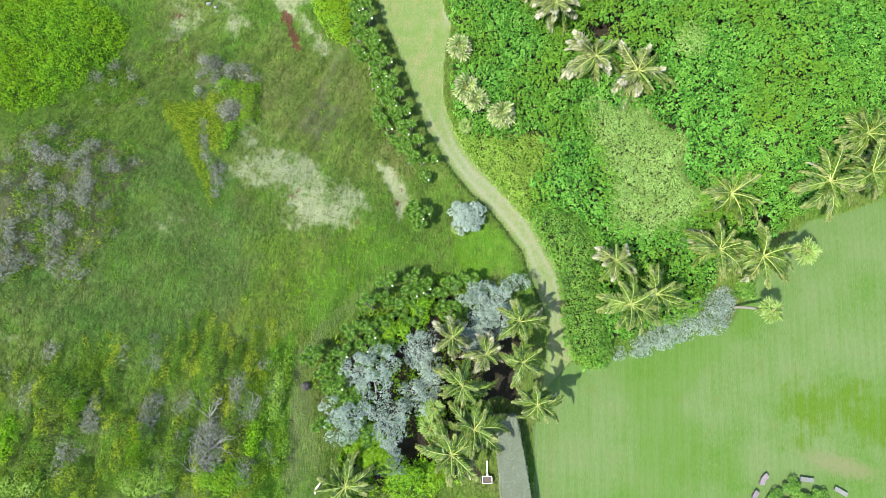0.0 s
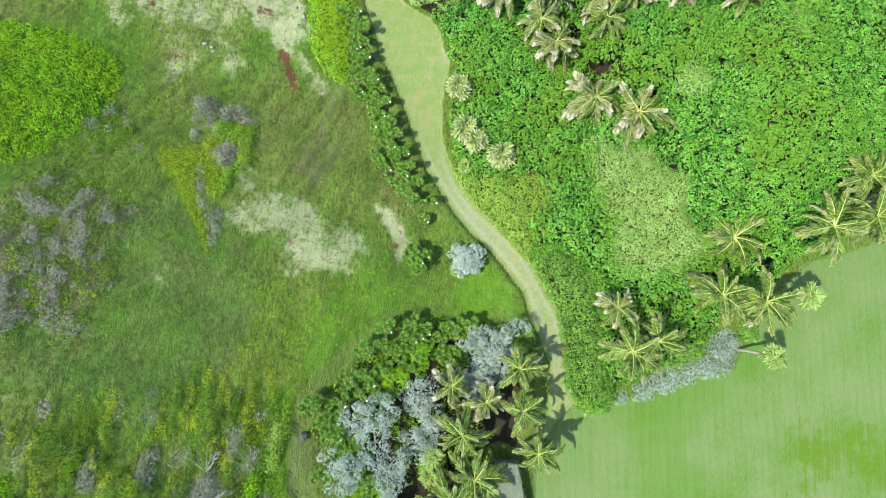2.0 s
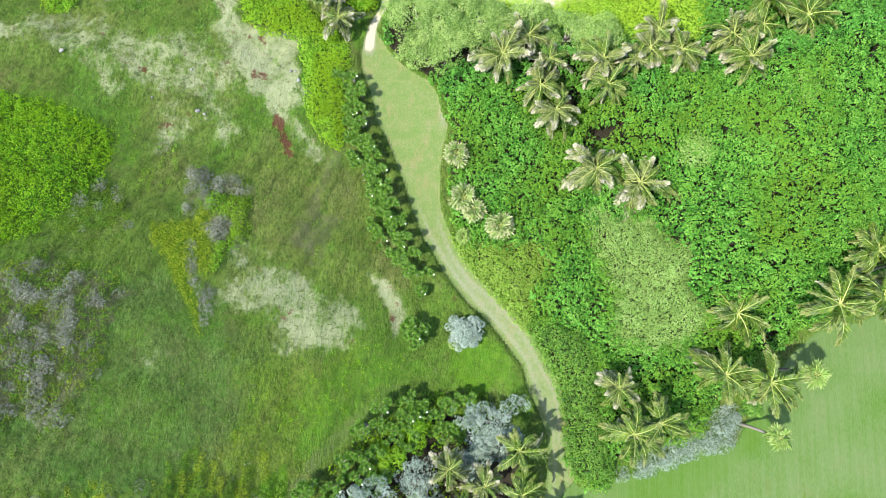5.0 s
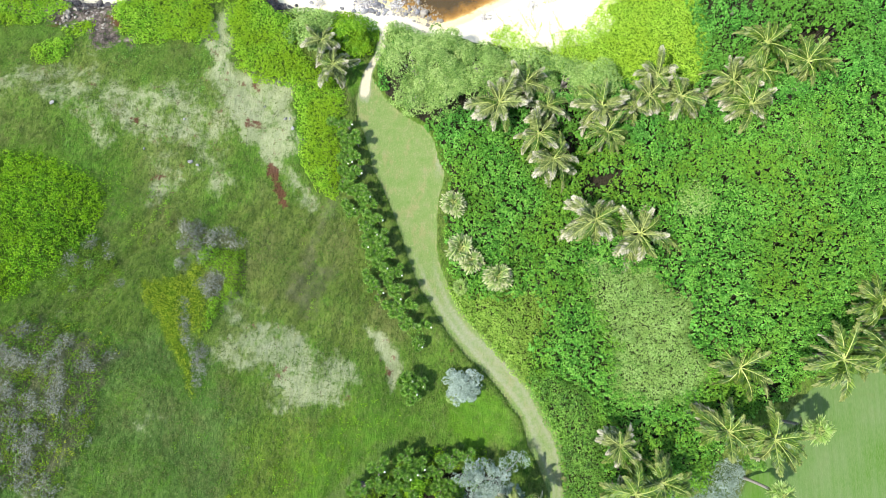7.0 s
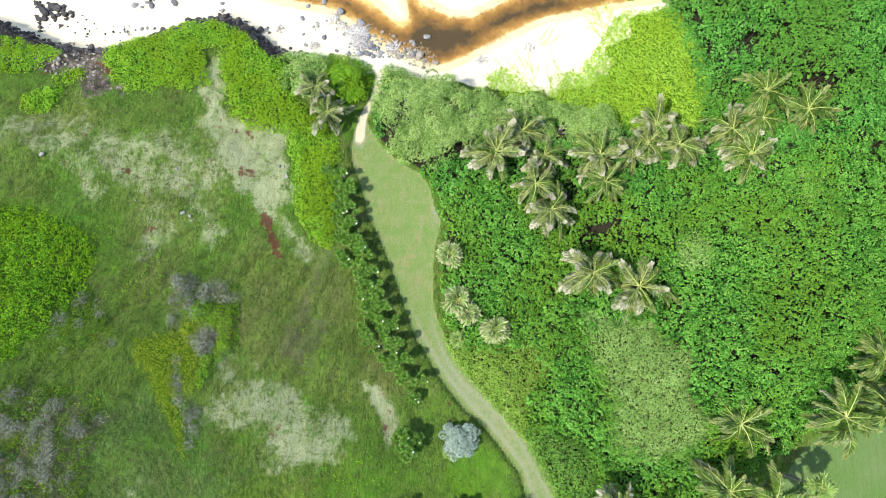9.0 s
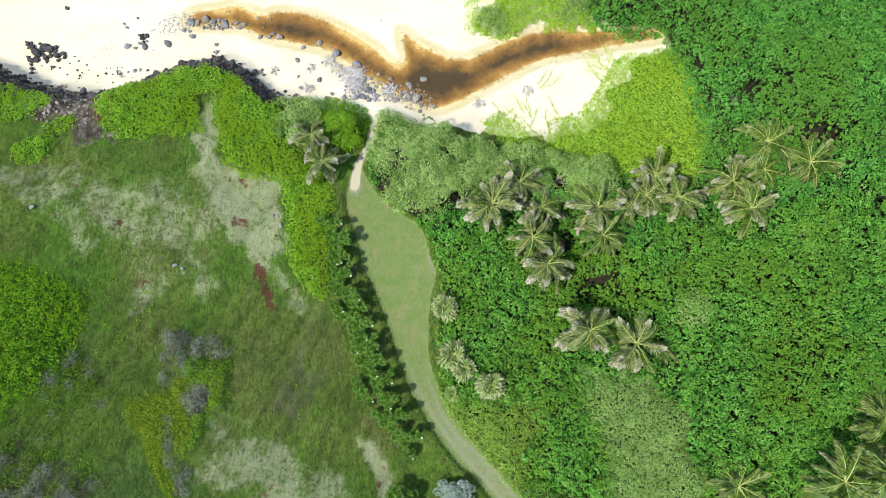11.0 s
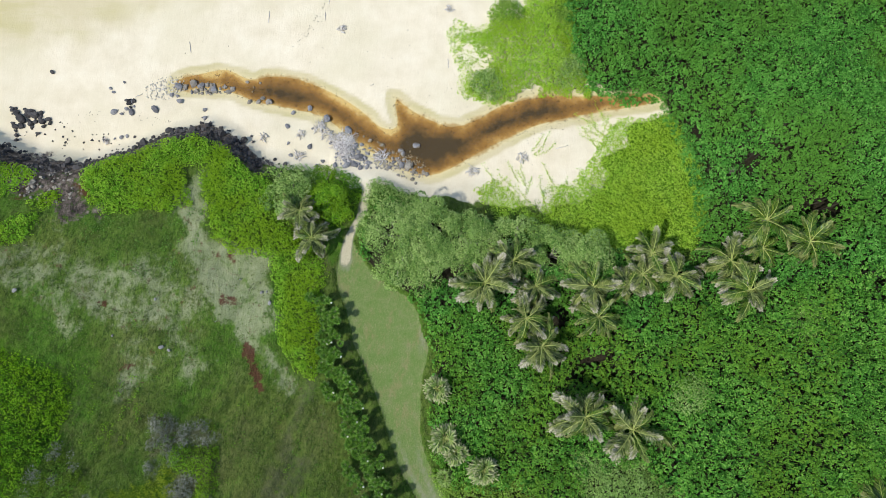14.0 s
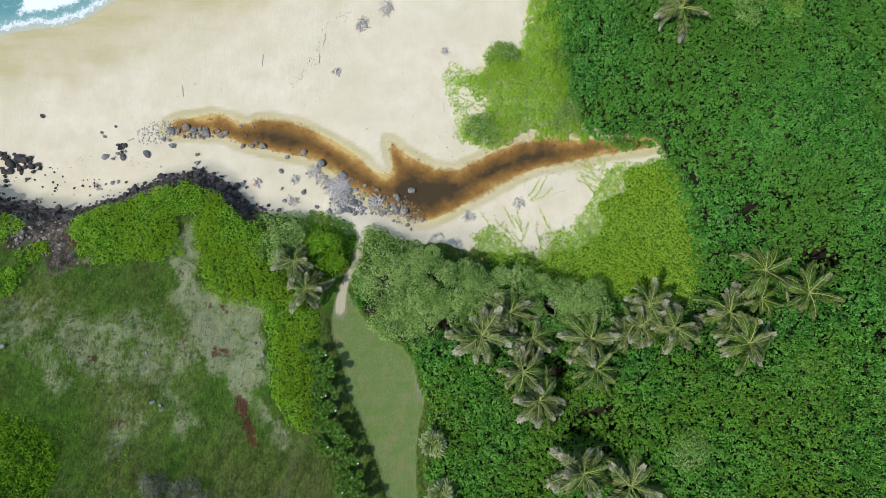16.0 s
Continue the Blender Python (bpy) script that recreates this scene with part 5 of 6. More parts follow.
FANS = {m: [fan_mesh("fan_leaf", r, m) for r in (1.0, .85)] for m in (M_FAN, M_FAN_PALE)}
for x, y, h, s, base, pale in ((39.9, 4.1, 5.7, 1.2, (39.0, 4.5), 0), (36.3, -2.7, 5.3, 1.25, (34.7, -1.9), 0), (2.2, 17.0, 1.6, .8, None, 0), (1.9, 4.6, .9, .6, None, 0), (.9, -15.6, 3.6, 1.0, None, 0), (.6, -17.6, 3.4, 1.0, None, 0),
                               (.7, 26.4, 2.9, 1.45, None, 1), (1.9, 21.2, 2.8, 1.4, None, 1), (3.0, 20.0, 2.9, 1.25, None, 1), (6.2, 18.2, 3.2, 1.45, None, 1)):
    bx, by = base or (x, y)
    root = empty("fan_palm", pose(bx, by, ground_z(bx, by)), "young fan palm with pale withered leaf tips" if pale else "fan palm with a rounded pale green head", "palm tree", "fan palms")
    me, tip = trunk_mesh("trunk", h, (x - bx, y - by), .17, .14, M_TRUNK, .05)
    part("trunk", me, root, "slim pale grey trunk")
    for k in range(26 if pale else 19):
        u = k / (25 if pale else 18)
        q = s * .88 * rng.uniform(.75, 1.12)
        m = Matrix.Translation(tip) @ pose(0, 0, 0, rng.uniform(-35, 35), -58 + 92 * u + rng.uniform(-18, 18), k * 137.5 + rng.uniform(-18, 18)) @ Matrix.Diagonal((q, q, q, 1))
        part("fan_leaf", FANS[M_FAN_PALE if pale else M_FAN][k % 2], root, at=m)

# ---- broad-leaved trees ----


def limbs_mesh(name, tips, mat, r=.12, low=.25):
    bm = bmesh.new()
    for tx, ty, tz in tips:
        j = Vector((tx * .35, ty * .35, tz * .45))
        tube(bm, [(0, 0, tz * low * .5), tuple(j), (tx, ty, tz)], [r, r * .7, r * .3], 5)
    return bm_mesh(name, bm, mat)


def crown_tree(name, x, y, radius, height, mat, leaf, per, clump, label, category, group, count=None, squash=.6, ragged=.25, bark=None):
    """A tree with a trunk, limbs and an uneven crown of leafy clumps."""
    z = ground_z(x, y)
    root = empty(name, pose(x, y, z), label, category, group)
    n = count or int(3.6 * (radius / clump) ** 2 + 3)
    a, q = rng.uniform(0, 2 * math.pi, n), np.sqrt(rng.uniform(0, 1, n))
    rr = radius * q * (1 + ragged * np.sin(a * 3 + rng.uniform(0, 6)) * rng.uniform(.4, 1, n))
    zz = height * (1 - squash * .55 * q ** 2) - clump * .6 + rng.uniform(-.3, .2, n) * clump
    spots = np.stack([rr * np.cos(a), rr * np.sin(a), zz], 1)
    r = clump * rng.uniform(.65, 1.25, n)
    p, way, ln, wd, tone, face = crown_leaves(spots, r, per, leaf[0], leaf[1], .7)
    part("crown", leaf_mesh("crown", p, way, ln, wd, tone, mat, face=face), root)
    bm = bmesh.new()
    tube(bm, [(0, 0, -.2), (.05, .08, height * .25), (0, .1, height * .5)], [.07 * radius + .08, .05 * radius + .06, .03 * radius + .04], 8)
    part("trunk", bm_mesh("trunk", bm, bark or M_BARK), root, "grey branching trunk")
    pick = rng.choice(n, min(n, 9), replace=False)
    part("branchwork", limbs_mesh("branchwork", spots[pick], bark or M_BARK, .03 * radius + .03), root)
    return root


for x, y, r, h in ((-4.7, 42.8, 4.1, 5.0), (-1.0, 43.2, 4.2, 4.8), (3.4, 42.8, 3.4, 4.4), (-4.7, 39.7, 2.4, 3.4), (-1.2, 39.6, 2.4, 4.0), (8.4, 43.0, 3.2, 4.2), (12.8, 42.2, 2.8, 4.4), (17.0, 42.0, 2.8, 4.8)):
    crown_tree("beach_tree", x, y, r, h, M_DOME, (.20, .13), 200, .95, "round-crowned grey-green beach tree behind the sand", "tree", "beach trees")
for x, y, r, h in ((-17.6, 46.6, 2.4, 2.8), (-13.6, 46.8, 2.3, 3.0), (-12.1, 45.4, 1.3, 2.0)):
    crown_tree("beach_tree", x, y, r, h, M_DOME if x < -15 else M_BUSH, (.22, .13), 80, .55, "low rounded tree above the beach", "tree", "beach trees")
for x, y, r, h in ((7.6, -3.7, 3.0, 4.6), (4.1, -3.0, 1.6, 4.0), (-1.3, -9.3, 2.0, 4.2), (.1, -11.9, 1.7, 4.0), (-5.9, -12.3, 2.8, 4.4), (-.6, -14.2, 2.0, 4.0), (-8.2, -17.1, 2.3, 3.8), (-4.1, -17.3, 2.6, 4.0), (5.8, -5.4, 2.2, 4.2), (5.0, -7.9, 2.0, 3.8), (-3.2, -21.5, 1.2, 3.0)):
    crown_tree("silver_tree", x, y, r, h, M_SILVER, (.22, .065), 70, .44, "silver-leaved bushy tree in the grove", "tree", "silver-leaved trees", count=int(11 * r * r), ragged=.4)
for x, y, r, h in ((3.1, 6.1, 1.9, 2.3), (28.1, 5.9, 1.2, 2.6)):
    crown_tree("silver_shrub", x, y, r, h, M_SILVER, (.24, .075), 110, .36, "rounded silver-leaved shrub beside the lawn" if x > 10 else "rounded silver-leaved shrub on the pasture", "shrub", "silver-leaved shrubs", count=int(22 * r * r), ragged=.12)

leaf_cover("silver_border", SILVER_BAND, .48, .42, 60, .22, .055, M_SILVER, "low silver-leaved border shrubs along the lawn", lambda x, y, d: .3 + np.minimum(d * .7, 1.3) * (.4 + 1.1 * fbm(x, y, 1.5, 94)), squash=.8, keep=lambda x, y, d: (fbm(x, y, 1.5, 93) + .25 * d > .52) & (np.hypot(x - 29.9, y + 1.0) > .8))

# ---- rosette shrubs along the track and round the grove ----


def rosette_mesh(name, radius, leaves, heart):
    u = np.arange(leaves) / leaves
    a = u * leaves * 2.39996
    tilt = np.where(heart, 1.3 - .5 * u, 1.15 - 1.45 * u)
    way = np.stack([np.cos(a) * np.cos(tilt), np.sin(a) * np.cos(tilt), np.sin(tilt)], 1)
    return leaf_mesh(name, np.stack([np.cos(a) * .05, np.sin(a) * .05, -.05 * u], 1), way, radius * rng.uniform(.8, 1.1, leaves), np.full(leaves, radius * .22), rng.uniform(0, 1, leaves), M_ROSETTE_TIP if heart else M_ROSETTE, .2)


ROSETTES = [rosette_mesh("rosette", r, 76, False) for r in (.50, .57, .45)]
HEART = rosette_mesh("heart_leaves", .30, 16, True)
bm = bmesh.new()
bmesh.ops.create_icosphere(bm, subdivisions=2, radius=.11)
for v in bm.verts:
    v.co *= 1 + .25 * noise.noise(v.co * 9)
BLOOM = bm_mesh("bloom", bm, M_FLOWER)


def rosette_shrub(x, y, height, heads, spread, blooms=0):
    root = empty("rosette_shrub", pose(x, y, ground_z(x, y)), "many-stemmed shrub with dark green leaf rosettes", "shrub", "rosette shrubs")
    tips = []
    for k in range(heads):
        a, q = k * 2.4 + rng.uniform(-.4, .4), math.sqrt((k + .3) / heads) * spread
        tips.append((q * math.cos(a), q * math.sin(a), height * (1 - .35 * (q / (spread + .01)) ** 2) * rng.uniform(.88, 1.05)))
    part("stemwork", limbs_mesh("stemwork", tips, M_BARK, .09), root, "pale grey branching stems")
    for k, t in enumerate(tips):
        s = rng.uniform(.85, 1.2)
        m = pose(*t, rng.uniform(-18, 18), rng.uniform(-18, 18), rng.uniform(0, 360)) @ Matrix.Diagonal((s, s, s, 1))
        ro = part("rosette", ROSETTES[k % 3], root, at=m)
        part("heart", HEART, ro, "pale yellow-green young leaves")
        if k < blooms:
            part("bloom", BLOOM, root, "round white bloom", Matrix.Translation((t[0] + .35, t[1] - .2, t[2] + .12)))


row_line = [(-13.0, 35.0), (-11.9, 33.0), (-11.6, 31.0), (-11.2, 29.0), (-10.4, 27.0), (-9.2, 25.0), (-8.0, 22.8), (-7.2, 20.5), (-6.0, 18.4), (-5.2, 16.2), (-4.2, 14.2), (-2.6, 12.2)]
for k in range(25):
    u = k / 24 * (len(row_line) - 1.001)
    i = int(u)
    x = row_line[i][0] + (row_line[i + 1][0] - row_line[i][0]) * (u - i)
    y = row_line[i][1] + (row_line[i + 1][1] - row_line[i][1]) * (u - i)
    wide = float(np.interp(y, [10, 14, 22, 30, 36], [1.6, 2.6, 2.2, 1.0, .4]))
    if k % 4 != 3:
        rosette_shrub(x + rng.uniform(.7, 1.2), y + rng.uniform(-.3, .3), rng.uniform(2.0, 3.0), 1 + (k % 2 == 0), .55, int(k % 3 == 0))
    rosette_shrub(x + rng.uniform(-.6, .2), y + rng.uniform(-.5, .5), rng.uniform(1.6, 2.4), 2 + k % 2, .95, int(k % 4 == 1))
    if wide > .9:
        rosette_shrub(x - rng.uniform(.7, 1) * wide, y + rng.uniform(-.5, .5), rng.uniform(1.3, 2.0), int(rng.integers(1, 4)), .9, int(k % 5 == 0))
leaf_cover("row_undergrowth", [(-13.6, 36), (-11.2, 34), (-10.2, 29), (-7.4, 23.5), (-4.2, 17), (-1.2, 11.5), (-2.6, 10.8), (-6.5, 14), (-8.6, 19), (-9.8, 24), (-12.2, 29)], .7, .42, 30, .2, .12, M_DARK, "dark low undergrowth below the rosette shrubs", lambda x, y, d: .15 + .25 * smooth(0, 1, d), keep=lambda x, y, d: fbm(x, y, 1.2, 91) > .45)
for x, y, h, n, s in ((-2.4, 5.2, 2.6, 9, 1.2), (-3.0, 6.4, 2.2, 5, .8), (-1.8, 6.0, 2.0, 5, .8), (-2.2, 10.2, 1.6, 4, .6)):
    rosette_shrub(x, y, h, n, s, 2)
gx2, gy2, gd = scatter(curved(GROVE, 2), 2.0, .4)
ring = gd < 4.6
for x, y in zip(gx2[ring], gy2[ring]):
    if x < 5.5 and y > -19 and math.hypot(x - 2.2, y + 8.2) > 1.5:
        rosette_shrub(float(x), float(y), rng.uniform(1.9, 2.9), int(rng.integers(4, 7)), 1.25, int(rng.uniform() < .3))

# ---- pasture growth ----


def tuft_field(name, count, x0, x1, y0, y1, label, size=.24, seed=3):
    """Grass blades combed down the slope, coloured like the turf they stand in."""
    r = np.random.default_rng(seed)
    x, y = r.uniform(x0, x1, count), r.uniform(y0, y1, count)
    i = np.clip(((y - gy[0]) / STEP).round().astype(int), 0, rows_n - 1) * cols_n + np.clip(((x - gx[0]) / STEP).round().astype(int), 0, cols_n - 1)
    bare = np.maximum.reduce([MASK[k][i] for k in ("sand", "lawn", "track", "litter_shade", "bed", "rock", "red")])
    bare = np.maximum(bare, np.maximum(MASK["fresh"][i] * .3, .6 * smooth(-.2, .4, depth_in(GRASS_STRIP, x, y))))
    ok = (r.uniform(0, 1, count) > bare * 1.6) & (bare < .85) & (r.uniform(0, 1, count) > MASK["pale"][i] * .9) & (fbm(x / .5, y / .9, 1.0, 17) + r.uniform(-.12, .12, count) > .46)
    x, y, i = x[ok], y[ok], i[ok]
    n, per = len(x), 4
    x, y, i = [np.repeat(v, per) for v in (x, y, i)]
    x, y = x + r.normal(size=n * per) * .06, y + r.normal(size=n * per) * .06
    u, v = np.clip((x - gx[0]) / STEP, 0, cols_n - 2.01), np.clip((y - gy[0]) / STEP, 0, rows_n - 2.01)
    iu, iv = u.astype(int), v.astype(int)
    z00, z10, z01 = LIE[iv * cols_n + iu], LIE[iv * cols_n + iu + 1], LIE[(iv + 1) * cols_n + iu]
    c = np.stack([x, y, z00 + (z10 - z00) * (u - iu) + (z01 - z00) * (v - iv) + .012], 1)
    a = radians(-70) + (fbm(x, y, 9, 19) - .5) * 2.4 + r.normal(size=n * per) * 1.3
    way = np.stack([np.cos(a), np.sin(a), r.uniform(.05, .75, n * per) + (np.cos(a) * (z10 - z00) + np.sin(a) * (z01 - z00)) / STEP], 1)
    me = leaf_mesh(name, c, way, r.uniform(.6, 1.5, n * per) * size, np.full(n * per, .06), r.uniform(0, 1, n * per), M_GRASS, .05)
    for layer, chans in (("zone_b", ("pale", "red", "dry", "lush")), ("zone_d", ("brown", "sage", "gold", "fresh"))):
        v = np.repeat(np.stack([MASK[q][i] for q in chans], 1), 4, 0)
        me.attributes.new(layer, "FLOAT_COLOR", "POINT").data.foreach_set("color", v.astype(np.float32).ravel())
    return tagged(new(name, me), label, "grass", kind="stuff")


tuft_field("pasture_grass", 125000, -52, 12, -27, 50, "rough knee-high pasture grass combed by the wind", .18)
streak = lambda seed, level, sx=1.3, sy=3.6: (lambda x, y, d: fbm(x / sx, y / sy, 1.0, seed) > level)
leaf_cover("wedge_creepers", WEDGE, .28, .22, 24, .12, .06, M_GOLD, "yellow-green creepers in a narrow pointed strip", lambda x, y, d: .12 + .35 * smooth(0, 1.0, d) * fbm(x / .5, y / 2, 1.0, 54), squash=.6, keep=lambda x, y, d: fbm(x / .5, y / 2, 1.0, 53) + d * .35 > .40)
leaf_cover("mound_bush", MOUND, .36, .28, 30, .13, .08, M_BUSH, "green low bushes on the pasture mound", lambda x, y, d: .35 + .9 * smooth(0, .9, d) * (.4 + fbm(x / .7, y / 2, 1.0, 59)), squash=.7, keep=lambda x, y, d: fbm(x / .6, y / 1.2, 1.0, 57) + d * .3 > .36)
vary = lambda seed, sx, sy: (lambda x, y: np.clip((fbm(x / sx, y / sy, 1.0, seed) - .25) * 2, 0, 1))
for o, sd in ((DRY_A, 61), (DRY_GULLY, 61), (DRY_B, 62), (DRY_D, 66)):
    leaf_cover("dry_scrub", o, .36, .36, 40, .28, .03, M_DRY, "grey leafless dry scrub in the pasture", lambda x, y, d: .35 + .5 * smooth(0, 1.2, d), squash=.7, keep=lambda x, y, d, sd=sd: (fbm(x / .6, y / 1.0, 1.0, sd) + .03 * np.minimum(d, 2) > {61: .50, 62: .63, 66: .68}[sd]) & ((sd == 61) | (fbm(x, y, 2.2, 99) + .09 * np.minimum(d, 4) > .52)), shade=vary(sd + 3, .8, 1.5))
    leaf_cover("low_bush", o, .42, .34, 30, .13, .08, M_SLOPE, "low green growth among dry scrub", lambda x, y, d: .12 + .3 * fbm(x, y, 1.2, 7), squash=.6, keep=lambda x, y, d, sd=sd: (fbm(x / .6, y / 1.0, 1.0, sd) < .58) & (fbm(x / .8, y / 2, 1.0, sd + 9) + .08 * np.minimum(d, 2) > .52) & (fbm(x, y, 2.2, 99) + .09 * np.minimum(d, 4) > .55), shade=vary(sd + 5, .8, 1.8))

for nm, o, mt, lv in (("pasture_weeds", WEEDS_A, M_BUSH, .60), ("pasture_weeds", WEEDS_B, M_LIME, .66), ("pasture_weeds", WEEDS_B, M_BUSH, .60), ("pasture_weeds", DRY_B, M_GOLD, .60), ("pasture_weeds", DRY_B, M_SLOPE, .55), ("pasture_weeds", DRY_D, M_SLOPE, .56), ("pasture_weeds", WEEDS_C, M_DARK, .58), ("pasture_weeds", SAGE, M_SLOPE, .72), ("pasture_weeds", GOLD, M_SLOPE, .57), ("pasture_weeds", BROWN_B, M_SLOPE, .70)):
    leaf_cover(nm, o, .40, .20, 16, .12, .07, mt, "small low weeds scattered in the pasture", lambda x, y, d: .08 + .08 * fbm(x, y, 1, 3), squash=.5, keep=lambda x, y, d, lv=lv: (fbm(x / .7, y / 1.6, 1.0, 97 + lv) > lv) & (fbm(x, y, .5, 98) > .4))
rise = lambda x, y: fbm(x / .8, y / 3.2, 1.0, 71)      # ridges of growth running down the slope
sallow = lambda x, y: fbm(x / 1.0, y / 2.6, 1.0, 75) + .05
grey = lambda x, y: fbm(x / 1.2, y / 2.4, 1.0, 79)
fade = lambda x, y, d: fbm(x / .7, y / 2.4, 1.0, 83) + .10 * np.minimum(d, 5) > .58
leaf_cover("slope_bushes", LOWER_WEST, .33, .27, 38, .105, .06, M_SLOPE, "green bushes in soft streaks down the slope", lambda x, y, d: .03 + (.2 + 1.3 * smooth(1, 6, d)) * smooth(.38, .70, rise(x, y)), squash=.8, keep=lambda x, y, d: (rise(x, y) > .36) & (sallow(x, y) < .63) & (grey(x, y) < .68) & fade(x, y, d), shade=vary(87, .7, 2.6))
leaf_cover("slope_shrubs", LOWER_WEST, .34, .28, 38, .105, .06, M_GOLD, "yellow-green shrubs in streaks down the slope", lambda x, y, d: .05 + (.2 + 1.3 * smooth(1, 6, d)) * smooth(.38, .70, rise(x, y)), squash=.8, keep=lambda x, y, d: (rise(x, y) > .36) & (sallow(x, y) >= .63) & fade(x, y, d), shade=vary(88, .7, 2.6))
leaf_cover("slope_scrub", LOWER_WEST, .40, .40, 36, .30, .03, M_DRY, "grey dry scrub standing on the slope", lambda x, y, d: .15 + .7 * smooth(.35, .72, rise(x, y)), squash=.8, keep=lambda x, y, d: (grey(x, y) >= .68) & (sallow(x, y) < .62) & fade(x, y, d), shade=vary(89, .7, 2.2))
SLOPE_CLUMPS = [(-25.6, -17.5, 0.7, 2.0, 0.7, 'dry'), (-20.3, -20.3, 1.5, 3.1, 0.8, 'dry'), (-18.5, -14.8, 1.0, 1.9, 0.7, 'dry'), (-17.2, -16.5, 0.8, 1.5, 0.7, 'dry'), (-17.2, -22.6, 0.9, 1.3, 0.7, 'dry'), (-29.8, -17.7, 0.7, 2.0, 0.5, 'dry'), (-35.4, -19.8, 0.6, 2.0, 0.5, 'lime'), (-31.0, -16.7, 0.7, 0.9, 0.5, 'lime'), (-16.7, -19.1, 0.7, 2.2, 0.9, 'lime'), (-26.1, -20.1, 0.6, 2.1, 0.4, 'lime'), (-18.9, -23.0, 2.5, 1.6, 1.0, 'dark'), (-24.9, -23.2, 2.4, 1.4, 0.5, 'pale'), (-33.8, -23.5, 1.6, 1.0, 0.5, 'pale'), (-15.1, -15.2, 0.7, 3.1, 1.0, 'pale')]
oval = lambda x, y, rx, ry: [(x + rx * math.cos(k * .628), y + ry * math.sin(k * .628)) for k in range(10)]
for x, y, rx, ry, h, what in SLOPE_CLUMPS:
    mt, lab = {"dry": (M_DRY, "grey dry bush standing on the slope"), "lime": (M_LIME, "bright yellow-green bush on the slope"), "dark": (M_BUSH, "rounded green bush on the slope"), "pale": (M_YELLOW, "pale grey-green shrubs on the slope")}[what]
    twig = what == "dry"
    leaf_cover("slope_clump", oval(x, y, rx, ry), .36, .36, 44, .30 if twig else .17, .03 if twig else .10, mt, lab, lambda x, y, d, h=h: .3 + np.minimum(d * .9, h), squash=.8, keep=lambda x, y, d: fbm(x / .6, y / 1.2, 1.0, 91) + .4 * d > .42)
leaf_cover("strip_shrubs", GREEN_STRIP, .46, .38, 36, .17, .10, M_SLOPE, "upright green shrubs at the pasture edge", lambda x, y, d: .7, squash=.9, keep=streak(81, .48, 1.0, 4.0))
leaf_cover("grove_floor_shrubs", GROVE, 1.0, .55, 34, .26, .15, M_BUSH, "bright green undergrowth in the grove", lambda x, y, d: .7 + .4 * smooth(0, 3, d), keep=lambda x, y, d: (fbm(x, y, 2.5, 85) > .47) & (x < 6))
for x, y, r, h in ((-5.5, -20.5, 2.4, 2.6), (-2.0, -23.0, 2.0, 2.4), (1.0, -22.8, 1.6, 2.4), (-4.5, -8.0, 1.7, 2.6), (-1.6, -5.2, 1.6, 2.4), (.6, -16.6, 1.3, 3.2), (1.6, -18.4, 1.0, 2.8)):
    crown_tree("grove_shrub", x, y, r, h, M_BUSH, (.24, .13), 60, .5, "rounded bright green shrub in the grove", "shrub", "grove shrubs")


def dead_snag(x, y, reach, turn):
    """A bleached dead bush: forked bare limbs."""
    bm = bmesh.new()
    for k in range(11):
        a = radians(turn + rng.uniform(-65, 65))
        p = Vector((0, 0, .1))
        pts, rad = [tuple(p)], [.07]
        for s in range(4):
            a += rng.uniform(-.5, .5)
            p = p + Vector((math.cos(a), math.sin(a), rng.uniform(.1, .5))) * reach / 4
            pts.append(tuple(p)), rad.append(.07 * (1 - (s + 1) / 4.6))
        tube(bm, pts, rad, 5)
        for s in range(3):
            q = Vector(pts[2 + s % 3])
            b = a + rng.uniform(-1.2, 1.2)
            tube(bm, [tuple(q), tuple(q + Vector((math.cos(b), math.sin(b), .3)) * reach * .25)], [.03, .01], 4)
    ob = new("dead_snag", bm_mesh("dead_snag", bm, M_SNAG))
    ob.matrix_basis = pose(x, y, ground_z(x, y))
    tagged(ob, "bleached grey dead bush on the slope", "dead bush", "dead bushes")


for x, y, r, t in ((-20.8, -17.6, 2.2, 95), (-20.2, -20.5, 2.4, 80), (-17.4, -16.8, 1.8, 100), (-21.5, -22.6, 2.2, 100)):
    dead_snag(x, y, r, t)

# ---- rocks ----


def rock_mesh(name, mat, seed, flat=.75):
    bm = bmesh.new()
    bmesh.ops.create_icosphere(bm, subdivisions=2, radius=.5)
    cuts = [(Vector(np.random.default_rng(seed * 17 + q).normal(size=3)).normalized(), .30 + .03 * (q % 4)) for q in range(7)]
    off = Vector((seed * 3.7, seed * 1.9, seed * 5.3))
    for v in bm.verts:
        d = v.co.normalized()
        k = 1 + .5 * noise.noise(d * 1.3 + off) + .28 * noise.noise(d * 2.9 + off)
        p = d * .5 * k
        for face, far in cuts:
            over = p.dot(face) - far
            if over > 0:
                p = p - face * over
        v.co = Vector((p.x * 1.2, p.y, p.z * flat * 1.1))
    return bm_mesh(name, bm, mat, False)


ROCKS = {m.name: [rock_mesh("rock", m, 11 * j + k, .95 if m is M_LAVA else .75) for k in range(5)] for j, m in enumerate((M_LAVA, M_STONE, M_TAN, M_FIELD_STONE))}


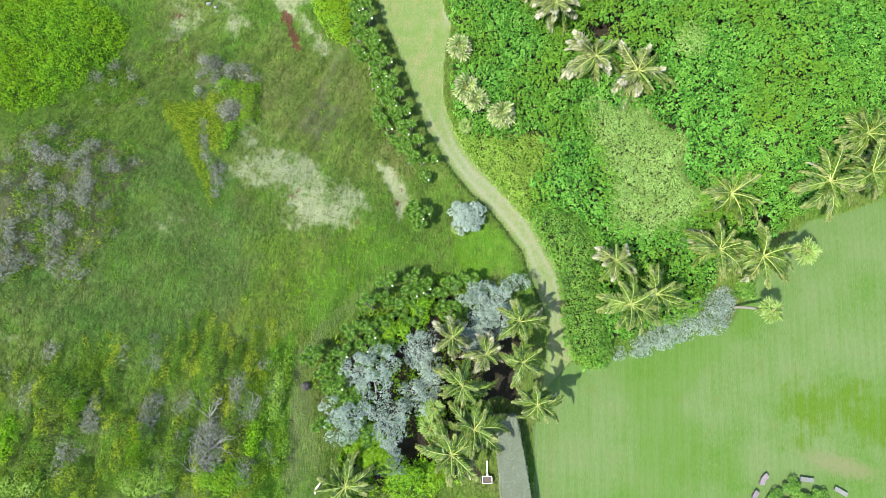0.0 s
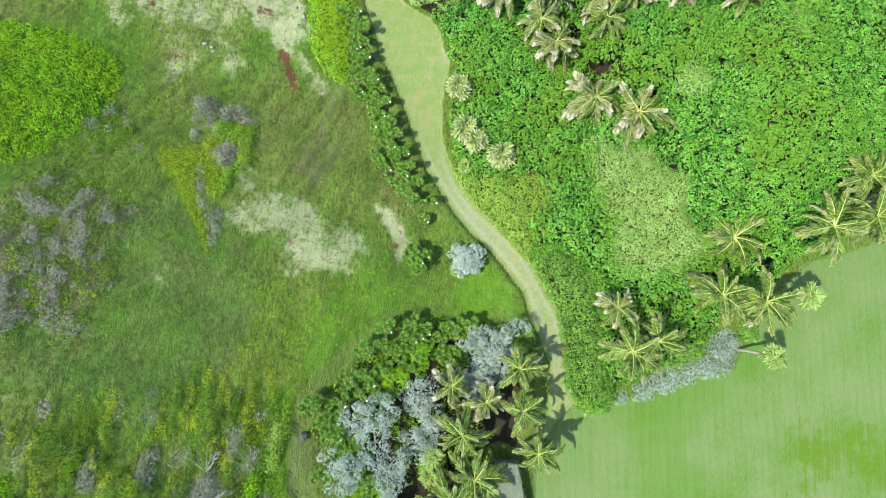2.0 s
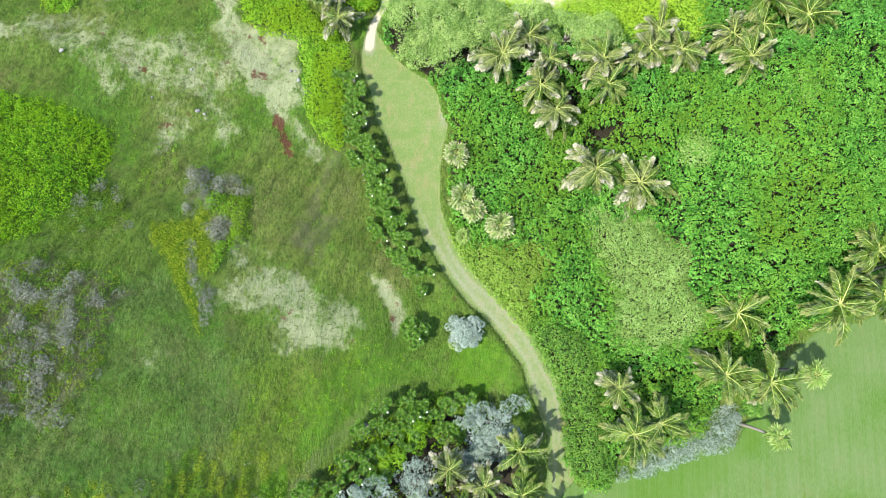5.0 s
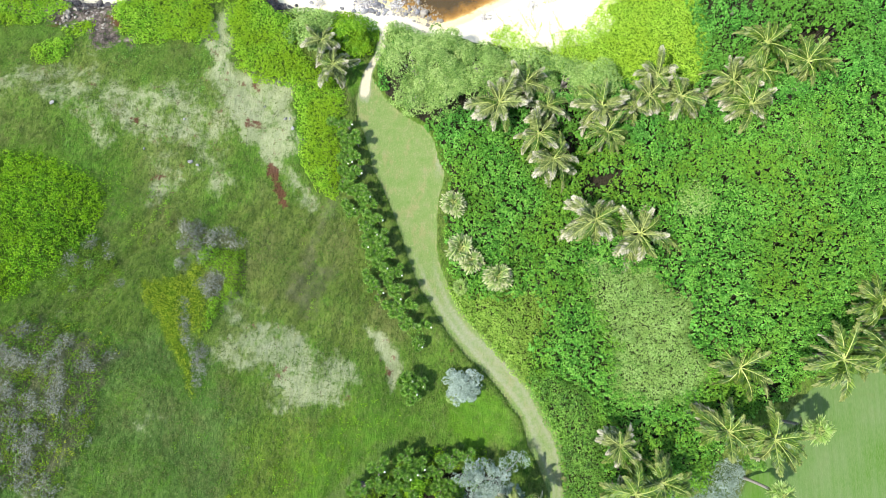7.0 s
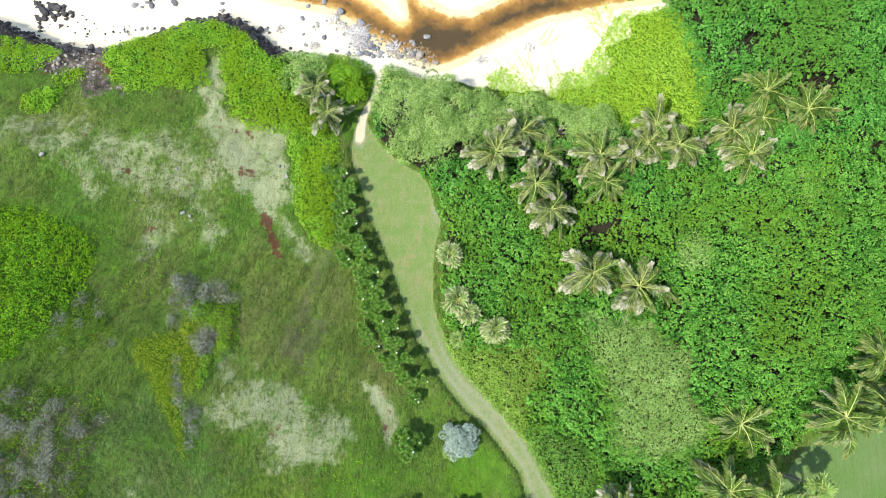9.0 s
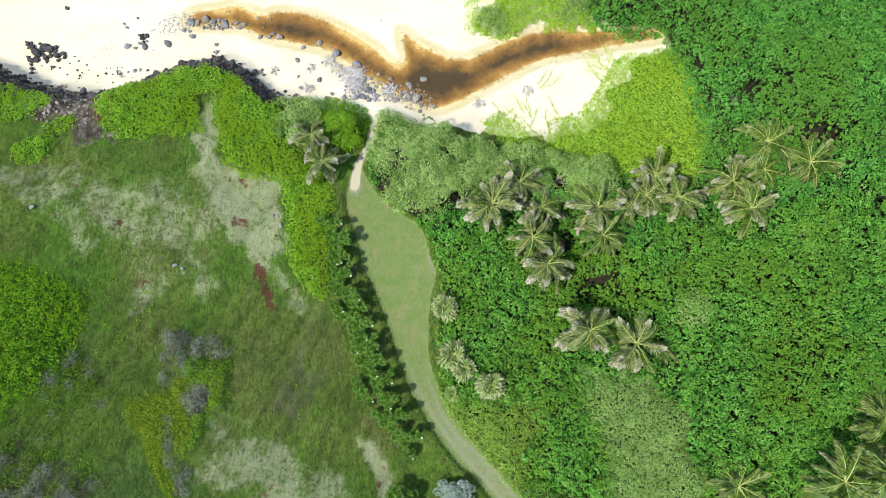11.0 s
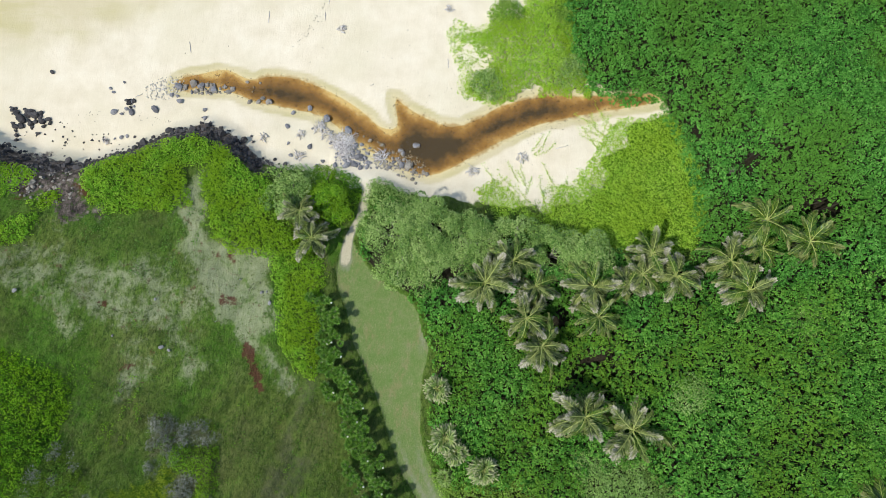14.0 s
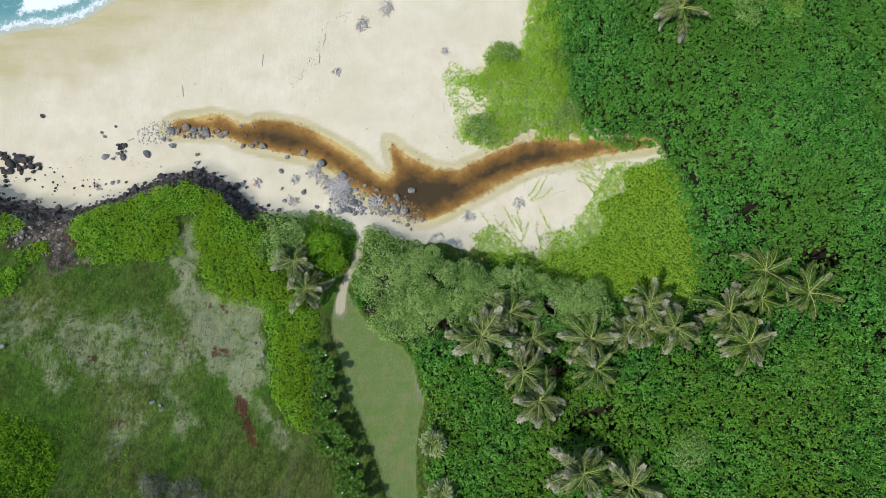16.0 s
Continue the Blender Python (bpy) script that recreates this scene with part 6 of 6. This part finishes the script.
def rock(x, y, size, mat, label, group, name="boulder"):
    z = float(lie(np.array([x]), np.array([y]))[0])
    ob = new(name, ROCKS[mat.name][int(rng.integers(5))])
    s = size * rng.uniform(.9, 1.15)
    ob.matrix_basis = pose(x, y, z + s * .2, rng.uniform(-15, 15), rng.uniform(-15, 15), rng.uniform(0, 360)) @ Matrix.Diagonal((s, s, s * rng.uniform(.8, 1.05), 1))
    tagged(ob, label, "rock", group)


STONES_WEST = [(-39.8, 58.7, 0.89), (-39.5, 57.3, 1.07), (-40.3, 57.7, 0.63), (-41.8, 57.2, 0.85), (-39.4, 58.1, 0.4), (-40.8, 57, 0.49), (-36.6, 57.9, 1.23), (-34.2, 61.2, 0.89), (-35, 60, 0.71), (-33.9, 59.2, 0.89), (-34.3, 59.9, 0.56), (-31.4, 61.5, 1.01), (-29.8, 61.1, 1.01), (-30.4, 60.7, 0.45), (-32, 60.7, 0.56), (-32.5, 60.5, 0.49), (-30.6, 58.3, 0.67), (-30.3, 57.1, 0.67), (-30.7, 57.2, 0.36), (-41.1, 61.2, 0.49), (-42.7, 60.3, 0.49), (-42.2, 59.8, 0.58), (-40.4, 54, 0.58), (-39.7, 54.2, 0.49), (-41.2, 53.8, 0.36)]
STONES_MID = [(-15.3, 58.2, 1.16), (-17.5, 59.4, 0.8), (-20, 56.8, 0.67), (-19.5, 58.7, 0.58), (-17, 54.4, 0.85), (-19.2, 53.1, 0.8), (-15.2, 52.6, 0.76), (-15.8, 51.8, 0.71), (-13.6, 52.1, 0.89), (-12.2, 52.3, 0.94), (-11.3, 52.5, 0.98), (-10.8, 53.6, 1.34), (-11.5, 54.8, 0.98), (-12.5, 56.9, 1.12), (-10.6, 55.2, 0.67), (-10.5, 52, 0.67), (-9.7, 52.3, 0.76), (-5.8, 54.8, 1.07), (-5.4, 54.3, 0.8), (-3.8, 55.6, 0.89), (-6.5, 53.2, 0.63), (-5.5, 52.9, 0.8), (-6.9, 52.5, 0.67), (-14.5, 55, 0.45), (-16.9, 56.8, 0.45), (-19.7, 54.6, 0.58), (-14.1, 52.6, 0.4)]
STONES_TAN = [(-32.5, 61.7, 0.89), (-33.4, 61, 0.49), (-25.8, 62.4, 0.49), (-24.1, 62.4, 0.36), (-24.9, 61.8, 0.31), (-25, 61.2, 0.31), (-23.6, 60.4, 0.63), (-25.1, 59.8, 0.63), (-24.1, 59.8, 0.54), (-22.8, 59.9, 0.8), (-27.6, 61.4, 0.49), (-27.9, 60.9, 0.67), (-8.1, 55.3, 0.76), (-9.7, 55.8, 0.63), (-8.6, 55.7, 0.36), (-10.5, 56.3, 0.36), (-4.7, 52.7, 1.12), (-4, 51.1, 0.63), (-3.6, 50.6, 0.45), (-4, 52, 0.67), (-5.8, 51.5, 0.45), (-2.3, 51.9, 0.54), (-4.6, 54.8, 0.31), (-4.2, 53.3, 0.36), (-3.7, 54, 0.31)]
LAVA_WEST = [(-53.2, 55.6, 2.41), (-51.5, 56.1, 1.88), (-53.7, 54.5, 1.47), (-50.4, 55.4, 1.61), (-51.8, 55, 1.34), (-54.4, 56.6, 1.07), (-49.5, 55.2, 0.8), (-52.6, 56.5, 1.21), (-53.3, 53.3, 0.67), (-50.8, 53.8, 0.67), (-42.4, 53.5, 0.54), (-50.4, 62, 0.8), (-40, 58.5, 1.34)]
for x, y, s in STONES_WEST + STONES_MID:
    rock(x, y, s * .8, M_STONE, "rounded dark grey boulder on the sand", "beach boulders")
for x, y, s in STONES_TAN:
    rock(x, y, s, M_TAN, "wet tan stone in the shallow stream", "stream stones", "stone")
for x, y, s in [(x + dx * s, y + dy * s, s * q) for x, y, s in LAVA_WEST for dx, dy, q in (((0, 0, .55), (.35, .2, .38), (-.3, .28, .32), (.1, -.4, .3)) if s > .9 else ((0, 0, .7),))]:
    rock(x, y, s, M_LAVA, "black lava boulder on the sand", "lava boulders")
# the rocky foot of the bank
k = 0
for x in np.arange(-60, -19.5, .42):
    dense = float(np.interp(x, [-60, -50, -44, -38, -33, -24, -20], [.9, .7, .3, .6, .9, 1.0, .5]))
    for q in range(5):
        if rng.uniform() < dense * .8:
            yy = float(cliff_line(x)) + rng.uniform(-1.4, 1.3) + rng.normal() * .35
            rock(float(x) + rng.uniform(-.2, .2), yy, rng.uniform(.2, .6) * (1.7 if q == 0 else 1), M_LAVA, "jagged black lava rock at the foot of the bank", "lava rocks of the bank", "lava_rock")


bm = bmesh.new()
for x in np.arange(-60, -19.5, .16):
    y = float(cliff_line(x)) + rng.normal() * .9
    r = rng.uniform(.08, .26)
    made = bmesh.ops.create_icosphere(bm, subdivisions=1, radius=r, matrix=pose(float(x), y, float(lie(np.array([x]), np.array([y]))[0]) + r * .3, rng.uniform(0, 90), rng.uniform(0, 90), 0))["verts"]
    for w in made:
        w.co += Vector(rng.normal(size=3)) * r * .25
tagged(new("lava_rubble", bm_mesh("lava_rubble", bm, M_LAVA, False)), "loose black lava rubble at the foot of the bank", "stones", kind="stuff")


def rubble(name, count, cx, cy, rx, ry, lo, hi, mat, label, turn=0.0):
    """Loose small stones, one mesh."""
    bm = bmesh.new()
    for j in range(count):
        a, q = rng.uniform(0, 6.283), math.sqrt(rng.uniform())
        u, v = q * rx * math.cos(a), q * ry * math.sin(a)
        x, y = cx + u * math.cos(turn) - v * math.sin(turn), cy + u * math.sin(turn) + v * math.cos(turn)
        s = rng.uniform(lo, hi) * (1.3 - .6 * q)
        z = float(lie(np.array([x]), np.array([y]))[0])
        made = bmesh.ops.create_icosphere(bm, subdivisions=1, radius=s, matrix=pose(x, y, z + s * .25, rng.uniform(0, 90), rng.uniform(0, 90), rng.uniform(0, 360)))["verts"]
        for w in made:
            w.co += Vector(rng.normal(size=3)) * s * .22
    tagged(new(name, bm_mesh(name, bm, mat, False)), label, "stones", kind="stuff")


rubble("stream_rubble", 210, -5.6, 53.0, 3.6, 1.7, .06, .22, M_TAN, "brown rubble stones at the edge of the stream", -.25)
rubble("beach_rubble", 130, -10.6, 53.4, 3.2, 1.7, .06, .24, M_STONE, "grey stones around the driftwood")
rubble("beach_pebbles", 190, -36.0, 60.8, 2.6, 1.5, .04, .15, M_PEBBLE, "scattered pebbles by the head of the stream", .35)
rubble("stream_head_stones", 60, -31.0, 61.2, 4.0, .8, .10, .34, M_TAN, "brown-grey stones along the shallow head of the stream", .02)
rubble("apron_scree", 150, -46.0, 46.4, 5.4, 2.4, .06, .26, M_TAN, "broken brown lava scree above the bank", -.2)
rubble("bank_pebbles", 34, -41, 53.2, 9, 1.2, .06, .2, M_LAVA, "black pebbles strewn on the sand", .05)
rubble("west_pebbles", 26, -50, 54.2, 5, 1.4, .06, .22, M_LAVA, "black pebbles among the lava boulders")
for x, y, s in ((-29.2, 28.9, .95), (-18.8, 34.6, .8), (-44.0, 33.8, .7), (-19.8, 35.7, .6), (-19.3, 35.8, .5), (-21.1, 40.3, .55), (-30.7, 34.0, .5), (-22.4, 37.0, .3), (-24.2, 32.1, .3), (-28.4, 28.6, .5), (-34.1, 29.8, .5), (-13.5, 27.7, .4)):
    rock(x, y, s * .62, M_FIELD_STONE, "grey weathered stone lying in the pasture", "pasture stones", "stone")
for x, y, s in ((-12.6, -14.2, .9), (-7.0, -4.7, 1.1), (-6.5, -5.6, .8), (-6.2, -6.9, .7)):
    rock(x, y, s, M_LAVA, "dark rock at the edge of the grove", "grove rocks", "rock")

# ---- driftwood ----
bm = bmesh.new()
tube(bm, [(-.5, 0, 0), (-.2, .02, .015), (.15, -.015, .02), (.5, .01, 0)], [.022, .026, .022, .012], 5)
STICK = bm_mesh("stick", bm, M_DRIFT)


def driftwood(x, y, r, n, label="tangled heap of bleached driftwood on the sand"):
    z = float(lie(np.array([x]), np.array([y]))[0])
    root = empty("driftwood_heap", pose(x, y, z), label, "driftwood", "driftwood heaps")
    for k in range(n):
        a, q = rng.uniform(0, 6.283), math.sqrt(rng.uniform()) * r * .75
        ln = r * rng.uniform(.5, 1.15)
        th = rng.uniform(.9, 2.4)
        dist = .1 + .35 * (1 - q / r) * rng.uniform(.2, 1.2)
        part("stick", STICK, root, at=pose(q * math.cos(a), q * math.sin(a), dist, rng.uniform(0, 360), rng.uniform(-16, 16), rng.uniform(0, 180) if rng.uniform() < .85 else math.degrees(a)) @ Matrix.Diagonal((ln, th, th, 1)))


for x, y, r, n in ((-12.9, 55.2, 1.8, 120), (-12.5, 53.6, 1.5, 75), (-15.0, 56.0, .9, 30), (-16.0, 57.0, 1.0, 32), (-18.2, 55.9, .65, 18), (-18.2, 53.0, .9, 24), (-8.1, 53.9, 1.1, 40), (-22.8, 55.1, .7, 16), (-42.3, 53.4, .6, 14), (3.4, 52.7, 1.0, 26),
                   (9.4, 54.7, .9, 24), (-11.8, 77.0, 1.1, 30), (-8.8, 79.6, 1.3, 30), (-14.5, 70.3, .75, 20), (-.9, 74.0, .7, 18)):
    driftwood(x, y, r, n)
for x, y, ln, a in ((-33.5, 66.5, 1.6, 105), (-24.0, 71.4, 1.6, 92), (-39.0, 59.6, 1.0, 30), (-36.2, 60.6, 1.2, 25), (-16.4, 74.5, 1.6, 80), (-16.8, 72.0, 1.2, 95), (-10.0, 63.0, .5, 40), (-.6, 66.6, 1.2, 100), (14.2, 56.4, 1.6, 20)):
    ob = new("driftwood_stick", STICK)
    ob.matrix_basis = pose(x, y, float(lie(np.array([x]), np.array([y]))[0]) + .04, 0, 0, a) @ Matrix.Diagonal((ln, 1.6, 1.6, 1))
    tagged(ob, "single weathered stick lying on the sand", "driftwood", "driftwood sticks")


def litter_line(name, pts, count, spread, label):
    bm = bmesh.new()
    for j in range(count):
        u = rng.uniform(0, len(pts) - 1.001)
        i = int(u)
        x = pts[i][0] + (pts[i + 1][0] - pts[i][0]) * (u - i) + rng.normal() * spread
        y = pts[i][1] + (pts[i + 1][1] - pts[i][1]) * (u - i) + rng.normal() * spread
        z = float(lie(np.array([x]), np.array([y]))[0]) + .02
        a, ln, th = rng.uniform(0, 6.28), rng.uniform(.04, .12) * rng.uniform(1, 2.4), rng.uniform(.008, .028)
        tube(bm, [(x, y, z), (x + ln * .5 * math.cos(a), y + ln * .5 * math.sin(a), z + .03), (x + ln * math.cos(a + .6), y + ln * math.sin(a + .6), z + .01)], [th, th * .8, th * .4], 4)
    tagged(new(name, bm_mesh(name, bm, M_DEADWOOD)), label, "wrack", kind="stuff")


litter_line("wrack_line", [(-20.5, 67.5), (-18.5, 70), (-17, 73), (-16.6, 77), (-13, 79)], 90, .35, "dark wrack twigs in a line on the sand")
litter_line("bank_wrack", [(-46, 56.3), (-40, 57.2), (-34, 56.2)], 40, .4, "dark twigs strewn along the sand")
litter_line("stream_wrack", [(10, 57.8), (14, 59.5), (19, 61)], 50, .4, "dark twigs beside the stream")
litter_line("stream_debris", [(4.7, 61.6), (7.5, 62.3), (10.5, 63.0), (14, 63.4), (18, 63.9)], 150, .45, "dark twigs and leaves caught along the stream edge")
litter_line("sand_specks", [(-30, 70), (-5, 66), (2, 60), (10, 56)], 60, 3.0, "sparse dark specks of wrack on the sand")


def runners(name, starts, label):
    """Creeping vine stems with small leaves, reaching over the sand."""
    bm, leaves = bmesh.new(), [[], [], [], []]
    for x, y, a, ln in starts:
        pts, px, py = [], x, y
        for s in range(9):
            pts.append((px, py, float(lie(np.array([px]), np.array([py]))[0]) + .04))
            a += rng.uniform(-.28, .28)
            px, py = px + math.cos(a) * ln / 8, py + math.sin(a) * ln / 8
            for q in range(5):
                leaves[0].append((px + rng.normal() * .12, py + rng.normal() * .12, pts[-1][2] + .04))
                leaves[1].append(rng.normal(size=3) * np.array((1, 1, .25)))
        tube(bm, pts, [.016] * 8 + [.008], 4)
    n = len(leaves[0])
    root = new(name, bm_mesh(name, bm, M_RIB))
    tagged(root, label, "vine", kind="stuff")
    part("runner_leaves", leaf_mesh("runner_leaves", np.array(leaves[0]), np.array(leaves[1]), rng.uniform(.08, .2, n), np.full(n, .09), rng.uniform(0, 1, n), M_VINE), root)


leaf_cover("straw_vines", [(6.5, 46.8), (9.5, 49.2), (12.2, 50.6), (15.5, 51.8), (17.5, 52.5), (18.0, 48.0), (12, 46.5)], .5, .3, 20, .15, .07, M_YELLOW, "straw-coloured creepers thinning out on the sand", lambda x, y, d: .12, squash=.4, keep=gap(1.5, 49, .50))
runners("vine_runners", [(5 + rng.uniform(0, 15), 48.0 + rng.uniform(0, 4), rng.uniform(1.0, 2.6), rng.uniform(1.5, 4)) for _ in range(26)] + [(19.5 + rng.uniform(-1.5, 2), 56 + rng.uniform(0, 4), rng.uniform(1.6, 3.0), rng.uniform(2, 4)) for _ in range(14)]
        + [(10.5, 55.2, .5, 3.4), (10.6, 55.0, .3, 3.0), (10.4, 55.5, .8, 2.5)] + [(2.5 + rng.uniform(0, 3), 62 + rng.uniform(0, 10), rng.uniform(2.4, 3.8), rng.uniform(1.5, 3.5)) for _ in range(14)], "thin green vine runners reaching over the sand")

# ---- garden things by the lawn ----


def bench(x, y, turn):
    root = empty("stone_bench", pose(x, y, ground_z(x, y), 0, 0, turn), "pale stone slab bench standing on the lawn", "bench", "stone benches")
    bm = bmesh.new()
    box(bm, -.75, .75, -.24, .24, .40, .48, bevel=.02)
    part("seat", bm_mesh("seat", bm, M_CONCRETE, False), root)
    for s in (-.52, .52):
        bm = bmesh.new()
        box(bm, s - .09, s + .09, -.19, .19, -.05, .40, bevel=.015)
        part("leg", bm_mesh("leg", bm, M_CONCRETE, False), root)


bench(42.5, -20.4, -3), bench(46.2, -21.4, -25)


def curved_seat(x, y, turn):
    """A low curved stone seat, a slice of a ring on three blocks."""
    root = empty("curved_seat", pose(x, y, ground_z(x, y), 0, 0, turn), "curved pinkish stone seat on the lawn", "bench", "curved seats")
    bm = bmesh.new()
    ring_r, w = 1.55, .26
    low, high = [], []
    for k in range(11):
        a = radians(-24 + 48 * k / 10)
        low.append([bm.verts.new(((ring_r + s * w) * math.cos(a) - ring_r, (ring_r + s * w) * math.sin(a), .42)) for s in (-1, 1)])
        high.append([bm.verts.new(((ring_r + s * w) * math.cos(a) - ring_r, (ring_r + s * w) * math.sin(a), .56)) for s in (-1, 1)])
    for k in range(10):
        bm.faces.new((high[k][0], high[k][1], high[k + 1][1], high[k + 1][0]))
        bm.faces.new((low[k][1], low[k][0], low[k + 1][0], low[k + 1][1]))
        bm.faces.new((low[k][0], high[k][0], high[k + 1][0], low[k + 1][0]))
        bm.faces.new((high[k][1], low[k][1], low[k + 1][1], high[k + 1][1]))
    for k in (0, 10):
        bm.faces.new((low[k][0], low[k][1], high[k][1], high[k][0]))
    bmesh.ops.recalc_face_normals(bm, faces=bm.faces)
    part("seat", bm_mesh("seat", bm, M_PINK, False), root)
    for a in (-18, 0, 18):
        bm = bmesh.new()
        box(bm, -.2, .2, -.14, .14, -.05, .42, pose(ring_r * math.cos(radians(a)) - ring_r, ring_r * math.sin(radians(a)), 0, 0, 0, a), .02)
        part("support", bm_mesh("support", bm, M_PINK, False), root)


curved_seat(37.7, -20.7, 150), curved_seat(36.7, -22.6, 160)
for x, y, r, h in ((40.6, -21.2, .8, 1.3), (38.9, -22.6, .85, 1.2), (43.4, -22.9, 1.4, 1.4), (41.6, -23.2, 1.3, 1.4), (35.4, 0.2, 1.1, 1.6)):
    crown_tree("lawn_shrub", x, y, r, h, M_DARK, (.2, .12), 60, .32, "small rounded green shrub on the lawn", "shrub", "lawn shrubs")

# clipped hedge with silvery foliage beside the lawn
HEDGE_TOP = [(7.6, -16.0), (9.9, -15.8), (11.0, -20.0), (12.0, -24.3), (12.6, -30.0), (9.4, -30.0), (8.9, -24.5), (8.2, -20.0)]
hedge = empty("clipped_hedge", pose(10, -22, 0), "flat-topped clipped silver-grey hedge beside the lawn", "hedge")
hx, hy, _ = scatter(HEDGE_TOP, .17, .5)
n_h = len(hx)
side_n = 5200
e0 = rng.integers(0, len(HEDGE_TOP), side_n)
eu = rng.uniform(0, 1, side_n)
ha = np.array(HEDGE_TOP)
side_xy = ha[e0] * (1 - eu[:, None]) + ha[(e0 + 1) % len(ha)] * eu[:, None]
top_c = np.stack([hx - 10, hy + 22, 2.25 + rng.uniform(-.05, .07, n_h)], 1)
side_c = np.stack([side_xy[:, 0] - 10, side_xy[:, 1] + 22, rng.uniform(0, 2.25, side_n)], 1)
c_all = np.concatenate([np.repeat(top_c, 3, 0), side_c])
part("leaves", leaf_mesh("leaves", c_all + rng.normal(size=c_all.shape) * .04, rng.normal(size=c_all.shape) * np.array((1, 1, .4)), rng.uniform(.1, .2, len(c_all)), np.full(len(c_all), .07), rng.uniform(0, 1, len(c_all)), M_CLIPPED), hedge)
bm = bmesh.new()
bot, top = [bm.verts.new((x - 10, y + 22, -.2)) for x, y in HEDGE_TOP], [bm.verts.new((x - 10, y + 22, 2.2)) for x, y in HEDGE_TOP]
bm.faces.new(top)
for k in range(len(top)):
    bm.faces.new((bot[k], bot[(k + 1) % len(top)], top[(k + 1) % len(top)], top[k]))
bmesh.ops.recalc_face_normals(bm, faces=bm.faces)
part("twig_core", bm_mesh("twig_core", bm, M_CLIPPED, False), hedge, "dense grey twig core")
for k in range(16):
    y = -17.0 - k * .62
    x = float(np.interp(-y, [16, 20, 24.3, 30], [9.9, 11.0, 12.0, 12.6])) + .35
    crown_tree("edging_plant", x, y, .34, .5, M_DARK, (.16, .07), 26, .18, "small dark edging plant below the hedge", "plant", "edging plants", count=5)


def trailer(x, y, turn):
    root = empty("garden_trailer", pose(x, y, ground_z(x, y), 0, 0, turn) @ Matrix.Diagonal((.8, .8, .8, 1)), "small white-framed garden trailer with a worn bed", "trailer")
    bm = bmesh.new()
    box(bm, -.62, .62, -.42, .42, .45, .50)
    part("bed", bm_mesh("bed", bm, M_RUST, False), root, "worn dark bed")
    for nm, dims in (("rail", (-.68, .68, .42, .5, .45, .72)), ("rail", (-.68, .68, -.5, -.42, .45, .72)), ("rail", (-.7, -.62, -.42, .42, .45, .72)), ("rail", (.62, .7, -.42, .42, .45, .72)), ("drawbar", (-.07, .07, .5, 2.3, .40, .48)), ("jack", (-.16, .16, .55, .75, .35, .62)), ("coupling", (-.1, .1, 2.2, 2.5, .36, .52))):
        bm = bmesh.new()
        box(bm, *dims, bevel=.012)
        part(nm, bm_mesh(nm, bm, M_WHITE, False), root)
    for s in (-.78, .78):
        bm = bmesh.new()
        bmesh.ops.create_cone(bm, cap_ends=True, segments=20, radius1=.27, radius2=.27, depth=.16, matrix=pose(s, -.05, .27, 0, 90, 0))
        w = part("wheel", bm_mesh("wheel", bm, M_TYRE), root)
        bm = bmesh.new()
        bmesh.ops.create_cone(bm, cap_ends=True, segments=16, radius1=.14, radius2=.12, depth=.18, matrix=pose(s, -.05, .27, 0, 90, 0))
        part("rim", bm_mesh("rim", bm, M_STEEL), w)


trailer(7.3, -23.0, 4)
ob = new("bleached_log", STICK)
ob.matrix_basis = pose(-10.3, -24.0, ground_z(-10.3, -24.0) + .12, 0, 0, 72) @ Matrix.Diagonal((1.7, 5, 5, 1))
tagged(ob, "short bleached log lying in the grass", "log")
bm = bmesh.new()
tube(bm, [(0, 0, -.2), (.03, .02, .4), (.05, 0, .75)], [.42, .32, .30], 11)
for v in bm.verts:
    v.co += Vector(rng.normal(size=3)) * .03
st = new("tree_stump", bm_mesh("tree_stump", bm, M_TAN))
st.matrix_basis = pose(34.1, 54.0, ground_z(34.1, 54.0))
tagged(st, "pale broken stump among the thicket leaves", "stump")
